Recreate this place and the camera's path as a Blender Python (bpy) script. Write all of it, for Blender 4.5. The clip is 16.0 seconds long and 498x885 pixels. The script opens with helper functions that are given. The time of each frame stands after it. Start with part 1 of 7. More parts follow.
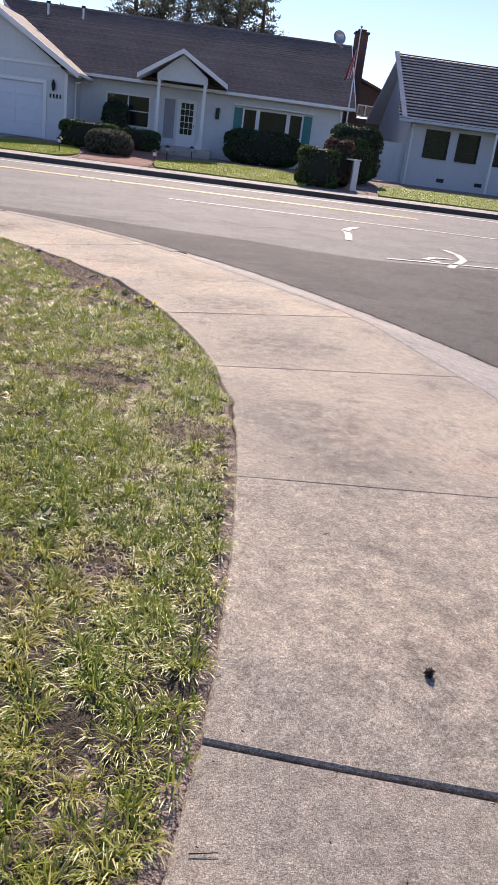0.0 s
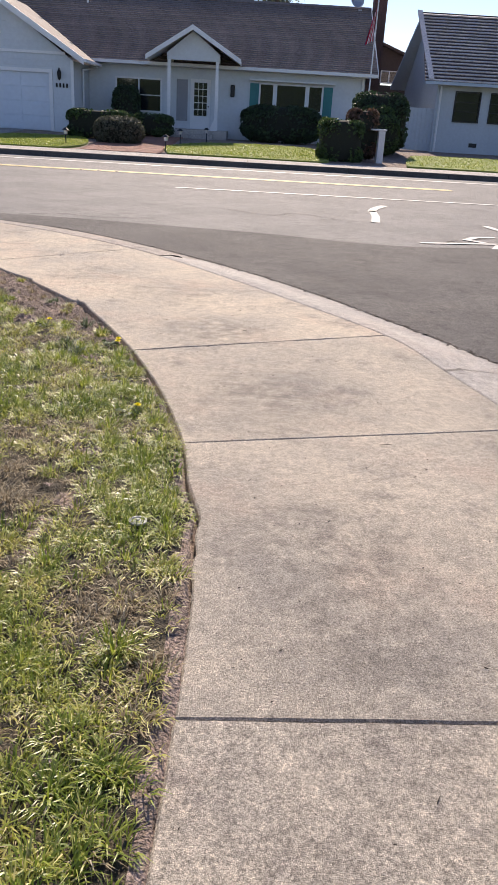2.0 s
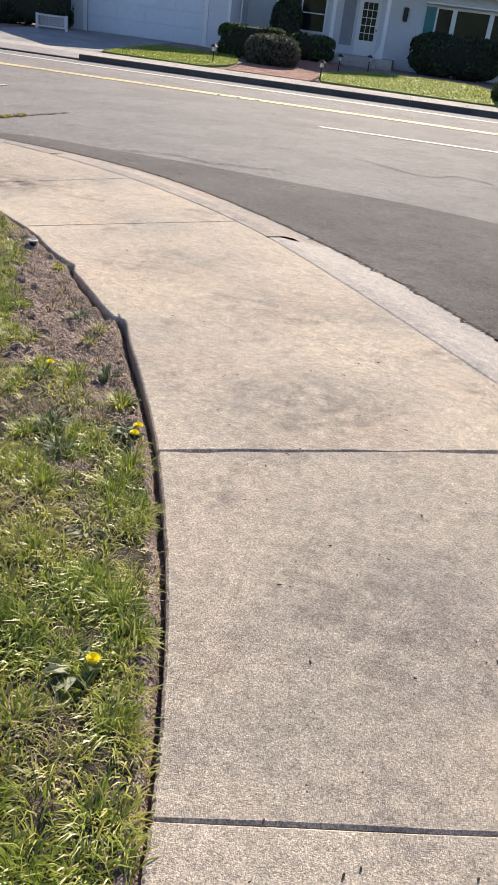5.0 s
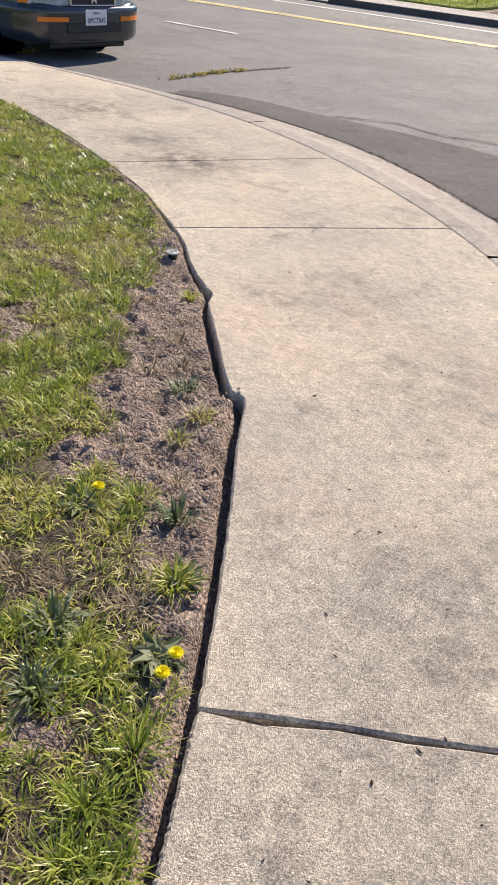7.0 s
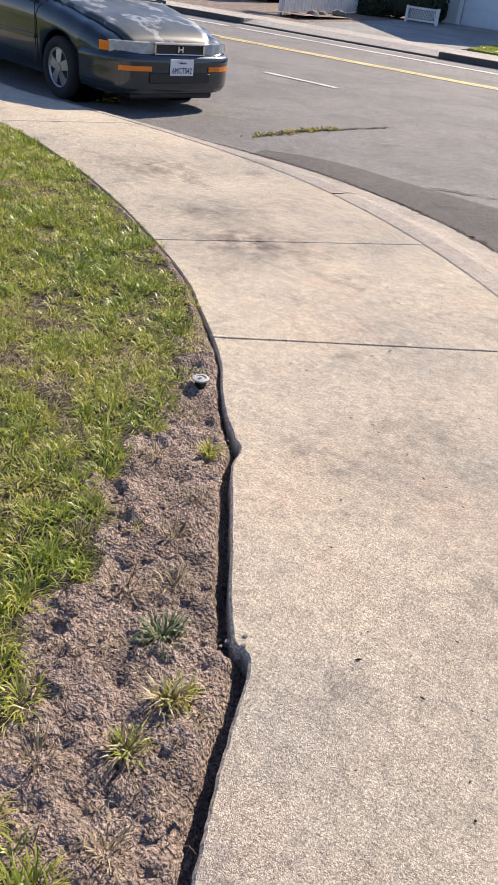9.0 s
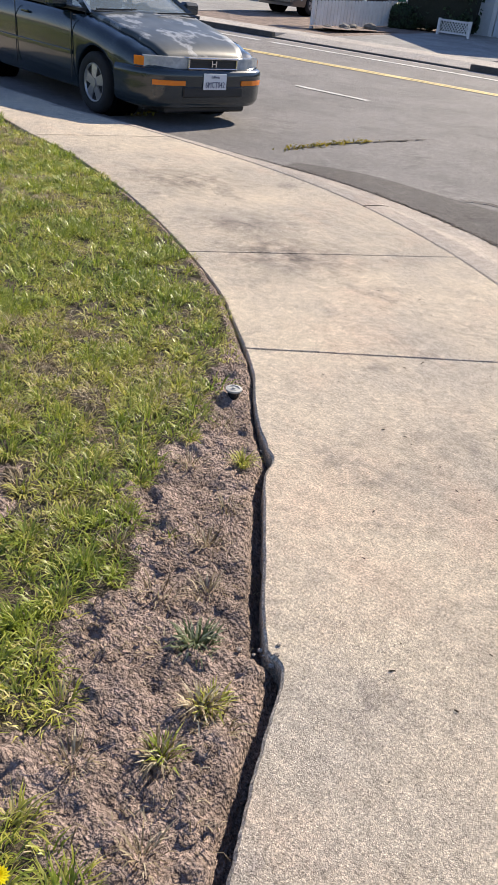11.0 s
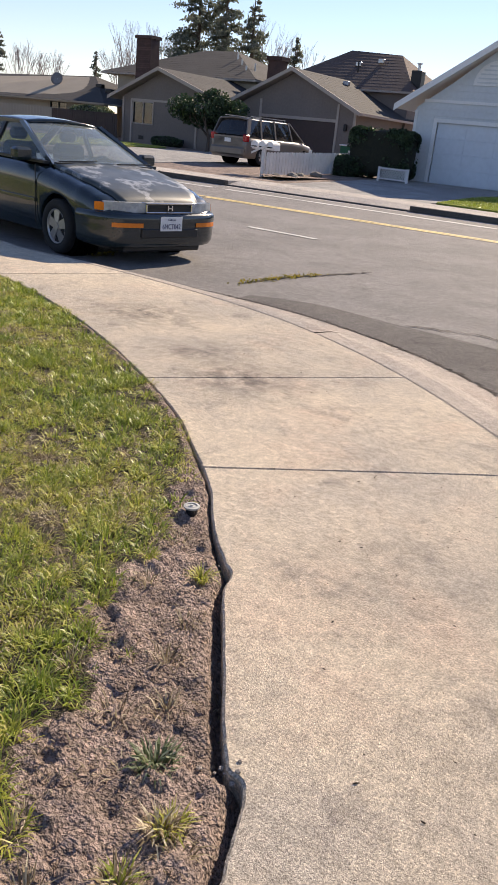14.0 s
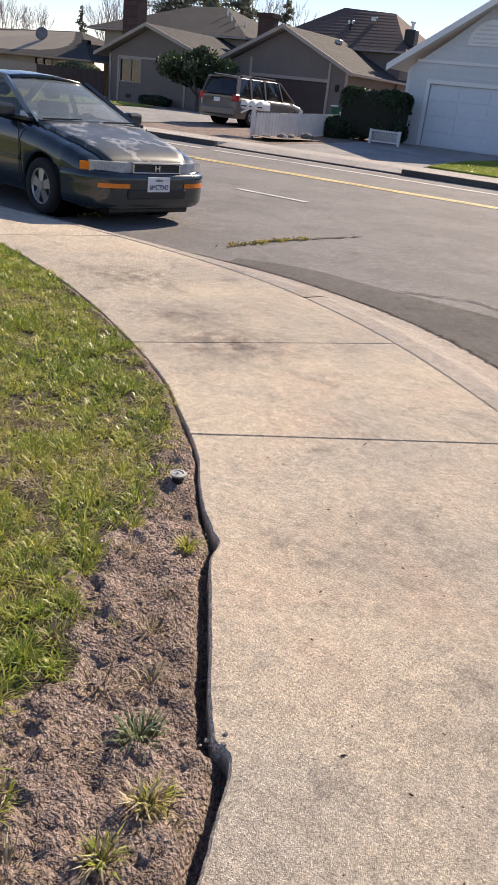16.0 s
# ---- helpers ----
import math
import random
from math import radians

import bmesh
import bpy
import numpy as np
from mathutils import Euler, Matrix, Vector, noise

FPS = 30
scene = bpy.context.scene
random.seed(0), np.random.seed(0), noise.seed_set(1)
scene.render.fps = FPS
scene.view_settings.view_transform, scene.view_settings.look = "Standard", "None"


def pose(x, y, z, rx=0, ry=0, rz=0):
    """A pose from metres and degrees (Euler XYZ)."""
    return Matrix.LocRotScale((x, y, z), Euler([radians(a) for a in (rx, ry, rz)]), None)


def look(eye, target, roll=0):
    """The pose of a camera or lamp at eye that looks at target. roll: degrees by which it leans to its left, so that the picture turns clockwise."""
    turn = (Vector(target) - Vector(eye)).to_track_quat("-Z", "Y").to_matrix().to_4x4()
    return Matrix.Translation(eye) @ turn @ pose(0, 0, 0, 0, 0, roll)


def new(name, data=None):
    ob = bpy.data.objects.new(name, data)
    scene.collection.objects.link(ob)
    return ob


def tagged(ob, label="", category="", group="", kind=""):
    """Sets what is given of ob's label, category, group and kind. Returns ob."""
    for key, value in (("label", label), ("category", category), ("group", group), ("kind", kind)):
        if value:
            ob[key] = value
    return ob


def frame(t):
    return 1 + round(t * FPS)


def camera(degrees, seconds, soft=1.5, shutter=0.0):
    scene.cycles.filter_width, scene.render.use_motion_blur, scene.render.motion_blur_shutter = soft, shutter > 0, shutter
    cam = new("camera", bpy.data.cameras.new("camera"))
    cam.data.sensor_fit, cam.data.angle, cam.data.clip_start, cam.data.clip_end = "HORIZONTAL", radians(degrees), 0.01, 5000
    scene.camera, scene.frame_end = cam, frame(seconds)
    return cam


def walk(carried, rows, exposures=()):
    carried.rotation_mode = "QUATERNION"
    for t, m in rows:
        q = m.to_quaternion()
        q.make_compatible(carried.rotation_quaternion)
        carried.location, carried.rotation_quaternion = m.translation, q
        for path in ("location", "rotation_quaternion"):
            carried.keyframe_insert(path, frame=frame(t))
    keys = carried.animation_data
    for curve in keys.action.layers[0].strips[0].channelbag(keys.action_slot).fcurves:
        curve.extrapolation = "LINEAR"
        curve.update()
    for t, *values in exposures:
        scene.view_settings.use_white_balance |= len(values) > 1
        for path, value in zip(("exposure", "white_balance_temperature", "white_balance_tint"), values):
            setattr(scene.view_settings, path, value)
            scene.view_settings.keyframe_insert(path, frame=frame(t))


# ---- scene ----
cam = camera(35.3, 16.0, soft=0.9)
PATH = [
    (0.0, (-0.220, -1.870, 1.349), (-0.021, 0.923, 0.274), 7.46),
    (0.5, (-0.190, -1.474, 1.372), (-0.090, 1.356, 0.380), 6.94),
    (1.0, (-0.091, -1.096, 1.331), (0.005, 1.748, 0.378), 8.06),
    (1.5, (0.044, -0.692, 1.325), (0.113, 2.138, 0.330), 6.79),
    (2.0, (0.074, -0.259, 1.343), (0.126, 2.510, 0.187), 3.34),
    (2.5, (0.111, 0.180, 1.286), (-0.062, 2.821, -0.128), 5.52),
    (3.0, (0.173, 0.536, 1.313), (-0.327, 3.159, -0.054), 4.81),
    (3.5, (0.183, 0.919, 1.342), (-0.165, 3.548, -0.061), 2.39),
    (3.7, (0.163, 1.078, 1.356), (-0.050, 3.713, -0.063), 5.24),
    (5.8, (0.067, 2.514, 1.393), (-0.550, 5.090, -0.016), 9.80),
    (6.0, (0.085, 2.670, 1.412), (-0.630, 5.215, -0.007), 9.86),
    (6.5, (0.055, 3.009, 1.380), (-0.883, 5.424, -0.134), 7.33),
    (7.0, (-0.073, 3.362, 1.394), (-1.134, 5.632, -0.256), 6.18),
    (7.5, (-0.192, 3.683, 1.336), (-1.492, 5.688, -0.478), 2.65),
    (8.0, (-0.254, 3.993, 1.327), (-1.685, 5.908, -0.486), -1.52),
    (8.5, (-0.405, 4.274, 1.362), (-1.795, 6.362, -0.284), 1.38),
    (9.0, (-0.485, 4.378, 1.378), (-1.843, 6.552, -0.181), 7.45),
    (9.5, (-0.485, 4.391, 1.388), (-1.847, 6.544, -0.197), 9.07),
    (11.8, (-0.495, 4.338, 1.371), (-1.978, 6.496, -0.093), 5.77),
    (12.0, (-0.475, 4.371, 1.360), (-1.938, 6.565, -0.070), 5.65),
    (12.5, (-0.471, 4.377, 1.361), (-1.846, 6.682, 0.021), 6.29),
    (13.0, (-0.447, 4.326, 1.374), (-1.844, 6.686, 0.158), 6.39),
    (13.5, (-0.440, 4.295, 1.392), (-1.911, 6.657, 0.269), 5.95),
    (14.0, (-0.431, 4.318, 1.377), (-1.938, 6.671, 0.285), 5.77),
    (14.5, (-0.461, 4.351, 1.354), (-1.952, 6.702, 0.238), 5.99),
    (15.0, (-0.441, 4.337, 1.364), (-1.909, 6.686, 0.212), 6.20),
    (15.5, (-0.450, 4.349, 1.362), (-1.893, 6.696, 0.174), 6.42),
    (16.0, (-0.460, 4.367, 1.357), (-1.892, 6.710, 0.150), 6.49),
]
walk(cam, [(t, look(e, g, r)) for t, e, g, r in PATH],
     exposures=[(0, 0.66, 6620, 18), (2, 0.68, 6750, 14), (3.5, 0.76, 6850, 11), (6, 0.74, 6650, 10), (7, 0.80, 6720, 10), (8, 0.86, 6850, 11),
                (9, 0.84, 6720, 11), (9.7, 0.80, 6680, 9), (12, 0.78, 6800, 11), (12.5, 0.74, 7080, 13), (13, 0.70, 7120, 13), (16, 0.67, 7120, 13)])

# ---- world and sun ----
SUN_EL, SUN_AZ = 34.0, 1.0   # degrees; azimuth from +y towards +x
world = bpy.data.worlds.new("sky")
scene.world = world
world.use_nodes = True
wn = world.node_tree.nodes
sky = wn.new("ShaderNodeTexSky")
sky.sky_type, sky.sun_disc = "NISHITA", False
sky.sun_elevation, sky.sun_rotation = radians(SUN_EL), radians(SUN_AZ)
sky.air_density, sky.dust_density, sky.ozone_density = 1.0, 0.0, 4.0
tint = wn.new("ShaderNodeMix")
tint.data_type, tint.blend_type = "RGBA", "MULTIPLY"
tint.inputs[0].default_value = 1.0
tint.inputs[7].default_value = (1.03, 0.93, 1.0, 1)   # takes a little green out of the sky colour
world.node_tree.links.new(sky.outputs["Color"], tint.inputs[6])
world.node_tree.links.new(tint.outputs[2], wn["Background"].inputs["Color"])
wn["Background"].inputs["Strength"].default_value = 0.10
sun = new("sun", bpy.data.lights.new("sun", "SUN"))
sun.data.energy, sun.data.angle, sun.data.color = 4.5, radians(0.53), (1.0, 0.88, 0.73)
sun.matrix_world = look((0, 0, 30), (-math.sin(radians(SUN_AZ)) * 10, -math.cos(radians(SUN_AZ)) * 10, 30 - 10 * math.tan(radians(SUN_EL))))


# ---- materials ----
def material(name, col, rough=0.8, col2=None, big=0.6, fine=25.0, amount=0.5, grain=0.25, bump=0.3, bump_scale=60.0,
             metal=0.0, per_object=0.0, per_island=None, spec=0.5, coat=0.0, dist=0.01):
    """Base colour with stains (big), grain (fine), bump; sizes as repeats a metre."""
    m = bpy.data.materials.new(name)
    m.use_nodes = True
    n, l = m.node_tree.nodes, m.node_tree.links
    b = n["Principled BSDF"]
    b.inputs["Roughness"].default_value, b.inputs["Metallic"].default_value = rough, metal
    b.inputs["Specular IOR Level"].default_value = spec
    b.inputs["Coat Weight"].default_value = coat
    geo = n.new("ShaderNodeNewGeometry")

    def noise_at(scale, detail=4.0):
        t = n.new("ShaderNodeTexNoise")
        t.inputs["Scale"].default_value, t.inputs["Detail"].default_value = scale, detail
        l.new(geo.outputs["Position"], t.inputs["Vector"])
        return t.outputs["Fac"]

    def mix(fac, a, c, mode="MIX"):
        x = n.new("ShaderNodeMix")
        x.data_type, x.blend_type = "RGBA", mode
        for sock, v in ((x.inputs[0], fac), (x.inputs[6], a), (x.inputs[7], c)):
            if isinstance(v, (int, float)):
                sock.default_value = v
            elif isinstance(v, tuple):
                sock.default_value = (*v[:3], 1)
            else:
                l.new(v, sock)
        return x.outputs[2]

    def ramp(fac, lo, hi, a=0.0, c=1.0):
        r = n.new("ShaderNodeMapRange")
        r.inputs[1].default_value, r.inputs[2].default_value, r.inputs[3].default_value, r.inputs[4].default_value = lo, hi, a, c
        l.new(fac, r.inputs[0])
        return r.outputs[0]

    col2 = col2 or tuple(c * 0.7 for c in col)
    if per_island:
        cr = n.new("ShaderNodeValToRGB")
        el = cr.color_ramp.elements
        el[0].color, el[1].color = (*per_island[0], 1), (*per_island[-1], 1)
        for i, c in enumerate(per_island[1:-1]):
            e = el.new((i + 1) / (len(per_island) - 1))
            e.color = (*c, 1)
        l.new(geo.outputs["Random Per Island"], cr.inputs["Fac"])
        c = mix(ramp(noise_at(big), 0.35, 0.65, 0, amount), cr.outputs["Color"], col2)
    else:
        c = mix(ramp(noise_at(big, 6), 0.35, 0.68, 0, amount), col, col2)
    if grain:
        g = ramp(noise_at(fine, 2), 0.3, 0.7, 1 - grain, 1 + grain)
        x = n.new("ShaderNodeVectorMath")
        x.operation = "SCALE"
        l.new(c, x.inputs[0])
        l.new(g, x.inputs["Scale"])
        c = x.outputs[0]
    if per_object:
        oi = n.new("ShaderNodeObjectInfo")
        x = n.new("ShaderNodeVectorMath")
        x.operation = "SCALE"
        l.new(c, x.inputs[0])
        l.new(ramp(oi.outputs["Random"], 0, 1, 1 - per_object, 1 + per_object), x.inputs["Scale"])
        c = x.outputs[0]
    l.new(c, b.inputs["Base Color"])
    if bump:
        bp = n.new("ShaderNodeBump")
        bp.inputs["Strength"].default_value, bp.inputs["Distance"].default_value = bump, dist
        l.new(noise_at(bump_scale, 3), bp.inputs["Height"])
        l.new(bp.outputs["Normal"], b.inputs["Normal"])
    return m


def thin(m, amount=0.5):
    """Lets light through a leaf or blade: part of the surface is translucent, in the same colour."""
    n, l = m.node_tree.nodes, m.node_tree.links
    b = n["Principled BSDF"]
    t = n.new("ShaderNodeBsdfTranslucent")
    l.new(b.inputs["Base Color"].links[0].from_socket, t.inputs["Color"])
    x = n.new("ShaderNodeMixShader")
    x.inputs[0].default_value = amount
    l.new(b.outputs[0], x.inputs[1])
    l.new(t.outputs[0], x.inputs[2])
    l.new(x.outputs[0], n["Material Output"].inputs["Surface"])
    return m


def glass(name, tint=(0.5, 0.55, 0.55), rough=0.02, clear=0.6):
    """A pane: sharp reflections over a part that lets light through."""
    m = bpy.data.materials.new(name)
    m.use_nodes = True
    n, l = m.node_tree.nodes, m.node_tree.links
    b = n["Principled BSDF"]
    b.inputs["Base Color"].default_value = (*tint, 1)
    b.inputs["Roughness"].default_value = rough
    b.inputs["Alpha"].default_value = 1 - clear
    b.inputs["Specular IOR Level"].default_value = 0.8
    return m


def concrete(name, col, grey, pink, dark, speck=0.4, stains=(), rough=0.92, gloss=0.16):
    """Weathered concrete: cream, grey and pinkish areas, dark blotches, exposed stones, a rough skin and oily stains."""
    m = bpy.data.materials.new(name)
    m.use_nodes = True
    n, l = m.node_tree.nodes, m.node_tree.links
    b = n["Principled BSDF"]
    b.inputs["Roughness"].default_value, b.inputs["Specular IOR Level"].default_value = rough, gloss
    geo = n.new("ShaderNodeNewGeometry")

    def tex(scale, detail=5.0, rough=0.55, shift=0.0):
        t = n.new("ShaderNodeTexNoise")
        t.inputs["Scale"].default_value, t.inputs["Detail"].default_value, t.inputs["Roughness"].default_value = scale, detail, rough
        v = n.new("ShaderNodeVectorMath")
        v.operation = "ADD"
        v.inputs[1].default_value = (shift, shift * 0.7, 0)
        l.new(geo.outputs["Position"], v.inputs[0])
        l.new(v.outputs[0], t.inputs["Vector"])
        return t.outputs["Fac"]

    def rng(sock, lo, hi, a, c):
        r = n.new("ShaderNodeMapRange")
        for k, v in enumerate((lo, hi, a, c)):
            r.inputs[k + 1].default_value = v
        l.new(sock, r.inputs[0])
        return r.outputs[0]

    def mixin(fac, a, c):
        x = n.new("ShaderNodeMix")
        x.data_type = "RGBA"
        l.new(fac, x.inputs[0])
        if isinstance(a, tuple):
            x.inputs[6].default_value = (*a, 1)
        else:
            l.new(a, x.inputs[6])
        x.inputs[7].default_value = (*c, 1)
        return x.outputs[2]

    def scaled(a, fac):
        x = n.new("ShaderNodeVectorMath")
        x.operation = "SCALE"
        l.new(a, x.inputs[0])
        l.new(fac, x.inputs["Scale"])
        return x.outputs[0]

    c = mixin(rng(tex(0.75, 7, 0.6), 0.42, 0.60, 0, 0.95), col, grey)
    c = mixin(rng(tex(1.1, 8, 0.7, 7.3), 0.52, 0.68, 0, 0.7), c, pink)
    c = mixin(rng(tex(2.6, 10, 0.8, 3.1), 0.53, 0.66, 0, 0.75), c, dark)
    for (sx, sy, r, k) in stains:
        d = n.new("ShaderNodeVectorMath")
        d.operation = "DISTANCE"
        d.inputs[1].default_value = (sx, sy, 0)
        l.new(geo.outputs["Position"], d.inputs[0])
        q = n.new("ShaderNodeMath")
        q.operation = "MULTIPLY"
        l.new(rng(d.outputs["Value"], 0.1 * r, r, k, 0), q.inputs[0])
        l.new(rng(tex(7.0, 8, 0.75, sx), 0.40, 0.58, 0, 1), q.inputs[1])
        c = mixin(q.outputs[0], c, (0.13, 0.115, 0.105))
    c = scaled(c, rng(tex(16, 4, 0.6), 0.3, 0.7, 0.86, 1.14))
    c = scaled(c, rng(tex(42, 4, 0.65, 2.2), 0.34, 0.66, 0.80, 1.18))
    c = scaled(c, rng(tex(150, 3, 0.75), 0.36, 0.64, 0.56, 1.44))
    c = scaled(c, rng(tex(380, 2, 0.7), 0.36, 0.64, 0.70, 1.30))
    for scale, tone, k, s in ((110, (0.68, 0.62, 0.53), speck, 1.7), (75, (0.12, 0.10, 0.09), speck * 0.6, 0.0)):
        vor = n.new("ShaderNodeTexVoronoi")
        vor.inputs["Scale"].default_value = scale
        l.new(geo.outputs["Position"], vor.inputs["Vector"])
        q = n.new("ShaderNodeMath")
        q.operation = "MULTIPLY"
        l.new(rng(vor.outputs["Distance"], 0.06, 0.24, k, 0), q.inputs[0])
        l.new(rng(tex(5.0, 4, 0.6, 11 + s), 0.34, 0.56, 0, 1), q.inputs[1])
        c = mixin(q.outputs[0], c, tone)
    oi = n.new("ShaderNodeObjectInfo")
    c = scaled(c, rng(oi.outputs["Random"], 0, 1, 0.95, 1.05))
    l.new(c, b.inputs["Base Color"])
    bp = n.new("ShaderNodeBump")
    bp.inputs["Strength"].default_value, bp.inputs["Distance"].default_value = 0.9, 0.006
    l.new(tex(260, 4, 0.7), bp.inputs["Height"])
    l.new(bp.outputs["Normal"], b.inputs["Normal"])
    return m


CONCRETE = concrete("sidewalk concrete", (0.60, 0.515, 0.40), (0.45, 0.40, 0.335), (0.58, 0.455, 0.35), (0.23, 0.205, 0.185), 0.9,
                    [(-2.95, 8.1, 0.55, 0.9), (-4.5, 8.95, 0.6, 0.8), (-3.5, 8.45, 0.4, 0.7), (-0.1, 4.9, 0.5, 0.6), (0.45, 2.0, 0.7, 0.4), (0.7, 0.2, 1.5, 0.5), (-1.2, 6.6, 0.5, 0.35), (-0.6, 6.0, 0.6, 0.3)])
CONCRETE_OLD = concrete("older grey sidewalk concrete", (0.55, 0.48, 0.385), (0.40, 0.36, 0.305), (0.53, 0.42, 0.335), (0.24, 0.21, 0.19), 0.9,
                        [(0.45, 2.0, 0.7, 0.5), (0.7, 0.2, 1.5, 0.5), (0.2, 3.6, 0.6, 0.5), (0.5, 1.5, 0.5, 0.5)])
# far kerb concrete, darkened: its face's shade is in the colour
KERB_SHADE = concrete("kerb concrete with painted shade", (0.115, 0.108, 0.10), (0.085, 0.08, 0.076), (0.11, 0.095, 0.085), (0.05, 0.047, 0.045), 0.2)
CONCRETE_FAR = concrete("pale concrete", (0.50, 0.46, 0.41), (0.42, 0.39, 0.36), (0.47, 0.40, 0.35), (0.30, 0.28, 0.26), 0.3)
KERB = concrete("kerb concrete", (0.47, 0.41, 0.35), (0.36, 0.33, 0.30), (0.46, 0.36, 0.30), (0.24, 0.215, 0.19), 0.6)
ASPHALT = concrete("worn asphalt", (0.222, 0.210, 0.203), (0.180, 0.171, 0.166), (0.219, 0.203, 0.193), (0.112, 0.107, 0.104), 0.5, rough=0.83, gloss=0.32)
PATCH = concrete("dark asphalt patch", (0.135, 0.125, 0.118), (0.106, 0.098, 0.094), (0.137, 0.121, 0.110), (0.066, 0.061, 0.058), 0.4, rough=0.88, gloss=0.2)
SOIL = material("dry brown soil", (0.345, 0.262, 0.217), 0.95, (0.165, 0.123, 0.099), big=4.0, fine=90, amount=0.9, grain=0.6, bump=1.0, bump_scale=110, dist=0.022)
# brown thatch, darkened to carry the shade between the tufts
THATCH_SHADE = material("thatch with tuft shade painted in", (0.060, 0.047, 0.030), 0.95, (0.12, 0.098, 0.060), big=9, fine=70, amount=0.8, grain=0.5, bump=1.0, bump_scale=160, dist=0.01)
TRENCH = material("damp edge soil", (0.05, 0.038, 0.03), 0.95, (0.03, 0.023, 0.018), big=6, fine=80, amount=0.9, bump=1.0, bump_scale=60)
GRASS = material("yellowing lawn grass", (0.2, 0.3, 0.05), 0.42, (0.56, 0.52, 0.14), big=1.6, amount=0.5, grain=0.0, bump=0,
                 per_island=[(0.10, 0.14, 0.024), (0.30, 0.35, 0.045), (0.47, 0.49, 0.07), (0.60, 0.55, 0.14), (0.72, 0.63, 0.32)])
GRASS_DEEP = material("green lawn grass", (0.1, 0.2, 0.03), 0.36, (0.42, 0.46, 0.08), big=2.2, amount=0.5, grain=0.0, bump=0,
                      per_island=[(0.06, 0.11, 0.014), (0.16, 0.24, 0.026), (0.27, 0.35, 0.042), (0.40, 0.45, 0.07), (0.58, 0.55, 0.19)])
STRAW = material("dry grass", (0.3, 0.25, 0.14), 0.8, (0.20, 0.15, 0.09), big=3, amount=0.6, grain=0, bump=0,
                 per_island=[(0.13, 0.095, 0.055), (0.30, 0.23, 0.13), (0.52, 0.43, 0.27), (0.78, 0.70, 0.50)])
WEED = material("weed leaf", (0.07, 0.13, 0.03), 0.5, (0.08, 0.11, 0.04), big=8, amount=0.5, grain=0, bump=0,
                per_island=[(0.08, 0.11, 0.045), (0.17, 0.21, 0.09), (0.40, 0.42, 0.28)])
PETAL = material("yellow petal", (0.9, 0.82, 0.015), 0.6, (0.9, 0.72, 0.01), big=60, amount=0.5, grain=0.1, bump=0)
TURF = material("mown turf", (0.21, 0.25, 0.05), 0.9, (0.15, 0.20, 0.035), big=0.9, fine=16, amount=0.9, grain=0.35, bump=0.8, bump_scale=22, dist=0.03)
EARTH = material("dry open ground", (0.16, 0.14, 0.1), 0.95, (0.1, 0.11, 0.06), big=0.05, fine=4, amount=0.9)
PAINT_W = material("road paint white", (0.62, 0.61, 0.57), 0.7, (0.36, 0.35, 0.33), big=5, fine=60, amount=0.8, grain=0.25, bump=0.3)
PAINT_Y = material("road paint yellow", (0.72, 0.55, 0.20), 0.7, (0.50, 0.41, 0.22), big=4, fine=60, amount=0.8, grain=0.2, bump=0.3)
BRICK = material("red brick paving", (0.42, 0.21, 0.15), 0.85, (0.33, 0.18, 0.14), big=2, fine=30, amount=0.8, per_object=0.25)
WALL_W = material("white painted siding", (0.62, 0.66, 0.68), 0.6, (0.54, 0.58, 0.61), big=0.5, fine=8, amount=0.6, grain=0.04, bump=0.15, bump_scale=12)
TRIM_W = material("white trim paint", (0.78, 0.79, 0.79), 0.5, (0.68, 0.7, 0.7), big=1, fine=20, amount=0.5, grain=0.04, bump=0.1)
DOOR_W = material("white garage door paint", (0.66, 0.72, 0.78), 0.5, (0.6, 0.66, 0.72), big=0.7, fine=6, amount=0.5, grain=0.03, bump=0.1)
SHINGLE = material("grey brown shingle", (0.20, 0.160, 0.145), 0.9, (0.14, 0.112, 0.102), big=0.5, fine=14, amount=0.8, grain=0.3, bump=0.6, bump_scale=30, per_object=0.14)
SHINGLE_T = material("tan shingle", (0.32, 0.27, 0.235), 0.9, (0.27, 0.225, 0.2), big=0.8, fine=14, amount=0.8, grain=0.2, bump=0.5, bump_scale=30, per_object=0.06)
SHINGLE_G = material("grey composition shingle", (0.050, 0.047, 0.046), 0.9, (0.038, 0.035, 0.034), big=0.5, fine=12, amount=0.8, grain=0.25, bump=0.5, bump_scale=30, per_object=0.08)
SHINGLE_B = material("brown composition shingle", (0.115, 0.082, 0.070), 0.9, (0.095, 0.068, 0.058), big=0.5, fine=12, amount=0.8, grain=0.2, bump=0.5, bump_scale=30)
SHAKE = material("weathered wood shake", (0.62, 0.56, 0.54), 0.85, (0.46, 0.41, 0.39), big=1.2, fine=20, amount=0.8, grain=0.25, bump=0.5, bump_scale=25, per_object=0.1)
TAUPE = material("taupe siding", (0.20, 0.165, 0.145), 0.75, (0.165, 0.135, 0.12), big=0.6, fine=9, amount=0.7, grain=0.07, bump=0.3, bump_scale=15)
TAUPE_TRIM = material("beige trim", (0.42, 0.36, 0.31), 0.7, (0.36, 0.3, 0.26), big=1, fine=9, amount=0.6, grain=0.05, bump=0.1)
BEIGE = material("beige stucco", (0.36, 0.31, 0.24), 0.9, (0.3, 0.26, 0.2), big=0.6, fine=30, amount=0.6, grain=0.08, bump=0.4)
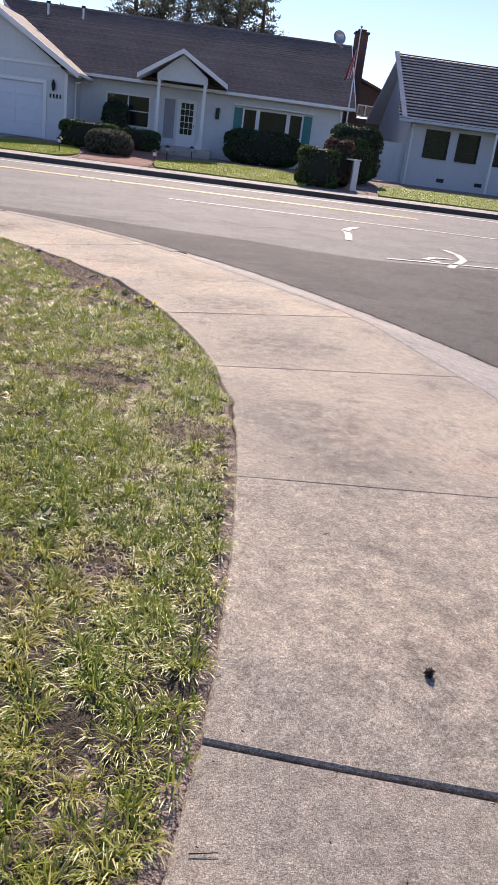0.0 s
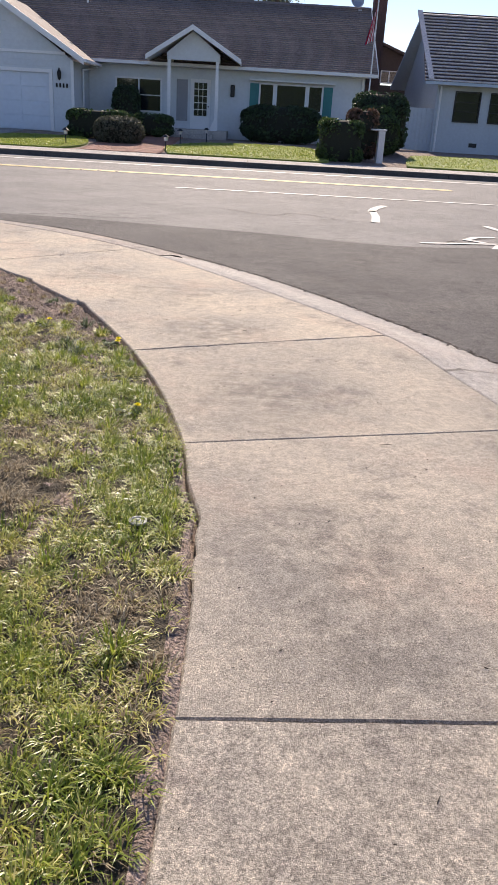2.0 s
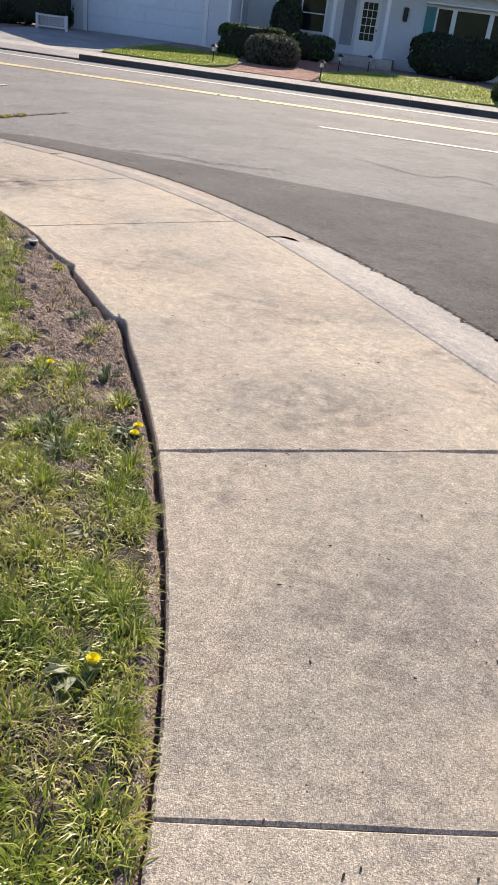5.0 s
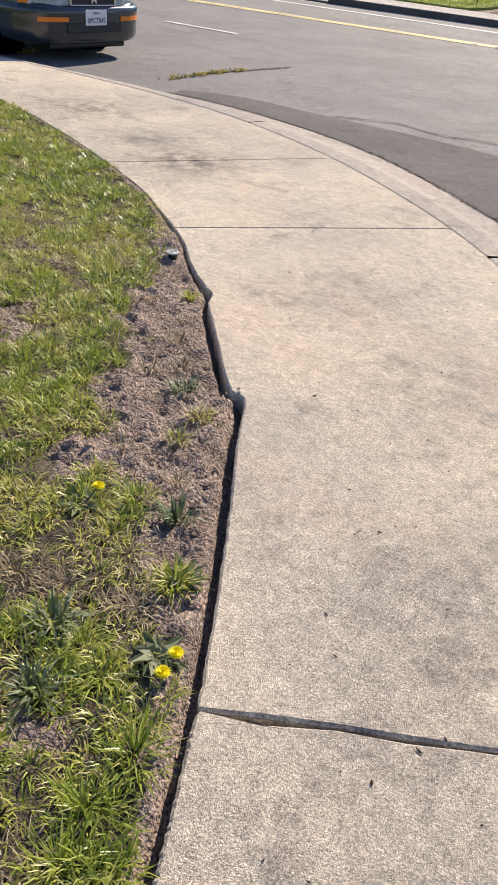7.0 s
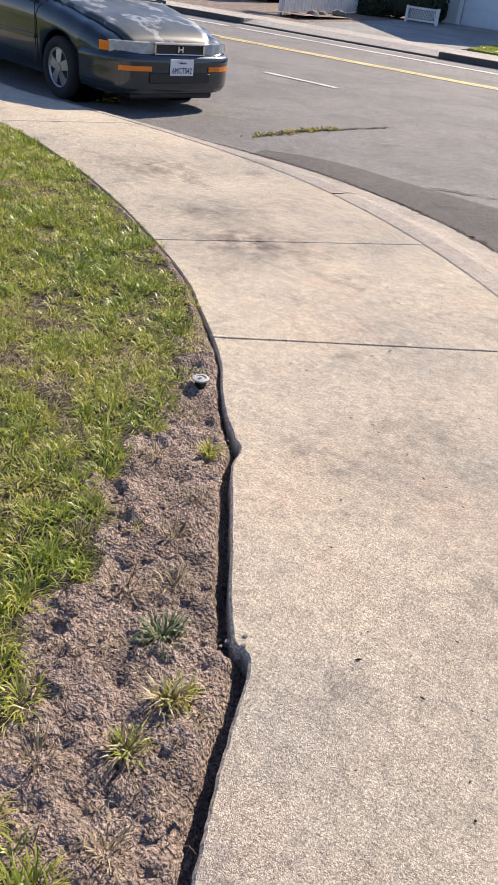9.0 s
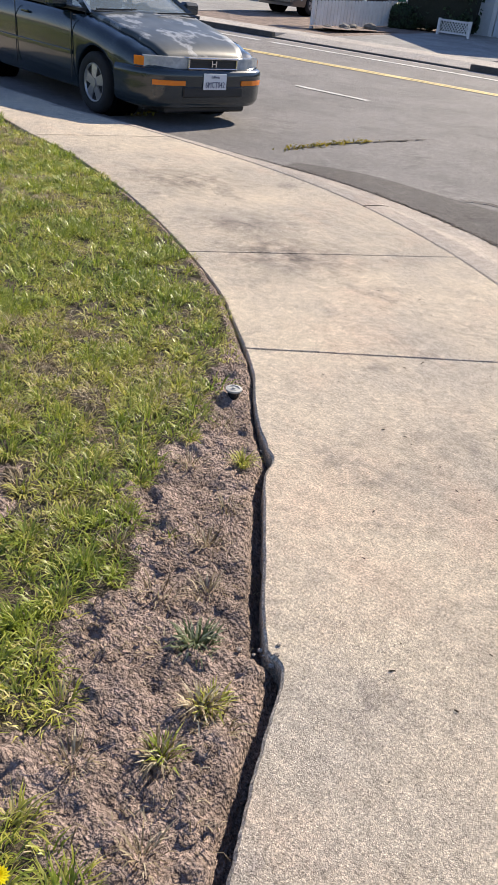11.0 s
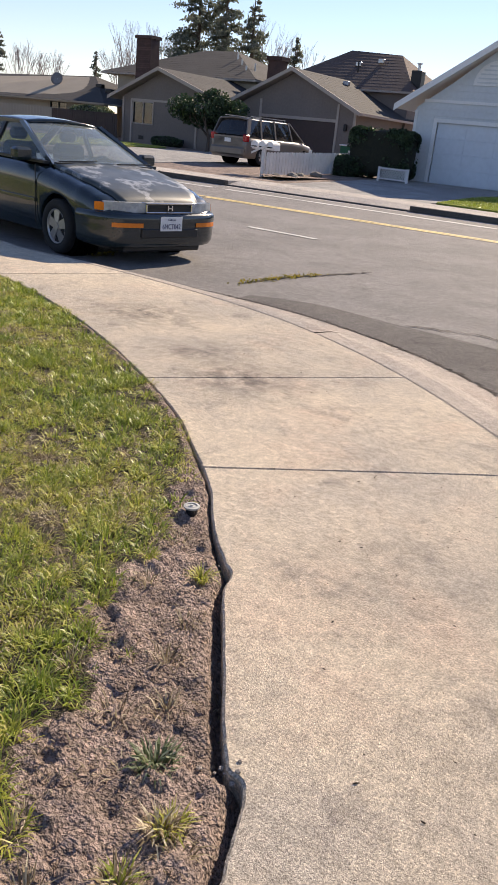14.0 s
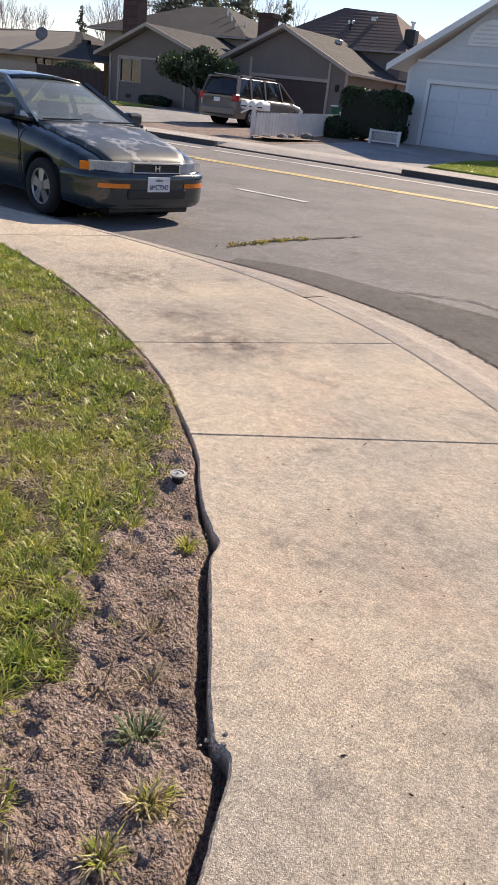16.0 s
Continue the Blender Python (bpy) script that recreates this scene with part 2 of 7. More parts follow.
BROWN_DOOR = material("dark brown garage door", (0.075, 0.045, 0.04), 0.6, (0.06, 0.035, 0.03), big=0.7, fine=9, amount=0.7, grain=0.06, bump=0.1)
BRICK_DARK = material("dark chimney brick", (0.10, 0.055, 0.045), 0.9, (0.075, 0.045, 0.04), big=3, fine=20, amount=0.8, grain=0.25, bump=0.5, per_object=0.2)
TEAL = material("teal shutter paint", (0.03, 0.21, 0.21), 0.5, (0.03, 0.16, 0.17), big=2, fine=15, amount=0.6, grain=0.05, bump=0.1)
PANE = glass("window glass", (0.02, 0.024, 0.028), 0.04, 0.25)
CURTAIN = material("pale curtain", (0.5, 0.48, 0.45), 0.9, (0.4, 0.39, 0.37), big=3, fine=20, amount=0.5)
HEDGE = material("clipped hedge leaf", (0.04, 0.075, 0.02), 0.6, (0.02, 0.035, 0.012), big=3, amount=0.4, grain=0, bump=0,
                 per_island=[(0.03, 0.055, 0.018), (0.06, 0.105, 0.028), (0.10, 0.16, 0.04)])
HEDGE_G = material("grey green shrub leaf", (0.10, 0.11, 0.08), 0.7, (0.07, 0.075, 0.05), big=3, amount=0.4, grain=0, bump=0,
                   per_island=[(0.05, 0.055, 0.035), (0.10, 0.105, 0.07), (0.15, 0.15, 0.11)])
HEDGE_R = material("reddish shrub leaf", (0.16, 0.08, 0.06), 0.7, (0.08, 0.06, 0.03), big=3, amount=0.4, grain=0, bump=0,
                   per_island=[(0.06, 0.04, 0.02), (0.14, 0.075, 0.05), (0.22, 0.12, 0.09)])
LEAF_DARK = material("dark tree leaf", (0.02, 0.04, 0.02), 0.55, (0.012, 0.025, 0.012), big=1, amount=0.4, grain=0, bump=0,
                     per_island=[(0.02, 0.038, 0.018), (0.036, 0.07, 0.028), (0.065, 0.115, 0.042)])
NEEDLE = material("conifer needle", (0.05, 0.07, 0.04), 0.7, (0.035, 0.05, 0.03), big=0.8, amount=0.4, grain=0, bump=0,
                  per_island=[(0.10, 0.12, 0.09), (0.18, 0.20, 0.15), (0.28, 0.29, 0.23)])
# solid hedge core; the shade between leaves is put into this near-black
CORE = material("hedge core with painted shade", (0.02, 0.022, 0.012), 0.95, (0.012, 0.013, 0.008), big=4, fine=20)
BARK = material("grey brown bark", (0.12, 0.095, 0.075), 0.95, (0.08, 0.06, 0.05), big=4, fine=25, amount=0.8, bump=0.8, bump_scale=25)
TWIG = material("bare pale twig", (0.32, 0.27, 0.25), 0.9, (0.24, 0.2, 0.19), big=1, fine=5, amount=0.7, bump=0)
YELLOW_WEED = material("yellowing weed", (0.3, 0.25, 0.04), 0.7, (0.16, 0.16, 0.03), big=9, amount=0.5, grain=0, bump=0, per_island=[(0.14, 0.14, 0.03), (0.32, 0.26, 0.04), (0.45, 0.34, 0.06)])
METAL_D = material("dark metal", (0.03, 0.03, 0.032), 0.45, None, grain=0.1, metal=0.6, bump=0.1)
METAL_L = material("galvanised metal", (0.55, 0.55, 0.55), 0.4, None, grain=0.1, metal=0.9, bump=0.1)
BLACK = material("black plastic", (0.015, 0.015, 0.016), 0.5, None, grain=0.15, bump=0.15)
RUBBER = material("black tyre rubber", (0.018, 0.018, 0.019), 0.85, None, fine=40, grain=0.2, bump=0.3)
for leafy, share in ((GRASS, 0.4), (GRASS_DEEP, 0.4), (STRAW, 0.3), (WEED, 0.3), (HEDGE, 0.3), (HEDGE_G, 0.3), (HEDGE_R, 0.3), (LEAF_DARK, 0.25), (NEEDLE, 0.45), (PETAL, 0.4), (YELLOW_WEED, 0.4)):
    thin(leafy, share)
# near-black paint standing for shade in rooms, wheel wells and vehicle cabins
HOLLOW_SHADE = material("painted hollow shade", (0.004, 0.004, 0.004), 1.0, None, grain=0, bump=0, spec=0.0)


# ---- builders ----
def part(name, bm, mat, parent, label="", smooth=False, local=False):
    """Links a bmesh as one mesh object under a thing or part; places are the world's unless local."""
    me = bpy.data.meshes.new(name)
    if parent is not None and not local:
        root, shift = parent, Vector()
        while root is not None:
            shift += root.location
            root = root.parent
        bmesh.ops.translate(bm, vec=-shift, verts=bm.verts)
    bmesh.ops.recalc_face_normals(bm, faces=bm.faces)
    bm.to_mesh(me)
    bm.free()
    me.materials.append(mat)
    if smooth:
        for p in me.polygons:
            p.use_smooth = True
    ob = new(name, me)
    ob.parent = parent
    if label:
        ob["label"] = label
    return ob


def raw(name, verts, faces, mat, parent=None, smooth=False):
    me = bpy.data.meshes.new(name)
    me.from_pydata([tuple(v) for v in verts], [], faces)
    me.materials.append(mat)
    if smooth:
        me.shade_smooth()
    ob = new(name, me)
    ob.parent = parent
    return ob


def thing(name, at, label, category, group="", kind=""):
    ob = new(name)
    ob.location = at
    ob.empty_display_size = 0.2
    return tagged(ob, label, category, group, kind)


def box(bm, x0, x1, y0, y1, z0, z1):
    v = [bm.verts.new((x, y, z)) for x in (x0, x1) for y in (y0, y1) for z in (z0, z1)]
    for f in ((0, 1, 3, 2), (4, 6, 7, 5), (0, 4, 5, 1), (2, 3, 7, 6), (0, 2, 6, 4), (1, 5, 7, 3)):
        bm.faces.new([v[i] for i in f])
    return bm


def B(*spans, bevel=0.0):
    bm = bmesh.new()
    for s in spans:
        box(bm, *s)
    if bevel:
        bmesh.ops.bevel(bm, geom=bm.edges, offset=bevel, segments=1, affect="EDGES")
    return bm


def prism(bm, pts, lo, hi, axis="y"):
    """A polygon pushed along an axis. pts: (x, z) for y, (y, z) for x, (x, y) for z."""
    put = {"y": lambda a, c, k: (a, k, c), "x": lambda a, c, k: (k, a, c), "z": lambda a, c, k: (a, c, k)}[axis]
    a = [bm.verts.new(put(p[0], p[1], lo)) for p in pts]
    c = [bm.verts.new(put(p[0], p[1], hi)) for p in pts]
    bm.faces.new(a)
    bm.faces.new(c[::-1])
    for i in range(len(pts)):
        j = (i + 1) % len(pts)
        bm.faces.new((a[j], a[i], c[i], c[j]))
    return bm


def PR(pts, lo, hi, axis="y"):
    return prism(bmesh.new(), pts, lo, hi, axis)


def tube(bm, a, c, r0, r1=None, n=10):
    a, c = Vector(a), Vector(c)
    r1 = r0 if r1 is None else r1
    d = (c - a)
    m = Matrix.Translation((a + c) / 2) @ d.to_track_quat("Z", "Y").to_matrix().to_4x4()
    bmesh.ops.create_cone(bm, cap_ends=True, segments=n, radius1=r0, radius2=r1, depth=d.length, matrix=m)
    return bm


def T(a, c, r0, r1=None, n=10):
    return tube(bmesh.new(), a, c, r0, r1, n)


def lathe(profile, n=24):
    """Turns (radius, height) round the z axis."""
    bm = bmesh.new()
    rings = [[bm.verts.new((r * math.cos(2 * math.pi * i / n), r * math.sin(2 * math.pi * i / n), z)) for i in range(n)] for r, z in profile]
    for a, c in zip(rings, rings[1:]):
        for i in range(n):
            bm.faces.new((a[i], a[(i + 1) % n], c[(i + 1) % n], c[i]))
    bm.faces.new(rings[0][::-1])
    bm.faces.new(rings[-1])
    return bm


def smoothed(pts, per=6):
    """A Catmull-Rom line through points of the plan."""
    p = [Vector(q) for q in pts]
    out = []
    for i in range(len(p) - 1):
        a, b2, c, d = p[max(i - 1, 0)], p[i], p[i + 1], p[min(i + 2, len(p) - 1)]
        for k in range(per):
            t = k / per
            out.append(0.5 * ((2 * b2) + (c - a) * t + (2 * a - 5 * b2 + 4 * c - d) * t * t + (3 * b2 - a - 3 * c + d) * t ** 3))
    out.append(p[-1])
    return out


def leaves(name, mat, parent, spots, size, spread=0.5, rng=None, long=1.6):
    """Many small leaves: spots is an array of (place, outward normal); each leaf is a bent quad."""
    rng = rng or np.random.default_rng(3)
    P0, N0 = spots
    k = len(P0)
    d = N0 + rng.normal(0, spread, (k, 3))
    d /= np.linalg.norm(d, axis=1)[:, None] + 1e-9
    r = rng.normal(0, 1, (k, 3))
    u = np.cross(d, r)
    u /= np.linalg.norm(u, axis=1)[:, None] + 1e-9
    w = np.cross(d, u)
    s = size * rng.uniform(0.6, 1.4, k)[:, None]
    v = np.stack([P0 - u * s * 0.5, P0 - w * s * 0.5 * long + d * s * 0.3, P0 + u * s * 0.5, P0 + w * s * 0.5 * long + d * s * 0.3], 1).reshape(-1, 3)
    f = [(4 * i, 4 * i + 1, 4 * i + 2, 4 * i + 3) for i in range(k)]
    return raw(name, v, f, mat, parent)


# ---- ground, road, near pavement ----
ROAD_Z, LOT_Z = -0.08, 0.30
KERB_Y = 24.3
LEFT = smoothed([(-0.75, -7), (-0.42, -3), (-0.3, -1.7), (-0.19, -0.77), (-0.13, -0.37), (-0.09, 0.04), (-0.05, 0.67), (-0.03, 1.37), (-0.027, 1.70), (-0.034, 1.84), (-0.040, 1.92),
                 (-0.030, 2.00), (-0.042, 2.10), (-0.035, 2.22), (-0.058, 2.36), (-0.10, 2.54), (-0.155, 2.95), (-0.32, 3.6), (-0.57, 4.32), (-0.80, 4.85), (-0.985, 5.235), (-1.045, 5.375), (-1.085, 5.468),
                 (-1.118, 5.522), (-1.140, 5.534), (-1.172, 5.536), (-1.196, 5.560), (-1.235, 5.608), (-1.294, 5.684), (-1.39, 5.815), (-1.485, 5.942), (-1.575, 6.062), (-1.628, 6.134), (-1.652, 6.176), (-1.668, 6.225),
                 (-1.698, 6.268), (-1.735, 6.292), (-1.775, 6.332), (-1.83, 6.378), (-1.96, 6.515), (-2.12, 6.715), (-2.29, 6.88), (-2.46, 7.03), (-2.95, 7.43), (-4.03, 8.08), (-5.02, 8.55), (-6.2, 8.95), (-9, 9.5), (-20, 10.4), (-60, 13)])
RIGHT = smoothed([(2.9, -7), (2.35, -2), (2.0, 1.0), (1.66, 2.84), (1.5, 3.45), (1.3, 4.2), (1.08, 4.95), (0.42, 6.0), (-0.26, 6.98), (-0.85, 7.75), (-1.5, 8.4),
                  (-2.4, 9.09), (-3.4, 9.62), (-4.3, 9.90), (-5.2, 10.05), (-6.2, 10.14), (-7.4, 10.15), (-9, 10.35), (-20, 11.3), (-60, 13.9)])
EDGE = smoothed([(3.6, -7), (3.1, -2), (2.8, 1.0), (2.4, 2.9), (2.1, 3.95), (1.75, 4.75), (1.3, 5.6), (0.78, 6.5), (0.18, 7.37), (-0.48, 8.15), (-1.3, 9.0),
                 (-2.2, 9.72), (-3.1, 10.16), (-4.1, 10.42), (-5.2, 10.44), (-6.2, 10.40), (-7.4, 10.36), (-9, 10.55), (-20, 11.6), (-60, 14.2)])


def cross(line, a, c):
    """Where a joint from a towards c cuts a line of the plan: (index, place)."""
    a, c = Vector(a), Vector(c)
    d = c - a
    best = None
    for i in range(len(line) - 1):
        p, q = line[i], line[i + 1]
        e = q - p
        den = d.x * e.y - d.y * e.x
        if abs(den) < 1e-9:
            continue
        t = ((p.x - a.x) * e.y - (p.y - a.y) * e.x) / den
        u = ((p.x - a.x) * d.y - (p.y - a.y) * d.x) / den
        if 0 <= u < 1 and (best is None or abs(t) < best[0]):
            best = (abs(t), i, a + d * t)
    return best[1], best[2]


def stretch(line, lo, hi):
    return [lo[1]] + [p for p in line[lo[0] + 1:hi[0] + 1] if (p - lo[1]).length > 0.02 and (p - hi[1]).length > 0.02] + [hi[1]]


def sheet(name, pts, z, mat, kind="structure", thick=0.0, label="", category=""):
    ob = part(name, PR(pts, z - thick, z, "z") if thick else flat(pts, z), mat, None)
    return tagged(ob, label, category, kind=kind)


def flat(pts, z):
    bm = bmesh.new()
    bm.faces.new([bm.verts.new((p[0], p[1], z)) for p in pts])
    return bm


ground = part("ground", flat([(-1500, -1500), (1500, -1500), (1500, 1500), (-1500, 1500)], -0.35), EARTH, None)
tagged(ground, "dry open ground reaching to the horizon", "ground", kind="structure")

# the roadway: crowned a little, in strips
bm = bmesh.new()
far_row, near_row, mid_row = [], [], []
for p in EDGE:
    q = min(RIGHT, key=lambda e: (e - p).length)
    c = p.lerp(q, 0.22)
    near_row.append(bm.verts.new((c.x, c.y, ROAD_Z - 0.004)))
ys = 17.5
for p in EDGE:
    k = p.x if p.y > 7 else p.x + (7 - p.y) * 6
    mid_row.append(bm.verts.new((k, max(ys, p.y + 2.0), ROAD_Z)))
    far_row.append(bm.verts.new((k, KERB_Y - 0.45, ROAD_Z)))
for i in range(len(EDGE) - 1):
    bm.faces.new((near_row[i], near_row[i + 1], mid_row[i + 1], mid_row[i]))
    bm.faces.new((mid_row[i], mid_row[i + 1], far_row[i + 1], far_row[i]))
road = tagged(part("road", bm, ASPHALT, None), "worn grey asphalt roadway with fine cracks", "road", kind="structure")


def road_z(x, y):
    """Height of the roadway."""
    return ROAD_Z


def painted(name, pts, mat, label, category="road marking", lift=0.006):
    bm = bmesh.new()
    bm.faces.new([bm.verts.new((x, y, road_z(x, y) + lift)) for x, y in pts])
    return tagged(part(name, bm, mat, None), label, category, kind="structure")


def strip_line(name, a, c, w, mat, label, seed=1):
    """A worn painted line with a ragged edge, broken up along its length."""
    rng = np.random.default_rng(seed)
    a, c = Vector(a), Vector(c)
    d = (c - a).normalized()
    s = Vector((-d.y, d.x))
    n = max(3, int((c - a).length / 0.35))
    bm = bmesh.new()
    prev = None
    for i in range(n + 1):
        p = a + (c - a) * i / n
        e0, e1 = w / 2 + rng.normal(0, w * 0.06), w / 2 + rng.normal(0, w * 0.06)
        row = [bm.verts.new(((p + s * k).x, (p + s * k).y, road_z((p + s * k).x, (p + s * k).y) + 0.007)) for k in (-e0, e1)]
        if prev and rng.random() > 0.03:
            bm.faces.new((prev[0], prev[1], row[1], row[0]))
        prev = row
    return tagged(part(name, bm, mat, None), label, "road marking", kind="structure")


for k in (0, 1):
    strip_line("centre_line", (-70, 20.3 + 0.22 * k), (5.0, 19.5 + 0.22 * k), 0.17, PAINT_Y, "worn yellow centre line painted on the asphalt", 1 + 30 * k)
strip_line("edge_line", (-70, 23.1), (60, 22.3), 0.26, PAINT_W, "worn white edge line painted on the asphalt", 2)
strip_line("lane_line", (-1.4, 16.3), (60, 16.7), 0.15, PAINT_W, "thin white turn lane line on the asphalt", 3)
for k in range(5):
    strip_line("lane_dash", (-8.2 - 9.0 * k, 15.75), (-6.8 - 9.0 * k, 15.65), 0.14, PAINT_W, "short white lane dash on the asphalt", 4 + k)

# raised markers between the centre lines
MARKER = material("scuffed marker ceramic", (0.62, 0.56, 0.42), 0.5, (0.30, 0.27, 0.22), big=30, fine=80, amount=0.6, grain=0.15, bump=0.2)
for k in range(3):
    bm = lathe([(0.055, 0.0), (0.052, 0.008), (0.036, 0.016), (0.012, 0.019), (0.001, 0.019)], 16)
    ob = part("road_marker", bm, MARKER, None, smooth=True)
    ob.location = (-3.95 + 0.42 * k, 19.62 - 0.01 * k, ROAD_Z + 0.004)
    tagged(ob, "scuffed round raised marker on the yellow centre line", "road marker", group="raised road markers")

# worn turn arrow
def arrow_stroke(pts, w):
    bm = bmesh.new()
    prev = None
    for i, p in enumerate(pts):
        p = Vector(p)
        q = Vector(pts[min(i + 1, len(pts) - 1)]) - Vector(pts[max(i - 1, 0)])
        q.normalize()
        row = [bm.verts.new(((p.x - q.y * k), (p.y + q.x * k), road_z(p.x, p.y) + 0.007)) for k in (-w / 2, w / 2)]
        if prev:
            bm.faces.new((prev[0], prev[1], row[1], row[0]))
        prev = row
    return bm


arrow = thing("turn_arrow", (3.4, 10.6, ROAD_Z), "worn white turn arrow painted on the asphalt", "road marking", kind="structure")
part("shaft", arrow_stroke([(2.36, 10.22), (3.2, 10.42), (4.4, 10.68), (5.6, 10.9)], 0.10), PAINT_W, arrow)
part("hook", arrow_stroke([(3.85, 12.5), (3.95, 11.9), (3.85, 11.2), (3.65, 10.75), (3.45, 10.35), (3.3, 10.0)], 0.12), PAINT_W, arrow)
part("curl", arrow_stroke([(3.62, 11.15), (3.3, 11.05), (3.1, 10.75), (3.3, 10.55)], 0.12), PAINT_W, arrow)
mark = thing("arrow_remnant", (2.3, 13.3, ROAD_Z), "worn remnant of a white arrow on the asphalt", "road marking", kind="structure")
part("stem", arrow_stroke([(2.06, 12.2), (2.18, 13.0), (2.25, 13.9)], 0.13), PAINT_W, mark)
part("barb", arrow_stroke([(2.2, 13.7), (2.35, 14.3), (2.62, 14.9)], 0.15), PAINT_W, mark)

# darker resurfaced strip along the near edge
upper = smoothed([(-4.7, 10.72), (-4.06, 10.95), (-3.2, 10.85), (-2.16, 10.75), (-0.8, 10.5), (0.3, 10.3), (1.5, 9.9), (2.4, 9.85), (4, 10.3), (8, 11.2), (16, 12)], 5)
lower = [p for p in EDGE if p.x > -4.75]
bm = bmesh.new()
lower = [p for p in reversed(lower) if p.y > 0.6] + [Vector((16, 0.6))]
prev = None
for i in range(60):
    f = i / 59
    a, c = lower[round(f * (len(lower) - 1))], upper[round(f * (len(upper) - 1))]
    row = (bm.verts.new((a.x, a.y, ROAD_Z + 0.003)), bm.verts.new((c.x, c.y, ROAD_Z + 0.004)))
    if prev:
        bm.faces.new((prev[0], row[0], row[1], prev[1]))
    prev = row
tagged(part("asphalt_patch", bm, PATCH, None), "darker resurfaced asphalt strip beside the gutter", "road patch", kind="structure")


def crack(name, pts, w, mat, label, seed=0, z=None):
    """A thin crack that wanders between points."""
    rng = np.random.default_rng(seed)
    line = smoothed(pts, 10)
    bm = bmesh.new()
    prev = None
    for i, p in enumerate(line):
        j = rng.normal(0, 0.018, 2)
        h = w * rng.uniform(0.3, 1.0) / 2 * (0.3 if i in (0, len(line) - 1) else 1)
        q = line[min(i + 1, len(line) - 1)] - line[max(i - 1, 0)]
        q.normalize()
        c = Vector((p.x + j[0], p.y + j[1]))
        zz = (road_z(c.x, c.y) + 0.006) if z is None else z
        row = [bm.verts.new((c.x - q.y * k, c.y + q.x * k, zz)) for k in (-h, h)]
        if prev:
            bm.faces.new((prev[0], prev[1], row[1], row[0]))
        prev = row
    return tagged(part(name, bm, mat, None), label, "crack", kind="structure")


crack("road_crack", [(-5.1, 11.2), (-5.05, 12.0), (-4.9, 12.6), (-4.7, 13.4)], 0.05, TRENCH, "crack across the asphalt with weeds in it", 1)
crack("road_crack", [(-0.4, 13.0), (0.4, 12.4), (0.9, 12.8), (1.6, 12.2)], 0.03, TRENCH, "thin crack in the worn asphalt", 2)
crack("road_crack", [(2.5, 10.2), (3.4, 11.0), (4.6, 11.4), (5.4, 12.4)], 0.03, TRENCH, "thin crack in the worn asphalt", 3)
crack("road_crack", [(-3.1, 10.9), (-2.5, 11.15), (-2.0, 11.0), (-1.2, 11.2)], 0.03, TRENCH, "thin crack in the worn asphalt", 4)

crack("gutter_dirt", [(p.x - 0.01, p.y + 0.02) for p in EDGE if -5.6 < p.x < 2.3], 0.035, TRENCH, "dark dirt packed along the gutter edge", 5)

# near pavement: slabs between the joints
JOINTS = [((-0.70, -6.4), (2.7, -6.75)), ((-0.45, -3.2), (2.4, -3.6)), ((-0.19, -0.375), (2.1, -0.73)), ((-0.03, 1.215), (1.95, 1.30)), ((-0.14, 2.92), (1.6, 3.33)), ((-0.58, 4.31), (1.15, 5.03)),
          ((-2.29, 6.90), (-1.15, 7.96)), ((-3.31, 7.72), (-2.3, 9.02)), ((-6.3, 8.97), (-5.6, 10.4)), ((-9.5, 9.6), (-9.2, 11.0)), ((-14, 9.9), (-13.6, 11.4)), ((-20, 10.4), (-19.8, 12.0))]
GAP = [0.012, 0.012, 0.014, 0.007, 0.005, 0.009, 0.005, 0.003, 0.004, 0.004, 0.004, 0.004]
sidewalk = thing("pavement", (0, 0, 0), "weathered beige concrete sidewalk curving along the road", "sidewalk", kind="structure")
edge_rng = np.random.default_rng(11)


def resampled(line, n):
    """n + 1 places at even steps along a line."""
    run = [0.0]
    for a, c in zip(line, line[1:]):
        run.append(run[-1] + (c - a).length)
    out, k = [], 0
    for i in range(n + 1):
        t = run[-1] * i / n
        while k < len(run) - 2 and run[k + 1] < t:
            k += 1
        out.append(line[k].lerp(line[k + 1], (t - run[k]) / max(1e-9, run[k + 1] - run[k])))
    return out


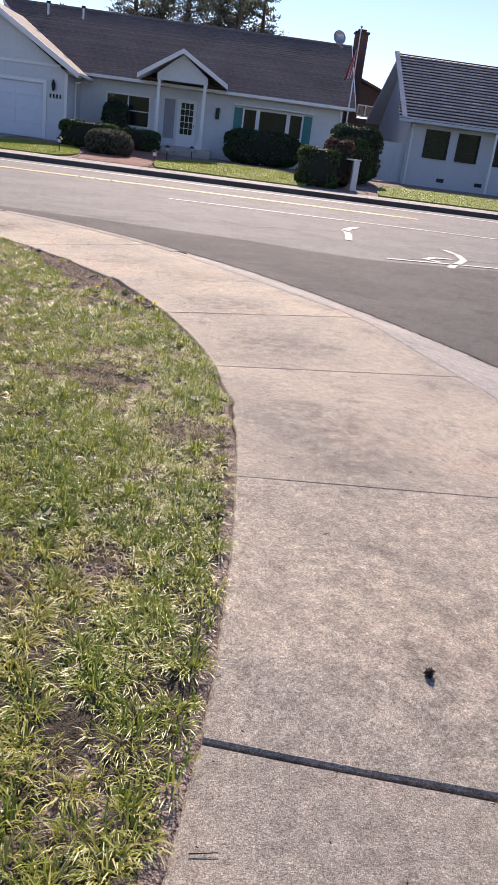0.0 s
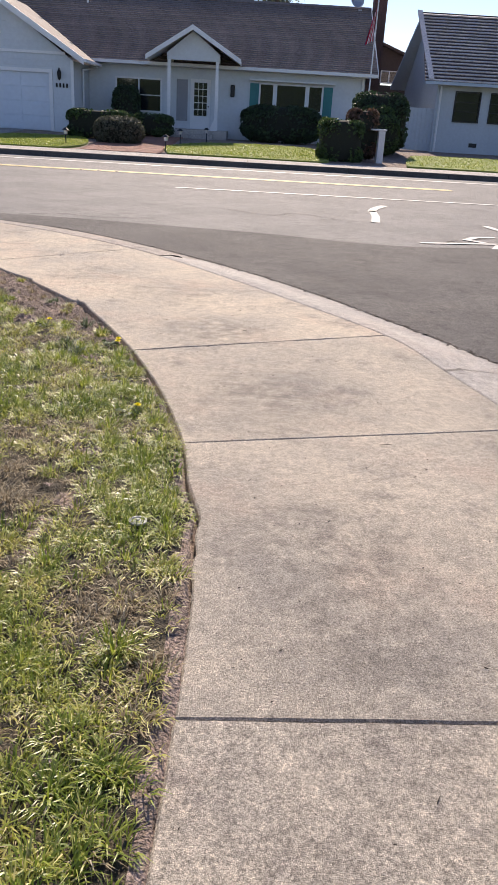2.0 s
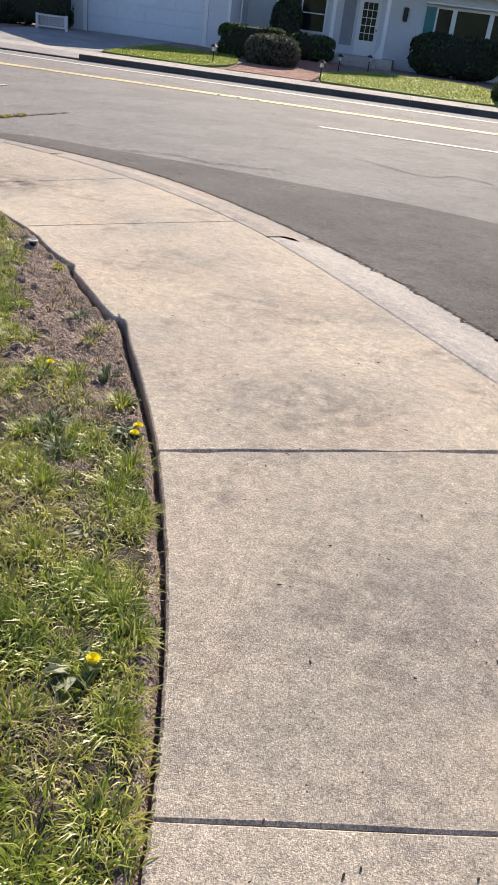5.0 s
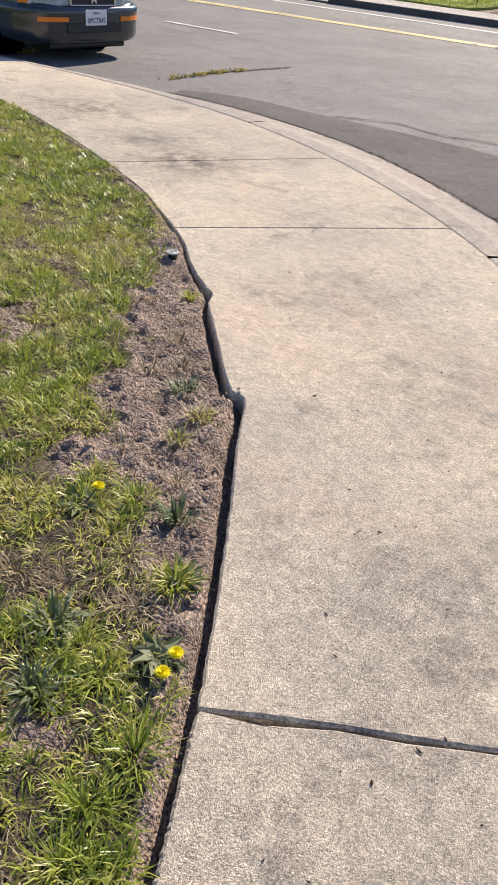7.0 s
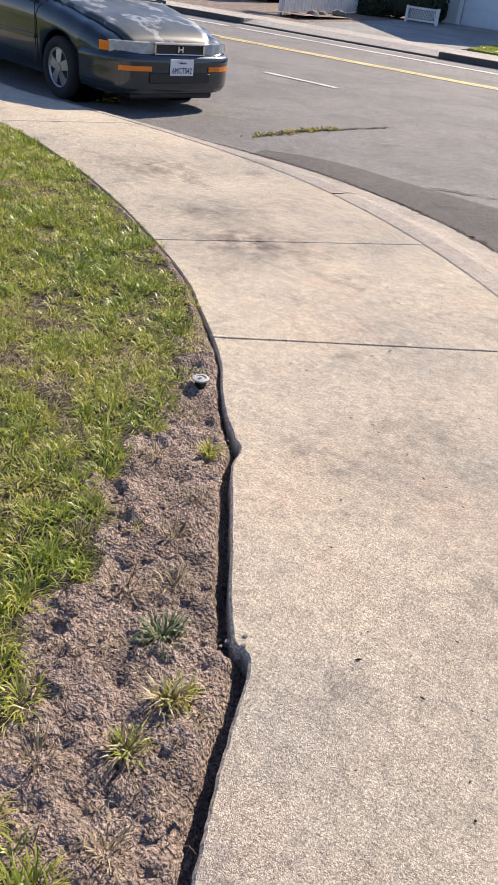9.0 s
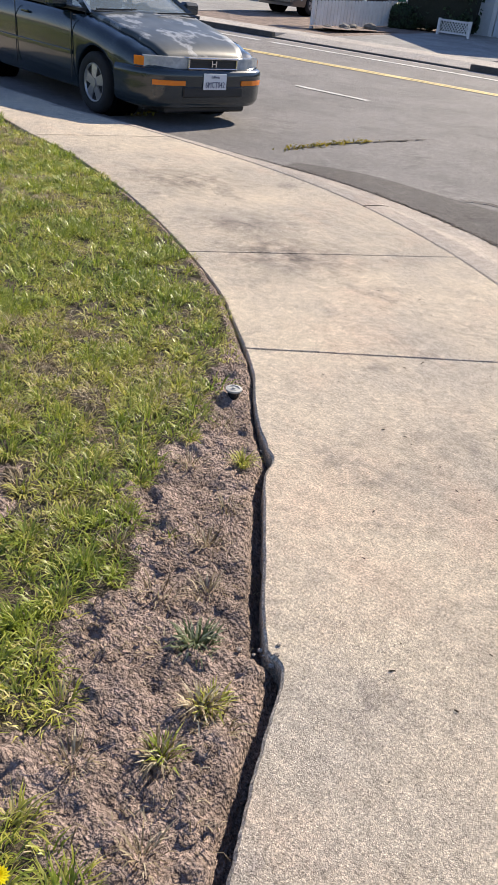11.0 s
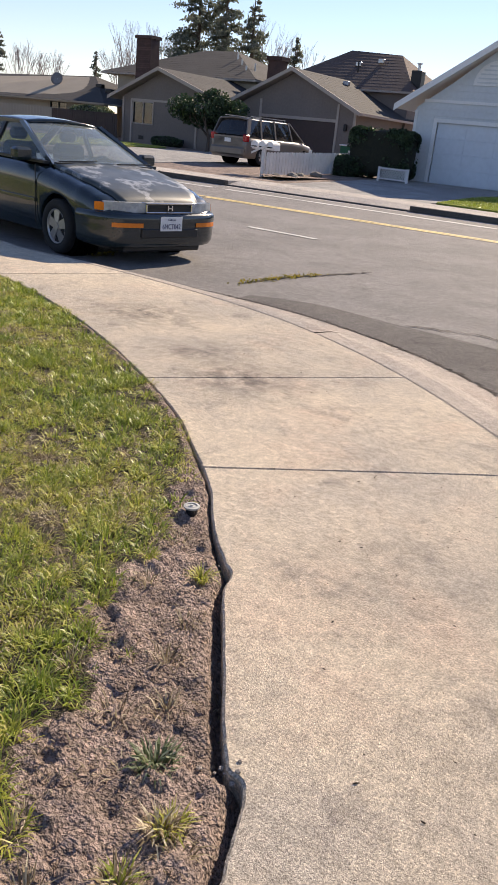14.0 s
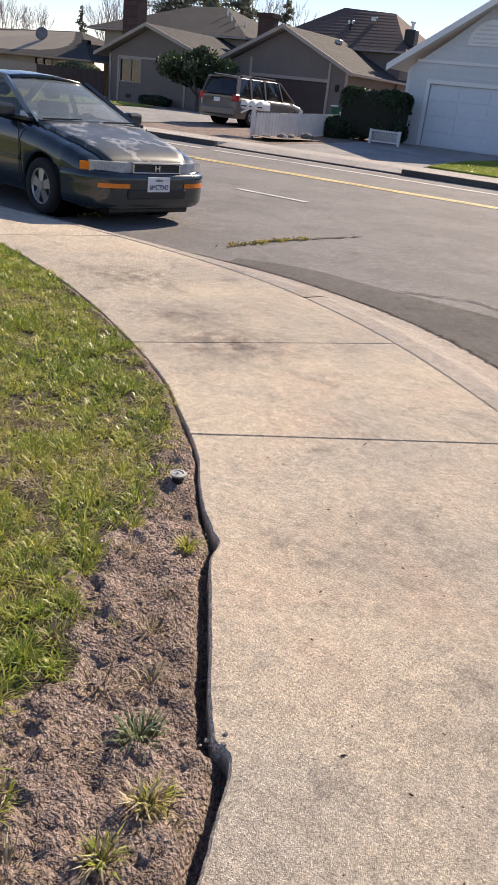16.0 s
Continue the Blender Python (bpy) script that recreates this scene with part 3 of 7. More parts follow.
def slab(left, right, amp0, amp1, z0=-0.10, z1=0.0, bev=0.007, n=70, m=12):
    """A slab between two edges, with worn ends and a rounded arris all round."""
    L, R = resampled(left, n), resampled(right, n)
    L = [p + Vector(edge_rng.normal(0, 0.0012, 2)) + Vector((max(0.0, noise.noise(Vector((p.x * 14, p.y * 14, 3))) - 0.15) * 0.006, 0)) for p in L]
    bm = bmesh.new()
    grid = []
    for i in range(n + 1):
        row = []
        for j in range(m + 1):
            p = L[i].lerp(R[i], j / m)
            if i in (0, n):
                p = p + Vector(edge_rng.normal(0, amp0 if i == 0 else amp1, 2))
            row.append(bm.verts.new((p.x, p.y, z1)))
        grid.append(row)
    for i in range(n):
        for j in range(m):
            bm.faces.new((grid[i][j], grid[i][j + 1], grid[i + 1][j + 1], grid[i + 1][j]))
    loop = grid[0][:-1] + [r[-1] for r in grid[:-1]] + grid[-1][:0:-1] + [r[0] for r in grid[:0:-1]]
    c = len(loop)
    mid, low = [], []
    for i, v in enumerate(loop):
        a, d = loop[i - 1].co, loop[(i + 1) % c].co
        t = (d - a).to_2d().normalized()
        mid.append(bm.verts.new((v.co.x + t.y * bev, v.co.y - t.x * bev, z1 - bev)))
        low.append(bm.verts.new((v.co.x + t.y * bev, v.co.y - t.x * bev, z0)))
    for i in range(c):
        j = (i + 1) % c
        bm.faces.new((loop[i], loop[j], mid[j], mid[i]))
        bm.faces.new((mid[i], mid[j], low[j], low[i]))
    return bm


for (a0, a1), (b0, b1), g0, g1 in zip(JOINTS, JOINTS[1:], GAP, GAP[1:]):
    A, Bv = Vector(a0), Vector(b0)
    da, db = (Vector(a1) - A).normalized(), (Vector(b1) - Bv).normalized()
    na, nb = Vector((-da.y, da.x)), Vector((-db.y, db.x))
    A2, B2 = A + na * (g0 / 2 + 0.006), Bv - nb * (g1 / 2 + 0.006)
    l0, l1 = cross(LEFT, A2, A2 + da), cross(LEFT, B2, B2 + db)
    r0, r1 = cross(RIGHT, A2 + da * 1.3, A2 + da * 2.6), cross(RIGHT, B2 + db * 1.3, B2 + db * 2.6)
    part("slab", slab(stretch(LEFT, l0, l1), stretch(RIGHT, r0, r1), 0.0036 if g0 > 0.008 else 0.0010, 0.0036 if g1 > 0.008 else 0.0010,
                      z1=0.004 if g0 > 0.013 else 0.0, n=170 if 0 < a0[1] < 6 else 70), CONCRETE_OLD if a0[1] < 4 else CONCRETE, sidewalk)
# earth that shows in the joints and under the slabs
bed = [(p.x - 0.02, p.y - 0.01) for p in LEFT[:-8]] + [(p.x, p.y) for p in reversed(RIGHT[:-8])]
part("slab_bed", flat(bed, -0.094), TRENCH, sidewalk, "dark soil in the joints")

# kerb and gutter beside it: rolled down to the road
kerb = thing("kerb", (0, 0, 0), "low rolled concrete kerb and gutter", "kerb", kind="structure")


def rolled(name, lo, hi, mat, pan):
    """A length of kerb: top strip, rolled face, gutter pan."""
    bm = bmesh.new()
    rows = []
    n = 60
    inside = [k for k, p in enumerate(RIGHT) if lo <= p.x <= hi]
    ra = [p for p in RIGHT[max(0, inside[0] - 1):inside[-1] + 2]]
    fine = []
    for p, q in zip(ra, ra[1:]):
        fine += [p.lerp(q, k / 4) for k in range(4)]
    pts = fine + [ra[-1]]
    ra = []
    for p, q in zip(pts, pts[1:]):
        for end in (hi, lo):
            if q.x < end <= p.x:
                ra.append(p.lerp(q, (p.x - end) / (p.x - q.x)))
        if lo <= q.x <= hi:
            ra.append(q)
    for i, p in enumerate(ra):
        q = min(EDGE, key=lambda e: (e - p).length)
        d = (q - p)
        rows.append([bm.verts.new((p.x + d.x * f, p.y + d.y * f, z)) for f, z in
                     ((0.012, -0.1), (0.012, -0.003), (0.03, 0.002), (0.30 - 0.1 * pan, 0.0), (0.45 - 0.1 * pan, -0.018), (0.62, -0.058 + 0.01 * pan), (0.8, -0.07), (1.0, -0.078), (1.0, -0.2))])
    for a, c in zip(rows, rows[1:]):
        for k in range(8):
            bm.faces.new((a[k], a[k + 1], c[k + 1], c[k]))
    return part(name, bm, mat, kerb, smooth=False)


rolled("kerb_length", -60, -3.32, KERB, 0)
rolled("kerb_length", -3.30, -0.79, KERB, 0)
rolled("gutter_apron", -0.77, 1.30, CONCRETE_FAR, 1)
rolled("gutter_apron", 1.29, 2.95, CONCRETE_FAR, 1)

# lawn soil, dipped beside the slab edge
lawn_rng = np.random.default_rng(5)


def edge_distance(P2):
    """Distance from the pavement's grass edge (positive on the lawn) of an array of places."""
    L = np.array([(p.x, p.y) for p in LEFT])
    a, c = L[:-1], L[1:]
    e = c - a
    best = np.full(len(P2), 1e9)
    side = np.zeros(len(P2))
    for i in range(len(a)):
        r = P2 - a[i]
        t = np.clip((r @ e[i]) / (e[i] @ e[i]), 0, 1)
        d = np.linalg.norm(r - t[:, None] * e[i], axis=1)
        s = e[i][0] * r[:, 1] - e[i][1] * r[:, 0]
        near = d < best
        best[near], side[near] = d[near], s[near]
    return np.where(side > 0, best, -best)


def wave(P2, scale, seed=0):
    return np.array([noise.noise(Vector((x * scale, y * scale, seed))) for x, y in P2])


def bareness(P2, d):
    """How bare the soil is: a worn strip beside the edge, widest at the bend, and scattered patches."""
    along = np.exp(-((P2[:, 1] - 5.45) / 0.85) ** 2)
    n = wave(P2, 2.6, 3.0) + wave(P2, 7.0, 7.0) * 0.6
    strip = np.clip((0.05 + 0.44 * along + 0.16 * n * (0.2 + along) - d) / 0.13 + 0.5, 0, 1)
    spots = np.clip((n - 0.29) * 3.4, 0, 0.95) * np.where(P2[:, 0] < -2.4, 0.25, 1.0)
    return np.maximum(strip, spots)


def soil_height(P2, d):
    """The lawn's level: a cut along the slab, deepest at the bend, and a hollow behind it."""
    bend = np.exp(-((P2[:, 1] - 5.2) / 1.5) ** 2)
    e = np.clip(d, 0, 9)
    cut = np.clip((P2[:, 1] - 1.5) / 0.5, 0, 1) * np.clip((6.7 - P2[:, 1]) / 0.6, 0.3, 1)
    fill = 0.042 * np.exp(-((P2[:, 0] + 1.165) ** 2 + (P2[:, 1] - 5.515) ** 2) / 0.0011)
    dip = -(0.020 + 0.036 * cut + 0.016 * bend) * np.exp(-(e / (0.012 + 0.016 * cut + 0.012 * bend)) ** 4) - 0.022 * np.exp(-(d / 0.45) ** 2) * np.exp(-((P2[:, 1] - 5.6) / 1.3) ** 2)
    return dip + fill + 0.006 + 0.014 * wave(P2, 2.2, 1.0) + 0.008 * wave(P2, 9.0, 2.0) + 0.03 * np.clip(d - 0.6, 0, 2)


gx, gy = np.arange(-4.6, 0.12, 0.0155), np.arange(-1.6, 8.8, 0.0155)
XX, YY = np.meshgrid(gx, gy, indexing="ij")
G2 = np.stack([XX.ravel(), YY.ravel()], 1)
dd = edge_distance(G2)
near = (dd > -0.06) & (dd < 2.2)
hh = np.full(len(G2), -0.06)
bb = np.zeros(len(G2))
P2 = G2[near]
bb[near] = bareness(P2, dd[near])
clods = 0.024 * wave(P2, 11.0, 4.0) + 0.040 * np.abs(wave(P2, 21.0, 8.0)) + 0.024 * np.clip(wave(P2, 40.0, 5.0), -0.25, 1) - 0.008
hh[near] = soil_height(P2, dd[near]) + clods * np.clip((dd[near] - 0.012) / 0.03, 0.15, 1) * (0.45 + 0.55 * bb[near])
ny = len(gy)
ii, jj = np.meshgrid(np.arange(len(gx) - 1), np.arange(ny - 1), indexing="ij")
q = (ii * ny + jj).ravel()
Q = np.column_stack([q, q + ny, q + ny + 1, q + 1])
faces = Q[near[Q].all(axis=1)]
hh = np.where(dd < -0.012, -0.085, hh)
used = np.unique(faces)
slot = np.zeros(len(G2), int)
slot[used] = np.arange(len(used))
# grass-covered faces get the ground colour with tuft shade in it
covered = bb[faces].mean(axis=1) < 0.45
G2, hh, faces = G2[used], hh[used], slot[faces]
soil = raw("lawn_soil", np.column_stack([G2, hh]), faces.tolist(), SOIL, smooth=True)
soil.data.materials.append(THATCH_SHADE)
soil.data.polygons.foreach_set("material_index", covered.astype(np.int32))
tagged(soil, "dry brown soil of the lawn beside the sidewalk", "soil", kind="structure")
# the lawn farther off
outer = [(p.x - 0.05, p.y - 0.03) for p in LEFT if p.x <= -0.03]
lawn = part("lawn_ground", flat([(-60, -30), (-0.85, -30)] + [(p.x - 0.05, p.y) for p in LEFT if p.y < -1.5] + outer, -0.10), THATCH_SHADE, None)
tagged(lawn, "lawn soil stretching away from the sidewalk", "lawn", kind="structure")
gx2, gy2 = np.arange(-24, 0.2, 0.3), np.arange(-29.0, 10.4, 0.3)
XX, YY = np.meshgrid(gx2, gy2, indexing="ij")
G3 = np.stack([XX.ravel(), YY.ravel()], 1)
d3 = edge_distance(G3)
h3 = np.where(d3 < 0.02, -0.06, soil_height(G3, d3))
h3 = np.where((d3 < 2.1) & (G3[:, 0] > -4.7) & (G3[:, 1] > -1.7), -0.09, h3)
n3 = len(gy2)
f3 = [(i * n3 + j, (i + 1) * n3 + j, (i + 1) * n3 + j + 1, i * n3 + j + 1) for i in range(len(gx2) - 1) for j in range(n3 - 1)
      if (d3[[i * n3 + j, (i + 1) * n3 + j, (i + 1) * n3 + j + 1, i * n3 + j + 1]] > -0.25).all()]
tagged(raw("lawn_rise", np.column_stack([G3, h3]), f3, TURF, smooth=True), "grassy ground of the lawn farther along", "lawn", kind="structure")


def blades(name, P2, z, length, width, mat, lean=0.5, seed=1, label=""):
    """Grass blades, each a bent strip of three faces' worth of corners; one mesh of stuff."""
    rng = np.random.default_rng(seed)
    k = len(P2)
    az = rng.uniform(0, 2 * np.pi, k)
    ln = length * rng.uniform(0.45, 1.35, k)
    tilt = np.abs(rng.normal(lean, 0.35, k))
    dx, dy = np.cos(az), np.sin(az)
    sx, sy = -dy, dx
    w = width * rng.uniform(0.6, 1.4, k) / 2
    base = np.column_stack([P2, z])
    out = np.column_stack([dx, dy, np.zeros(k)])
    side = np.column_stack([sx, sy, np.zeros(k)])
    up = np.array([0, 0, 1.0])
    m = base + out * (ln * 0.5 * np.sin(tilt * 0.6))[:, None] + up * (ln * 0.5 * np.cos(tilt * 0.6))[:, None]
    tip = m + out * (ln * 0.5 * np.sin(tilt * 1.5))[:, None] + up * (ln * 0.5 * np.cos(tilt * 1.5))[:, None]
    V = np.stack([base - side * w[:, None], base + side * w[:, None], m + side * w[:, None] * 0.8, m - side * w[:, None] * 0.8, tip], 1).reshape(-1, 3)
    F = []
    for i in range(0, 5 * k, 5):
        F.append((i, i + 1, i + 2, i + 3))
        F.append((i + 3, i + 2, i + 4))
    ob = raw(name, V, F, mat)
    return tagged(ob, label, "grass", kind="stuff")


def scatter(n, x0, x1, y0, y1, seed):
    rng = np.random.default_rng(seed)
    return np.column_stack([rng.uniform(x0, x1, n), rng.uniform(y0, y1, n)])


def tufted(name, C2, per, spread, length, width, mat, lean, seed, label):
    """Tufts: blades that spring from each centre and lean outwards, every tuft with its own vigour; one mesh of stuff."""
    rng = np.random.default_rng(seed)
    c = len(C2)
    vigour = rng.uniform(0.55, 1.3, c)
    who = np.repeat(np.arange(c), rng.poisson(per * vigour ** 1.5))
    k = len(who)
    az = rng.uniform(0, 2 * np.pi, k)
    out = np.column_stack([np.cos(az), np.sin(az), np.zeros(k)])
    r = spread * vigour[who] * np.sqrt(rng.random(k))
    P2 = C2[who] + out[:, :2] * r[:, None] + rng.normal(0, 0.004, (k, 2))
    d = edge_distance(P2)
    ok = d > np.where(P2[:, 1] < 6.95, 0.022, -0.03)
    P2, d, out, r, who, k = P2[ok], d[ok], out[ok], r[ok], who[ok], int(ok.sum())
    z = np.where(d < 0.01, 0.0, soil_height(P2, d))
    out[:, :2] += rng.normal(0, 0.55, (k, 2))
    out /= np.linalg.norm(out, axis=1)[:, None]
    side = np.column_stack([-out[:, 1], out[:, 0], np.zeros(k)])
    ln = length * vigour[who] * rng.uniform(0.4, 1.3, k)
    tilt = np.clip(lean * (0.35 + 0.9 * r / (spread * vigour[who] + 1e-6)) + rng.normal(0, 0.25, k), 0, 1.45)
    w = (width * rng.uniform(0.55, 1.35, k) / 2)[:, None]
    up = np.array([0, 0, 1.0])
    base = np.column_stack([P2, z - 0.004])
    m = base + out * (ln * 0.5 * np.sin(tilt * 0.65))[:, None] + up * (ln * 0.5 * np.cos(tilt * 0.65))[:, None]
    droop = np.clip(tilt * 1.55, 0, 1.75)
    tip = m + out * (ln * 0.5 * np.sin(droop))[:, None] + up * (ln * 0.5 * np.cos(droop))[:, None]
    V = np.stack([base - side * w, base + side * w, m + side * w * 0.85, m - side * w * 0.85, tip], 1).reshape(-1, 3)
    i5 = 5 * np.arange(k)
    me = bpy.data.meshes.new(name)
    F = np.column_stack([i5, i5 + 1, i5 + 2, i5 + 3, i5 + 3, i5 + 2, i5 + 4]).ravel()
    me.vertices.add(5 * k)
    me.vertices.foreach_set("co", V.ravel())
    me.loops.add(7 * k)
    me.loops.foreach_set("vertex_index", F.astype(np.int32))
    me.polygons.add(2 * k)
    me.polygons.foreach_set("loop_start", np.column_stack([7 * np.arange(k), 7 * np.arange(k) + 4]).ravel().astype(np.int32))
    me.update(calc_edges=True)
    me.materials.append(mat)
    return tagged(new(name, me), label, "grass", kind="stuff")


def turf_layer(density, region, reach, seed, per, spread, length, width, dry):
    """Fills a stretch of lawn with tufts: deep green, plain and yellowing ones in drifts, dead mats between them."""
    x0, x1, y0, y1 = region
    C2 = scatter(int(density * (x1 - x0) * (y1 - y0)), x0, x1, y0, y1, seed)
    rng = np.random.default_rng(seed + 1)
    d = edge_distance(C2)
    band = (d > 0.02) & (d > reach[0]) & (d < reach[1])
    C2, d = C2[band], d[band]
    bare = bareness(C2, d)
    drift = wave(C2, 1.9, 9.0) + 0.6 * wave(C2, 5.5, 19.0) + rng.normal(0, 0.22, len(C2))
    ok = rng.random(len(C2)) < np.clip(1.05 - bare * 1.3, 0.012, 1)
    C2, drift, bare = C2[ok], drift[ok], bare[ok]
    lush, mid = drift > 0.10, (drift <= 0.10) & (drift > dry)
    tufted("lawn_grass", C2[lush], per * 1.2, spread * 1.1, length * 1.05, width, GRASS_DEEP, 1.10, seed + 2, "deep green lawn grass in thick tufts")
    tufted("lawn_grass", C2[mid], per, spread, length * 0.85, width, GRASS, 1.35, seed + 3, "yellowish green lawn grass growing in uneven tufts")
    rest = ~(lush | mid)
    tufted("dry_grass", C2[rest], per * 0.9, spread * 1.25, length * 0.85, width * 0.85, STRAW, 1.6, seed + 4, "dead straw-coloured grass lying between the green tufts")


turf_layer(560, (-3.6, 0.02, -1.2, 6.5), (0, 1.5), 21, 34, 0.031, 0.056, 0.0040, -0.36)
turf_layer(330, (-4.6, -0.6, -1.2, 6.5), (1.5, 4), 25, 16, 0.045, 0.060, 0.0072, -0.15)
turf_layer(520, (-6.4, -1.9, 6.2, 9.2), (0, 9), 31, 30, 0.038, 0.052, 0.0055, -0.36)
turf_layer(110, (-15.0, -6.3, 5.0, 10.2), (0, 9), 35, 24, 0.08, 0.065, 0.014, -0.30)
# litter of short dead stalks on the bare strip
P2 = scatter(34000, -2.6, -0.1, 1.0, 7.2, 61)
d = edge_distance(P2)
P2, d = P2[(d > 0.04) & (d < 0.9)], d[(d > 0.04) & (d < 0.9)]
few = np.random.default_rng(62).random(len(P2)) < np.clip(0.06 + 0.9 * wave(P2, 5.0, 12.0), 0.02, 1)
blades("litter", P2[few], soil_height(P2[few], d[few]) + 0.012, 0.045, 0.0026, STRAW, 1.5, 63, "dead grass stalks lying on bare soil")


# ---- the far side of the road ----
def lot_z(y):
    """The lots rise gently from the pavement to the houses."""
    return 0.04 + (LOT_Z - 0.04) * max(0.0, min(1.0, (y - 26.6) / 8.0))


gutter = part("far_gutter", PR([(KERB_Y - 0.45, ROAD_Z - 0.03), (KERB_Y, ROAD_Z - 0.015), (KERB_Y, -0.3), (KERB_Y - 0.45, -0.3)], -60, 60, "x"), CONCRETE_FAR, None)
tagged(gutter, "pale concrete gutter along the far kerb", "gutter", kind="structure")
far_kerb = thing("far_kerb", (0, KERB_Y, 0), "pale concrete kerb across the road, dropped at the driveways", "kerb", kind="structure")
DRIVES = [(-14.3, -9.6), (-27.5, -20.5)]
x = -60.0
while x < 60:
    x1 = x + 3.0
    drop = any(a < (x + x1) / 2 < c for a, c in DRIVES)
    h = -0.055 if drop else 0.055
    # stones coloured dark for the shaded kerb face
    part("kerb_stone", B((x + 0.004, x1 - 0.004, KERB_Y, KERB_Y + 0.15, -0.3, h), bevel=0.012), KERB_SHADE, far_kerb)
    x = x1
far_walk = thing("far_pavement", (0, KERB_Y + 1, 0), "pale concrete sidewalk across the road", "sidewalk", kind="structure")
x = -60.0
while x < 60:
    drop = any(a - 0.1 < x + 0.75 < c + 0.1 for a, c in DRIVES)
    part("slab", PR([(KERB_Y + 0.155, -0.06 if drop else 0.05), (KERB_Y + 0.7, 0.045), (KERB_Y + 2.0, 0.055), (KERB_Y + 2.0, -0.2), (KERB_Y + 0.155, -0.2)], x + 0.005, x + 1.495, "x"), CONCRETE_FAR, far_walk)
    x += 1.5
WALK_BACK = KERB_Y + 2.0
lot = bmesh.new()
for i, (y0, y1) in enumerate(((WALK_BACK, 34.6), (34.6, 120))):
    box(lot, -120, 120, y0, y1, -0.3, 0.0)
for v in lot.verts:
    if v.co.z > -0.1:
        v.co.z = lot_z(v.co.y) - 0.02
tagged(part("lots_ground", lot, SOIL, None), "bare ground under the front gardens", "ground", kind="structure")


def drive(name, x0, x1, y0, y1, mat, label):
    bm = bmesh.new()
    n = 4
    root = thing(name, ((x0 + x1) / 2, y0, lot_z(y0)), label, "driveway", kind="structure")
    for i in range(2):
        for j in range(n):
            a, c = x0 + (x1 - x0) * i / 2, x0 + (x1 - x0) * (i + 1) / 2
            p, q = y0 + (y1 - y0) * j / n, y0 + (y1 - y0) * (j + 1) / n
            part("slab", PR([(p + 0.006, lot_z(p) + 0.012), (q - 0.006, lot_z(q) + 0.012), (q - 0.006, 0), (p + 0.006, 0)], a + 0.005, c - 0.005, "x"), mat, root)


DRIVE = concrete("grey driveway concrete", (0.36, 0.35, 0.33), (0.28, 0.275, 0.265), (0.33, 0.3, 0.28), (0.19, 0.185, 0.18), 0.2)
drive("driveway", -14.3, -9.3, WALK_BACK + 0.01, 34.9, DRIVE, "grey concrete driveway before the white garage")
drive("driveway", -28.4, -21.0, WALK_BACK + 0.01, 44.6, DRIVE, "grey concrete driveway before the taupe garage")


def turf(name, pts, label, seed):
    """A raised bed of mown grass with an edge and short blades on it."""
    root = thing(name, (pts[0][0], pts[0][1], 0), label, "lawn", kind="structure")
    line = smoothed(pts + [pts[0]], 4)[:-1]
    bm = bmesh.new()
    low = [bm.verts.new((p.x, p.y, lot_z(p.y) - 0.03)) for p in line]
    top = [bm.verts.new((p.x, p.y, lot_z(p.y) + 0.05)) for p in line]
    for i in range(len(line)):
        j = (i + 1) % len(line)
        bm.faces.new((low[i], low[j], top[j], top[i]))
    bm.faces.new(top)
    bmesh.ops.triangulate(bm, faces=[f for f in bm.faces if len(f.verts) > 4])
    part("turf", bm, TURF, root)
    rng = np.random.default_rng(seed)
    xs, ys2 = [p.x for p in line], [p.y for p in line]
    k = 16000
    Q = np.column_stack([rng.uniform(min(xs), max(xs), k), rng.uniform(min(ys2), max(ys2), k)])
    inside = np.zeros(k, bool)
    for i in range(len(line)):
        a, c = line[i], line[(i + 1) % len(line)]
        hit = ((a.y > Q[:, 1]) != (c.y > Q[:, 1])) & (Q[:, 0] < (c.x - a.x) * (Q[:, 1] - a.y) / (c.y - a.y + 1e-12) + a.x)
        inside ^= hit
    Q = Q[inside]
    z = np.array([lot_z(y) for y in Q[:, 1]]) + 0.045
    blades("turf_grass", Q, z, 0.05, 0.02, GRASS_DEEP, 0.7, seed, "short mown green grass")


turf("front_lawn", [(-9.2, 26.6), (-7.5, 26.5), (-6.1, 26.6), (-5.6, 28.2), (-5.9, 30.5), (-6.6, 31.6), (-8.4, 31.6), (-9.2, 30.5)], "small mown green lawn beside the driveway", 41)
turf("front_lawn", [(-2.6, 26.7), (0, 26.6), (2.2, 26.6), (2.7, 27.4), (2.6, 30.5), (2.2, 32.6), (0, 32.9), (-1.8, 32.0), (-2.9, 29.5)], "mown green lawn before the white house", 42)
turf("front_lawn", [(5.2, 26.7), (9, 26.6), (15, 26.6), (19, 26.7), (19, 31.5), (12, 32.2), (7, 32.0), (5.8, 30.0)], "mown green lawn before the neighbouring house", 43)
turf("front_lawn", [(-34, 27.5), (-30, 27.2), (-29.2, 29), (-29.3, 37), (-31, 39.6), (-38, 39.0), (-38, 30)], "strip of green lawn before the taupe house", 44)

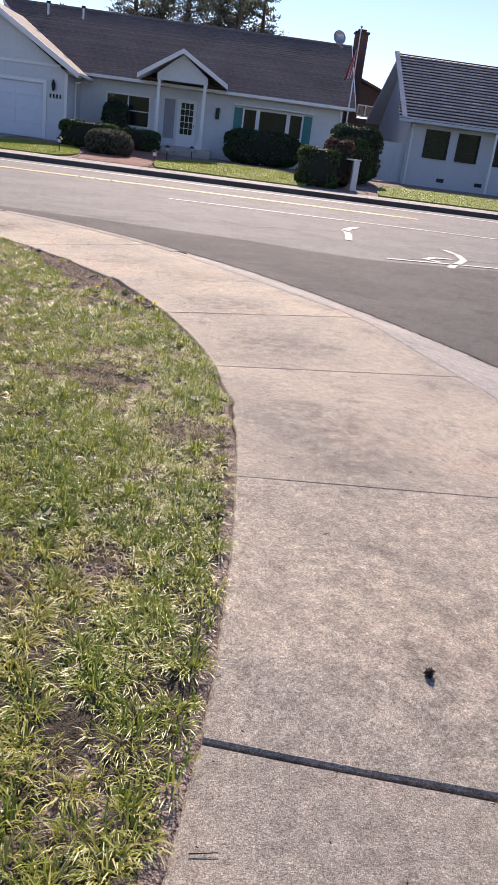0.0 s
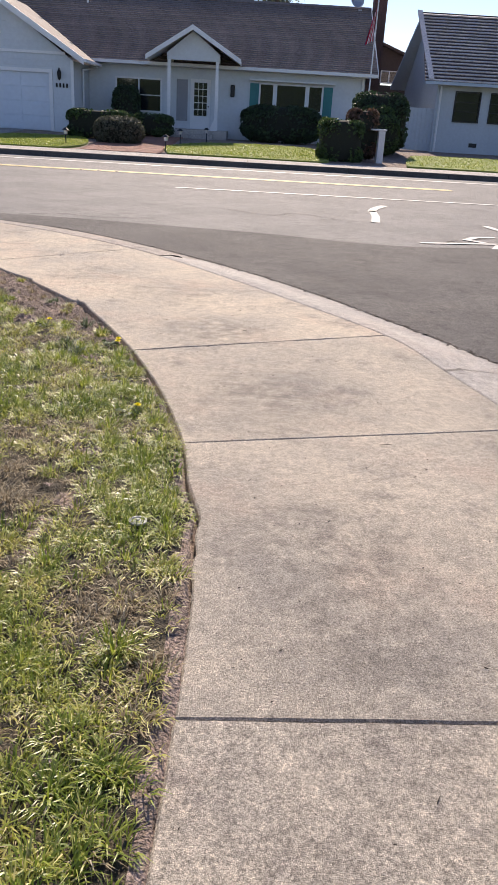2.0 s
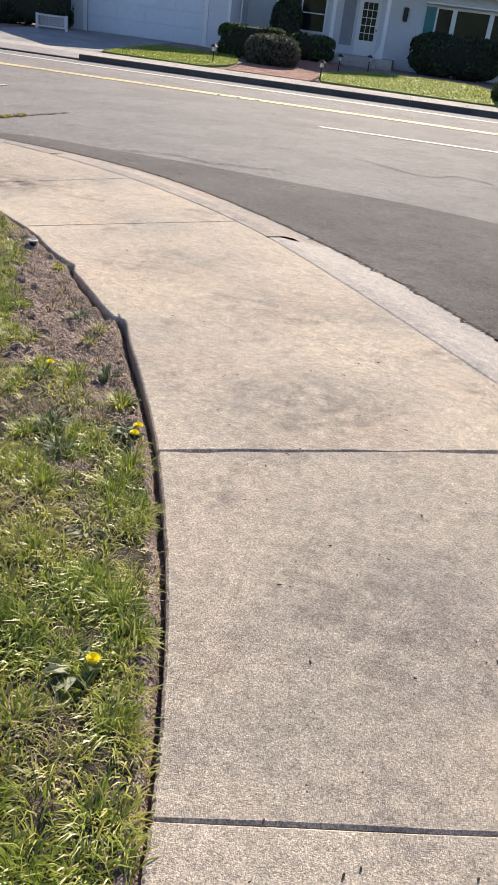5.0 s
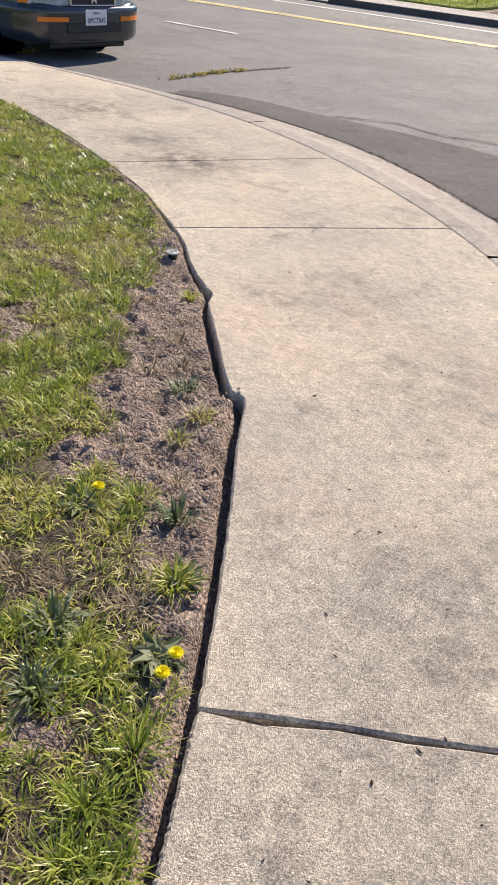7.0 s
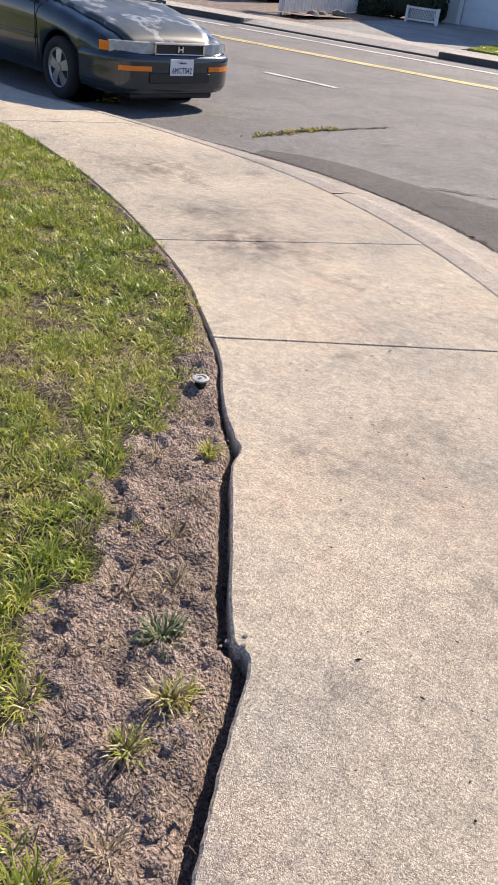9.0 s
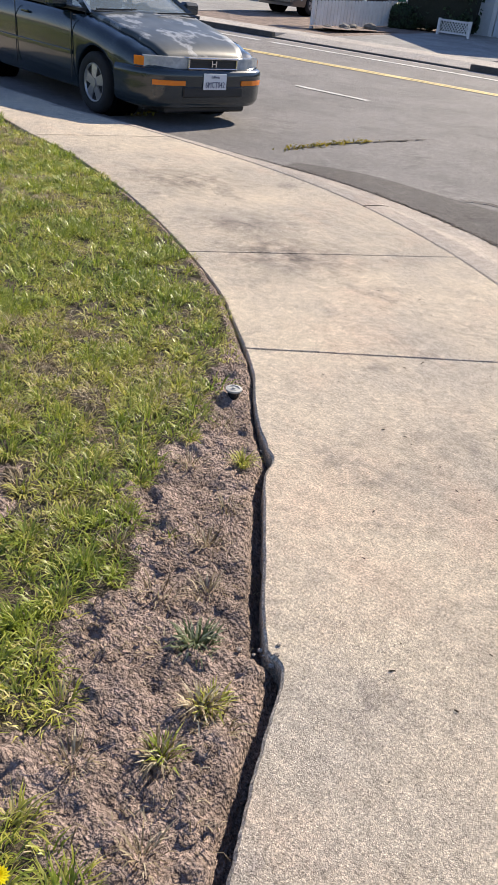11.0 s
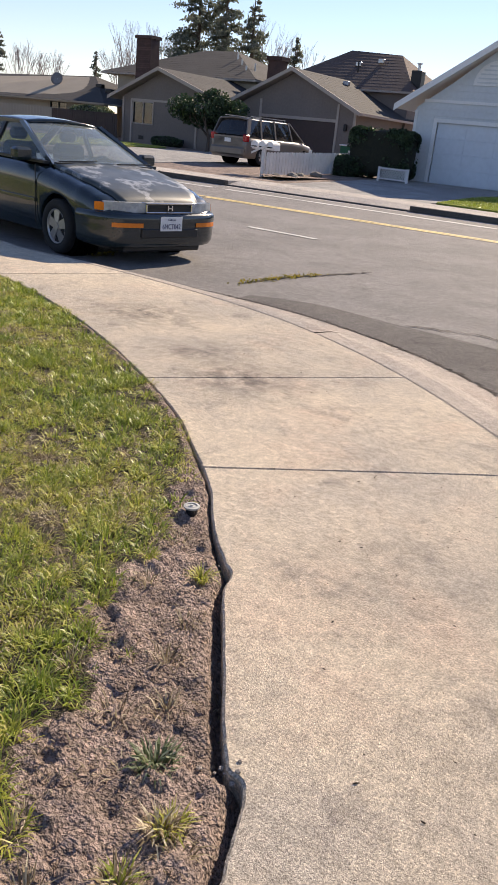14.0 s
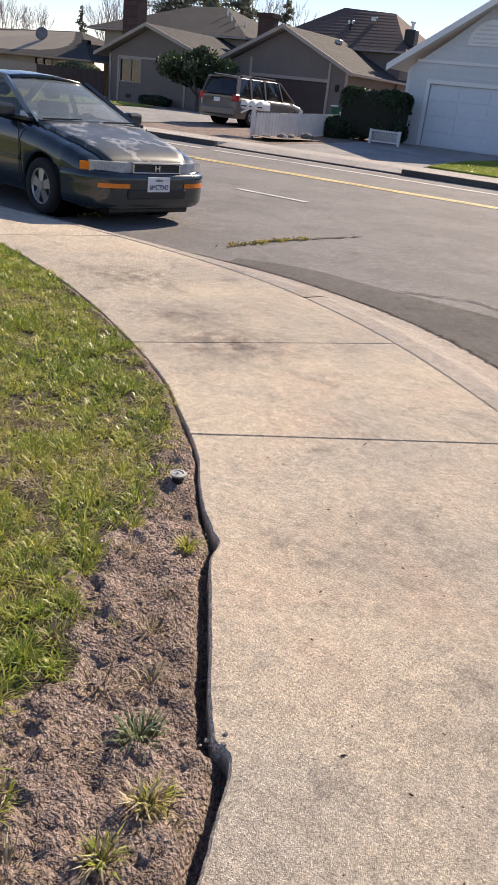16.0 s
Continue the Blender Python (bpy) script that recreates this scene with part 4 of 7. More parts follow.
# brick walk
walkway = thing("brick_walk", (-4.2, 28, 0.05), "red brick garden walk leading to the porch", "path", kind="structure")
bm = B((-0.10, 0.10, -0.0475, 0.0475, -0.04, 0.0))
brick_me = bpy.data.meshes.new("brick")
bm.to_mesh(brick_me)
bm.free()
brick_me.materials.append(BRICK)
count = 0
part("mortar_bed", PR([(26.6, lot_z(26.6) + 0.005), (36.0, lot_z(36) + 0.005), (36.0, 0), (26.6, 0)], -5.5, -2.95, "x"), KERB, walkway)
for r in range(24):
    for c in range(12):
        if count < 290:
            ob = new("brick", brick_me)
            ob.parent = walkway
            y = 26.7 + r * 0.105
            ob.location = (-5.35 + c * 0.21 + (0.1 if r % 2 else 0) + 4.2, y - 28, lot_z(y) + 0.02 - 0.05)
            count += 1
rest = bmesh.new()
for r in range(24, 88):
    for c in range(12):
        y = 26.7 + r * 0.105
        x = -5.35 + c * 0.21 + (0.1 if r % 2 else 0)
        box(rest, x - 0.1, x + 0.1, y - 0.0475, y + 0.0475, lot_z(y) - 0.02, lot_z(y) + 0.02)
tagged(part("far_bricks", rest, BRICK, walkway), kind="stuff")


# ---- building helpers ----
def wall_with(bm, x0, x1, z0, z1, y0, y1, holes):
    """A wall along x with rectangular openings (x0, x1, z0, z1) through it."""
    xs = sorted({x0, x1, *[h[0] for h in holes], *[h[1] for h in holes]})
    zs = sorted({z0, z1, *[h[2] for h in holes], *[h[3] for h in holes]})
    for a, c in zip(xs, xs[1:]):
        for p, q in zip(zs, zs[1:]):
            if not any(h[0] - 1e-6 <= a and c <= h[1] + 1e-6 and h[2] - 1e-6 <= p and q <= h[3] + 1e-6 for h in holes):
                box(bm, a, c, y0, y1, p, q)
    return bm


def window(parent, x0, x1, z0, z1, y, mat=TRIM_W, cols=1, rows=2, w=0.07, curtain=False, depth=0.06):
    """A window in a wall whose outer face is at y: frame, bars, panes, a black sheet painted as room shade behind."""
    win = part("window", B((x0 - w, x1 + w, y - 0.04, y + depth, z1, z1 + w), (x0 - w, x1 + w, y - 0.06, y + depth, z0 - w, z0),
                           (x0 - w, x0, y - 0.04, y + depth, z0, z1), (x1, x1 + w, y - 0.04, y + depth, z0, z1)), mat, parent)
    for i in range(1, cols):
        x = x0 + (x1 - x0) * i / cols
        part("mullion", B((x - 0.03, x + 0.03, y - 0.02, y + depth, z0, z1)), mat, win)
    for i in range(1, rows):
        z = z0 + (z1 - z0) * i / rows
        part("bar", B((x0, x1, y - 0.01, y + depth - 0.01, z - 0.02, z + 0.02)), mat, win)
    part("pane", B((x0, x1, y + depth - 0.012, y + depth - 0.004, z0, z1)), PANE, win)
    if curtain:
        bm = bmesh.new()
        n = 24
        for k in range(n):
            a = x0 + (x1 - x0) * k / n
            box(bm, a, a + (x1 - x0) / n, y + 0.12 + 0.03 * (k % 2), y + 0.14 + 0.03 * (k % 2), z0 - 0.05, z1 + 0.02)
        part("curtain", bm, CURTAIN, win, "pale closed curtain")
    # black sheet: the room's shade is painted, no room is built
    part("room_shade", B((x0 - 0.05, x1 + 0.05, y + 0.22, y + 0.25, z0 - 0.05, z1 + 0.05)), HOLLOW_SHADE, win)
    return win


def courses(parent, corners, n, mat, thick=0.028, lap=0.04, name="shingle_course"):
    """Roof courses on a slope: corners are eave-left, eave-right, ridge-right, ridge-left."""
    el, er, rr, rl = [Vector(c) for c in corners]
    nrm = (er - el).cross(rl - el).normalized()
    if nrm.z < 0:
        nrm = -nrm
    for i in range(n):
        a, c = i / n, min(1.0, (i + 1) / n + lap / n * 3)
        p = [el.lerp(rl, a), er.lerp(rr, a), er.lerp(rr, c), el.lerp(rl, c)]
        bm = bmesh.new()
        lo = [bm.verts.new(v) for v in p]
        hi = [bm.verts.new(v + nrm * (thick if k < 2 else 0.006)) for k, v in enumerate(p)]
        bm.faces.new(lo)
        bm.faces.new(hi)
        for k in range(4):
            j = (k + 1) % 4
            bm.faces.new((lo[k], lo[j], hi[j], hi[k]))
        part(name, bm, mat, parent)


def deck(parent, corners, mat, thick=0.12, name="roof"):
    """The boards under a roof slope."""
    p = [Vector(c) for c in corners]
    bm = bmesh.new()
    hi = [bm.verts.new(v - Vector((0, 0, 0.004))) for v in p]
    lo = [bm.verts.new(v - Vector((0, 0, thick))) for v in p]
    bm.faces.new(hi)
    bm.faces.new(lo)
    for k in range(len(p)):
        j = (k + 1) % len(p)
        bm.faces.new((lo[k], lo[j], hi[j], hi[k]))
    return part(name, bm, mat, parent)


def slope(parent, corners, n, deck_mat, mat, label="", thick=0.010, lap=0.04):
    ob = deck(parent, corners, deck_mat)
    courses(ob, corners, n, mat, thick, lap)
    return ob


def rake_board(parent, a, c, w, mat, name="rake_board", y=None):
    """A board along a gable edge, from a to c (both on the front plane)."""
    a, c = Vector(a), Vector(c)
    bm = bmesh.new()
    v = []
    for p in (a, c):
        for dy in (-0.04, 0.02):
            for dz in (-w, 0.0):
                v.append(bm.verts.new((p.x, p.y + dy, p.z + dz)))
    for f in ((0, 1, 3, 2), (4, 6, 7, 5), (0, 4, 5, 1), (2, 3, 7, 6), (0, 2, 6, 4), (1, 5, 7, 3)):
        bm.faces.new([v[i] for i in f])
    return part(name, bm, mat, parent)


# ---- white house with the garage wing ----
GZ = LOT_Z
def white_house():
    h = thing("house", (-3.0, 40, GZ), "white single-storey house with a brown shingle roof and gabled garage wing", "house")
    # garage wing: front wall y 35
    gx0, gx1, gy0, gy1 = -13.95, -7.3, 35.0, 44.0
    apex, eave = (-10.65, 5.50), 3.05
    door = (-13.0, -8.3, GZ, GZ + 2.2)
    bm = wall_with(bmesh.new(), gx0, gx1, GZ - 0.3, 3.0, gy0, gy0 + 0.14, [(door[0], door[1], GZ - 0.3, door[3])])
    prism(bm, [(gx0, 3.0), (gx1, 3.0), (apex[0] + 0.05, apex[1] - 0.18)], gy0, gy0 + 0.14)
    box(bm, gx0, gx0 + 0.14, gy0 + 0.14, gy1, GZ - 0.3, 3.0)
    box(bm, gx1 - 0.14, gx1, gy0 + 0.14, gy1, GZ - 0.3, 3.0)
    wall = part("wall", bm, WALL_W, h)
    # lap boards on the gable front
    z = GZ - 0.05
    while z < apex[1] - 0.3:
        z1 = z + 0.225
        spans = [(gx0, door[0] - 0.16), (door[1] + 0.16, gx1)] if z < door[3] + 0.15 else [(gx0, gx1)]
        for a, c in spans:
            if z1 > 2.95:
                k = (apex[1] - 0.1 - z1) / (apex[1] - 0.1 - 2.9)
                a2, c2 = apex[0] + (gx0 - apex[0]) * k, apex[0] + (gx1 - apex[0]) * k
                k0 = (apex[1] - 0.1 - max(z, 2.9)) / (apex[1] - 0.1 - 2.9)
                a1, c1 = apex[0] + (gx0 - apex[0]) * k0, apex[0] + (gx1 - apex[0]) * k0
            else:
                a1, c1, a2, c2 = a, c, a, c
            if c2 - a2 > 0.1:
                bm = bmesh.new()
                v = [bm.verts.new(q) for q in ((a1, gy0 - 0.035, z), (c1, gy0 - 0.035, z), (c2, gy0 - 0.012, z1 + 0.01), (a2, gy0 - 0.012, z1 + 0.01),
                                               (a1, gy0 - 0.002, z), (c1, gy0 - 0.002, z), (c2, gy0 - 0.002, z1 + 0.01), (a2, gy0 - 0.002, z1 + 0.01))]
                for f in ((0, 1, 2, 3), (4, 5, 6, 7), (0, 1, 5, 4), (3, 2, 6, 7), (0, 3, 7, 4), (1, 2, 6, 5)):
                    bm.faces.new([v[i] for i in f])
                part("siding_board", bm, WALL_W, wall)
        z = z1
    part("corner_board", B((gx1 - 0.1, gx1 + 0.02, gy0 - 0.055, gy0 - 0.037, GZ - 0.1, 3.0)), TRIM_W, h)
    part("corner_board", B((gx0 - 0.02, gx0 + 0.1, gy0 - 0.055, gy0 - 0.037, GZ - 0.1, 2.9)), TRIM_W, h)
    part("belly_band", B((gx0 + 0.3, gx1 - 0.3, gy0 - 0.075, gy0 - 0.04, 3.2, 3.3)), TRIM_W, h)
    # arched panel in the gable
    pts = [(apex[0] - 0.35 + 0.85 * math.cos(t), 3.85 + 0.85 * math.sin(t)) for t in [math.pi * i / 16 for i in range(17)]]
    arch = part("gable_vent", PR(pts, gy0 - 0.07, gy0 - 0.02), TRIM_W, h, "arched white louvred panel")
    for i in range(5):
        zz = 3.93 + i * 0.14
        hw = math.sqrt(max(0, 0.72 ** 2 - (zz - 3.85) ** 2))
        part("louvre", B((apex[0] - 0.35 - hw, apex[0] - 0.35 + hw, gy0 - 0.09, gy0 - 0.072, zz, zz + 0.05)), WALL_W, arch)
    gd = part("garage_door", B((door[0], door[1], gy0 + 0.06, gy0 + 0.1, GZ, door[3])), DOOR_W, h, "closed white sectional garage door")
    for i in range(4):
        z0 = GZ + 0.02 + i * (door[3] - GZ) / 4
        for k in range(4):
            a = door[0] + 0.03 + k * (door[1] - door[0]) / 4
            part("door_panel", B((a, a + (door[1] - door[0]) / 4 - 0.03, gy0 + 0.045, gy0 + 0.058, z0, z0 + (door[3] - GZ) / 4 - 0.025), bevel=0.006), DOOR_W, gd)
    part("door_casing", B((door[0] - 0.15, door[0], gy0 - 0.06, gy0 + 0.05, GZ, door[3] + 0.14), (door[1], door[1] + 0.15, gy0 - 0.06, gy0 + 0.05, GZ, door[3] + 0.14),
                          (door[0], door[1], gy0 - 0.06, gy0 + 0.05, door[3], door[3] + 0.14)), TRIM_W, h)
    # wing roof
    o = 0.55
    k = (apex[1] - eave) / (gx1 + 0.55 - apex[0])
    el, er = (gx0 - 0.7, eave - 0.05), (gx1 + 0.55, eave)
    slope(h, [(er[0], gy0 - o, er[1]), (er[0], 39.5, er[1]), (apex[0], 43.0, apex[1]), (apex[0], gy0 - o, apex[1])], 16, TRIM_W, SHINGLE_T)
    slope(h, [(el[0], gy0 - o, el[1]), (el[0], 44, el[1]), (apex[0], 44, apex[1]), (apex[0], gy0 - o, apex[1])], 16, TRIM_W, SHINGLE_T)
    rake_board(h, (apex[0], gy0 - o - 0.02, apex[1] + 0.03), (er[0], gy0 - o - 0.02, er[1] + 0.03), 0.24, TRIM_W)
    rake_board(h, (apex[0], gy0 - o - 0.02, apex[1] + 0.03), (el[0], gy0 - o - 0.02, el[1] + 0.03), 0.24, TRIM_W)
    gut = part("gutter", B((er[0] - 0.02, er[0] + 0.1, gy0 - o, 38.0, eave - 0.1, eave + 0.01)), TRIM_W, h)
    ds = tube(bmesh.new(), (-6.85, 37.8, 2.9), (-7.2, 36.6, 2.75), 0.04)
    tube(ds, (-7.22, 36.6, 2.78), (-7.22, 36.6, GZ), 0.04)
    part("downpipe", ds, TRIM_W, h)
    lamp = part("wall_lamp", lathe([(0.02, -0.2), (0.07, -0.12), (0.09, 0.08), (0.05, 0.18), (0.015, 0.26)], 10), METAL_D, h, "dark wall lantern", local=True)
    lamp.location = (-7.85 + 3.0, gy0 - 0.14 - 40, 2.45 - GZ)
    for i in range(4):
        part("house_number", B((-8.02 + i * 0.14, -7.95 + i * 0.14, gy0 - 0.06, gy0 - 0.04, 1.98, 2.14)), METAL_D, h)
    # main body
    mx0, mx1, my0, my1 = -7.3, 5.05, 38.3, 46.5
    wins = [(-6.05, -4.1, GZ + 1.0, GZ + 2.28), (0.4, 3.15, GZ + 0.75, GZ + 2.35)]
    dr = (-2.75, -1.85, GZ + 0.35, GZ + 2.42)
    bm = wall_with(bmesh.new(), mx0, mx1, GZ - 0.3, 3.2, my0, my0 + 0.16, wins + [dr])
    box(bm, mx1 - 0.16, mx1, my0 + 0.16, my1, GZ - 0.3, 3.2)
    box(bm, mx0, mx1, my1 - 0.16, my1, GZ - 0.3, 3.2)
    prism(bm, [(my0, 3.2), (my1, 3.2), ((my0 + my1) / 2, 6.4)], mx1 - 0.16, mx1, "x")
    part("wall", bm, WALL_W, h)
    window(h, *wins[0], my0, cols=2, rows=2)
    big = window(h, *wins[1], my0, cols=1, rows=1, curtain=True)
    for x in (1.05, 2.5):
        part("mullion", B((x - 0.09, x + 0.09, my0 - 0.03, my0 + 0.06, wins[1][2], wins[1][3])), TRIM_W, big)
    for a, c in ((0.4, 0.96), (2.59, 3.15)):
        part("bar", B((a, c, my0 - 0.02, my0 + 0.05, GZ + 1.3, GZ + 1.35)), TRIM_W, big)
    for a in (-0.08, 3.24):
        sh = part("shutter", B((a, a + 0.4, my0 - 0.05, my0 - 0.004, GZ + 0.7, GZ + 2.38)), TEAL, h, "teal painted louvred shutter")
        for i in range(18):
            part("slat", B((a + 0.05, a + 0.35, my0 - 0.062, my0 - 0.051, GZ + 0.78 + i * 0.086, GZ + 0.83 + i * 0.086)), TEAL, sh)
    part("window_hood", B((-0.1, 3.7, my0 - 0.35, my0 - 0.002, 2.78, 2.84)), TRIM_W, h)
    # door with lites
    d = part("front_door", B((dr[0], dr[1], my0 + 0.05, my0 + 0.1, dr[2], dr[3])), TRIM_W, h, "white front door with fifteen glass lites")
    for i in range(3):
        for j in range(5):
            a, z = dr[0] + 0.17 + i * 0.2, dr[2] + 0.55 + j * 0.28
            part("pane", B((a, a + 0.175, my0 + 0.035, my0 + 0.048, z, z + 0.25)), PANE, d)
    part("sidelight", B((dr[0] - 0.62, dr[0] - 0.12, my0 - 0.03, my0 - 0.004, dr[2] + 0.3, dr[3] - 0.05)), material("grey screen", (0.3, 0.31, 0.33), 0.7), h, "grey screen panel")
    part("door_handle", T((dr[1] - 0.08, my0 + 0.0, dr[2] + 0.95), (dr[1] - 0.08, my0 + 0.05, dr[2] + 0.95), 0.03), METAL_D, d)
    sc = part("wall_sconce", B((-0.95, -0.77, my0 - 0.12, my0 - 0.004, GZ + 1.75, GZ + 2.25), bevel=0.03), METAL_D, h, "dark wall sconce by the door")
    # roof
    ry, rz, ez = 42.4, 6.35, 3.28
    fe = my0 - 0.65
    slope(h, [(-8.6, fe, ez), (mx1 + 0.45, fe, ez), (mx1 + 0.45, ry, rz), (-12.0, ry, rz)], 34, TRIM_W, SHINGLE, thick=0.03)
    slope(h, [(-12.0, my1 + 0.5, ez), (mx1 + 0.45, my1 + 0.5, ez), (mx1 + 0.45, ry, rz), (-12.0, ry, rz)], 20, TRIM_W, SHINGLE)
    part("ridge_cap", PR([(ry - 0.16, rz - 0.05), (ry, rz + 0.06), (ry + 0.16, rz - 0.05)], -12.0, mx1 + 0.45, "x"), SHINGLE, h)
    part("gutter", B((-6.7, mx1 + 0.45, fe - 0.1, fe + 0.02, ez - 0.13, ez + 0.0)), TRIM_W, h)
    part("soffit", B((-6.7, mx1 + 0.4, fe + 0.03, my0 - 0.004, ez - 0.14, ez - 0.1)), TRIM_W, h)
    bm = bmesh.new()
    for p, q in (((mx1 + 0.47, fe, ez + 0.04), (mx1 + 0.47, ry, rz + 0.04)), ((mx1 + 0.47, my1 + 0.5, ez + 0.04), (mx1 + 0.47, ry, rz + 0.04))):
        prism(bm, [(p[1], p[2] - 0.2), (q[1], q[2] - 0.2), (q[1], q[2]), (p[1], p[2])], mx1 + 0.452, mx1 + 0.49, "x")
    part("barge_board", bm, TRIM_W, h)
    part("downpipe", T((mx1 - 0.1, my0 - 0.1, ez - 0.1), (mx1 - 0.1, my0 - 0.1, GZ), 0.045), TRIM_W, h)
    # porch
    px0, px1, py = -3.55, -1.5, 36.6
    part("porch_slab", B((px0 - 0.4, px1 + 0.5, py - 0.3, my0, GZ - 0.2, GZ + 0.33)), CONCRETE_FAR, h)
    part("step", B((px0 + 0.3, px1 - 0.1, py - 0.65, py - 0.3, GZ - 0.2, GZ + 0.16)), CONCRETE_FAR, h)
    for x in (px0, px1):
        post = part("porch_post", B((x - 0.07, x + 0.07, py - 0.07, py + 0.07, GZ + 0.33, 3.35)), TRIM_W, h)
        part("brace", PR([(x - 0.05, GZ + 0.33), (x + 0.30 * (1 if x < -2 else -1), GZ + 0.33), (x, GZ + 0.95)], py - 0.02, py + 0.02), TRIM_W, post)
    pa, pe = (-2.55, 4.62), 3.42
    pl, pr_ = px0 - 0.95, px1 + 1.0
    pe2 = pe
    part("porch_gable", PR([(px0 - 0.1, 3.35), (px1 + 0.1, 3.35), (px1 + 0.1, 3.62), (pa[0], pa[1] - 0.15), (px0 - 0.1, 3.62)], py - 0.06, py + 0.06), WALL_W, h)
    part("porch_beam", B((px0 - 0.08, px0 + 0.08, py + 0.062, my0, 3.32, 3.5), (px1 - 0.08, px1 + 0.08, py + 0.062, my0, 3.32, 3.5)), TRIM_W, h)
    part("porch_ceiling", B((px0 - 0.08, px1 + 0.08, py + 0.07, my0 - 0.01, 3.5, 3.53)), TRIM_W, h)
    for ex, s in ((pl, -1), (pr_, 1)):
        slope(h, [(ex, py - 0.5, pe2), (ex, 37.9, pe2), (pa[0], 39.4, pa[1]), (pa[0], py - 0.5, pa[1])], 8, TRIM_W, SHINGLE_T)
        rake_board(h, (pa[0], py - 0.52, pa[1] + 0.05), (ex, py - 0.52, pe2 + 0.05), 0.2, TRIM_W)
    # chimney, dish, vents
    ch = part("chimney", B((5.6, 6.2, 41.9, 42.6, GZ - 0.2, 6.95)), BRICK_DARK, h, "tall dark brick chimney")
    part("chimney_cap", B((5.54, 6.26, 41.84, 42.66, 6.95, 7.03), (5.7, 6.1, 42.0, 42.5, 7.03, 7.15)), BRICK_DARK, ch)
    dish = part("satellite_dish", lathe([(0.0, 0.0), (0.16, 0.02), (0.28, 0.07), (0.34, 0.12), (0.34, 0.135), (0.27, 0.085), (0.15, 0.035), (0.01, 0.015)], 20), METAL_L, h, "grey satellite dish on the ridge", smooth=True, local=True)
    dish.location = (4.75 + 3.0, 42.2 - 40, 6.62 - GZ)
    dish.rotation_euler = (radians(75), 0, radians(20))
    part("dish_mast", T((4.75, 42.35, 6.2), (4.75, 42.25, 6.62), 0.025), METAL_L, h)
    for x in (-9.6, -7.9):
        v = part("vent_pipe", T((x, 41.6, 5.6), (x, 41.6, 6.3), 0.06), METAL_L, h)
        part("vent_cap", T((x, 41.6, 6.3), (x, 41.6, 6.4), 0.11, 0.10), METAL_D, v)
    return h


white_house()


# ---- neighbouring house with the striped shake roof ----
def shake_house():
    h = thing("house", (14, 40, GZ), "pale grey house with a weathered striped shake roof", "house")
    y0, x0, x1 = 37.0, 8.05, 24.0
    wins = [(8.9, 9.95, GZ + 1.3, GZ + 2.45), (10.45, 11.4, GZ + 1.3, GZ + 2.45), (12.3, 13.4, GZ + 1.3, GZ + 2.45)]
    bm = wall_with(bmesh.new(), x0, x1, GZ - 0.3, 3.0, y0, y0 + 0.15, wins)
    box(bm, x0, x0 + 0.15, y0 + 0.15, 45, GZ - 0.3, 3.0)
    prism(bm, [(y0, 3.0), (45, 3.0), (41, 6.05)], x0 + 0.002, x0 + 0.15, "x")
    part("wall", bm, WALL_GREY, h)
    for w in wins:
        window(h, *w, y0, mat=METAL_D, cols=1, rows=3, w=0.05, curtain=True)
    # gaps bare the dark deck: butts and their shadow lines as colour
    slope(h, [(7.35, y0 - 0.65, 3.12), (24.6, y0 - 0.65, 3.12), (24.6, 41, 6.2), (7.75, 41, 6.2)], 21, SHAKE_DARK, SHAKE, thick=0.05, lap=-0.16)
    slope(h, [(7.35, 45.6, 3.12), (24.6, 45.6, 3.12), (24.6, 41, 6.2), (7.75, 41, 6.2)], 14, TRIM_BLUE, SHAKE)
    part("gutter", B((7.35, 24.6, y0 - 0.75, y0 - 0.63, 2.98, 3.1)), TRIM_BLUE, h)
    part("hip_cap", PR([(y0 - 0.65, 3.12), (41, 6.2), (41, 6.28), (y0 - 0.65, 3.2)], 7.5, 7.72, "x"), SHAKE, h)
    part("downpipe", T((8.2, y0 - 0.08, 2.95), (8.2, y0 - 0.08, GZ), 0.045), TRIM_W, h)
    part("porch_post", T((12.0, y0 - 0.55, 2.98), (12.0, y0 - 0.55, GZ), 0.06), TRIM_W, h)
    for x in (9.75, 11.6):
        part("foundation_vent", B((x, x + 0.35, y0 - 0.02, y0 - 0.002, GZ + 0.25, GZ + 0.42)), METAL_D, h)
    # step the sill bands so the wall has its board joints
    for i in range(10):
        part("siding_joint", B((x0, x1, y0 - 0.012, y0 - 0.002, GZ + 0.12 + i * 0.12, GZ + 0.125 + i * 0.12)), WALL_GREY, h)


WALL_GREY = material("pale grey siding", (0.50, 0.54, 0.58), 0.7, (0.43, 0.47, 0.51), big=0.6, fine=9, amount=0.6, grain=0.05, bump=0.15)
# deck colour holds both the dark butts and the shadow under them
SHAKE_DARK = material("dark shake butts and their shadow", (0.07, 0.045, 0.04), 0.9, (0.05, 0.035, 0.03), big=2, fine=20)
TRIM_BLUE = material("blue grey trim", (0.42, 0.5, 0.58), 0.6, (0.36, 0.43, 0.5), big=1, fine=9, amount=0.5, grain=0.04, bump=0.1)
shake_house()


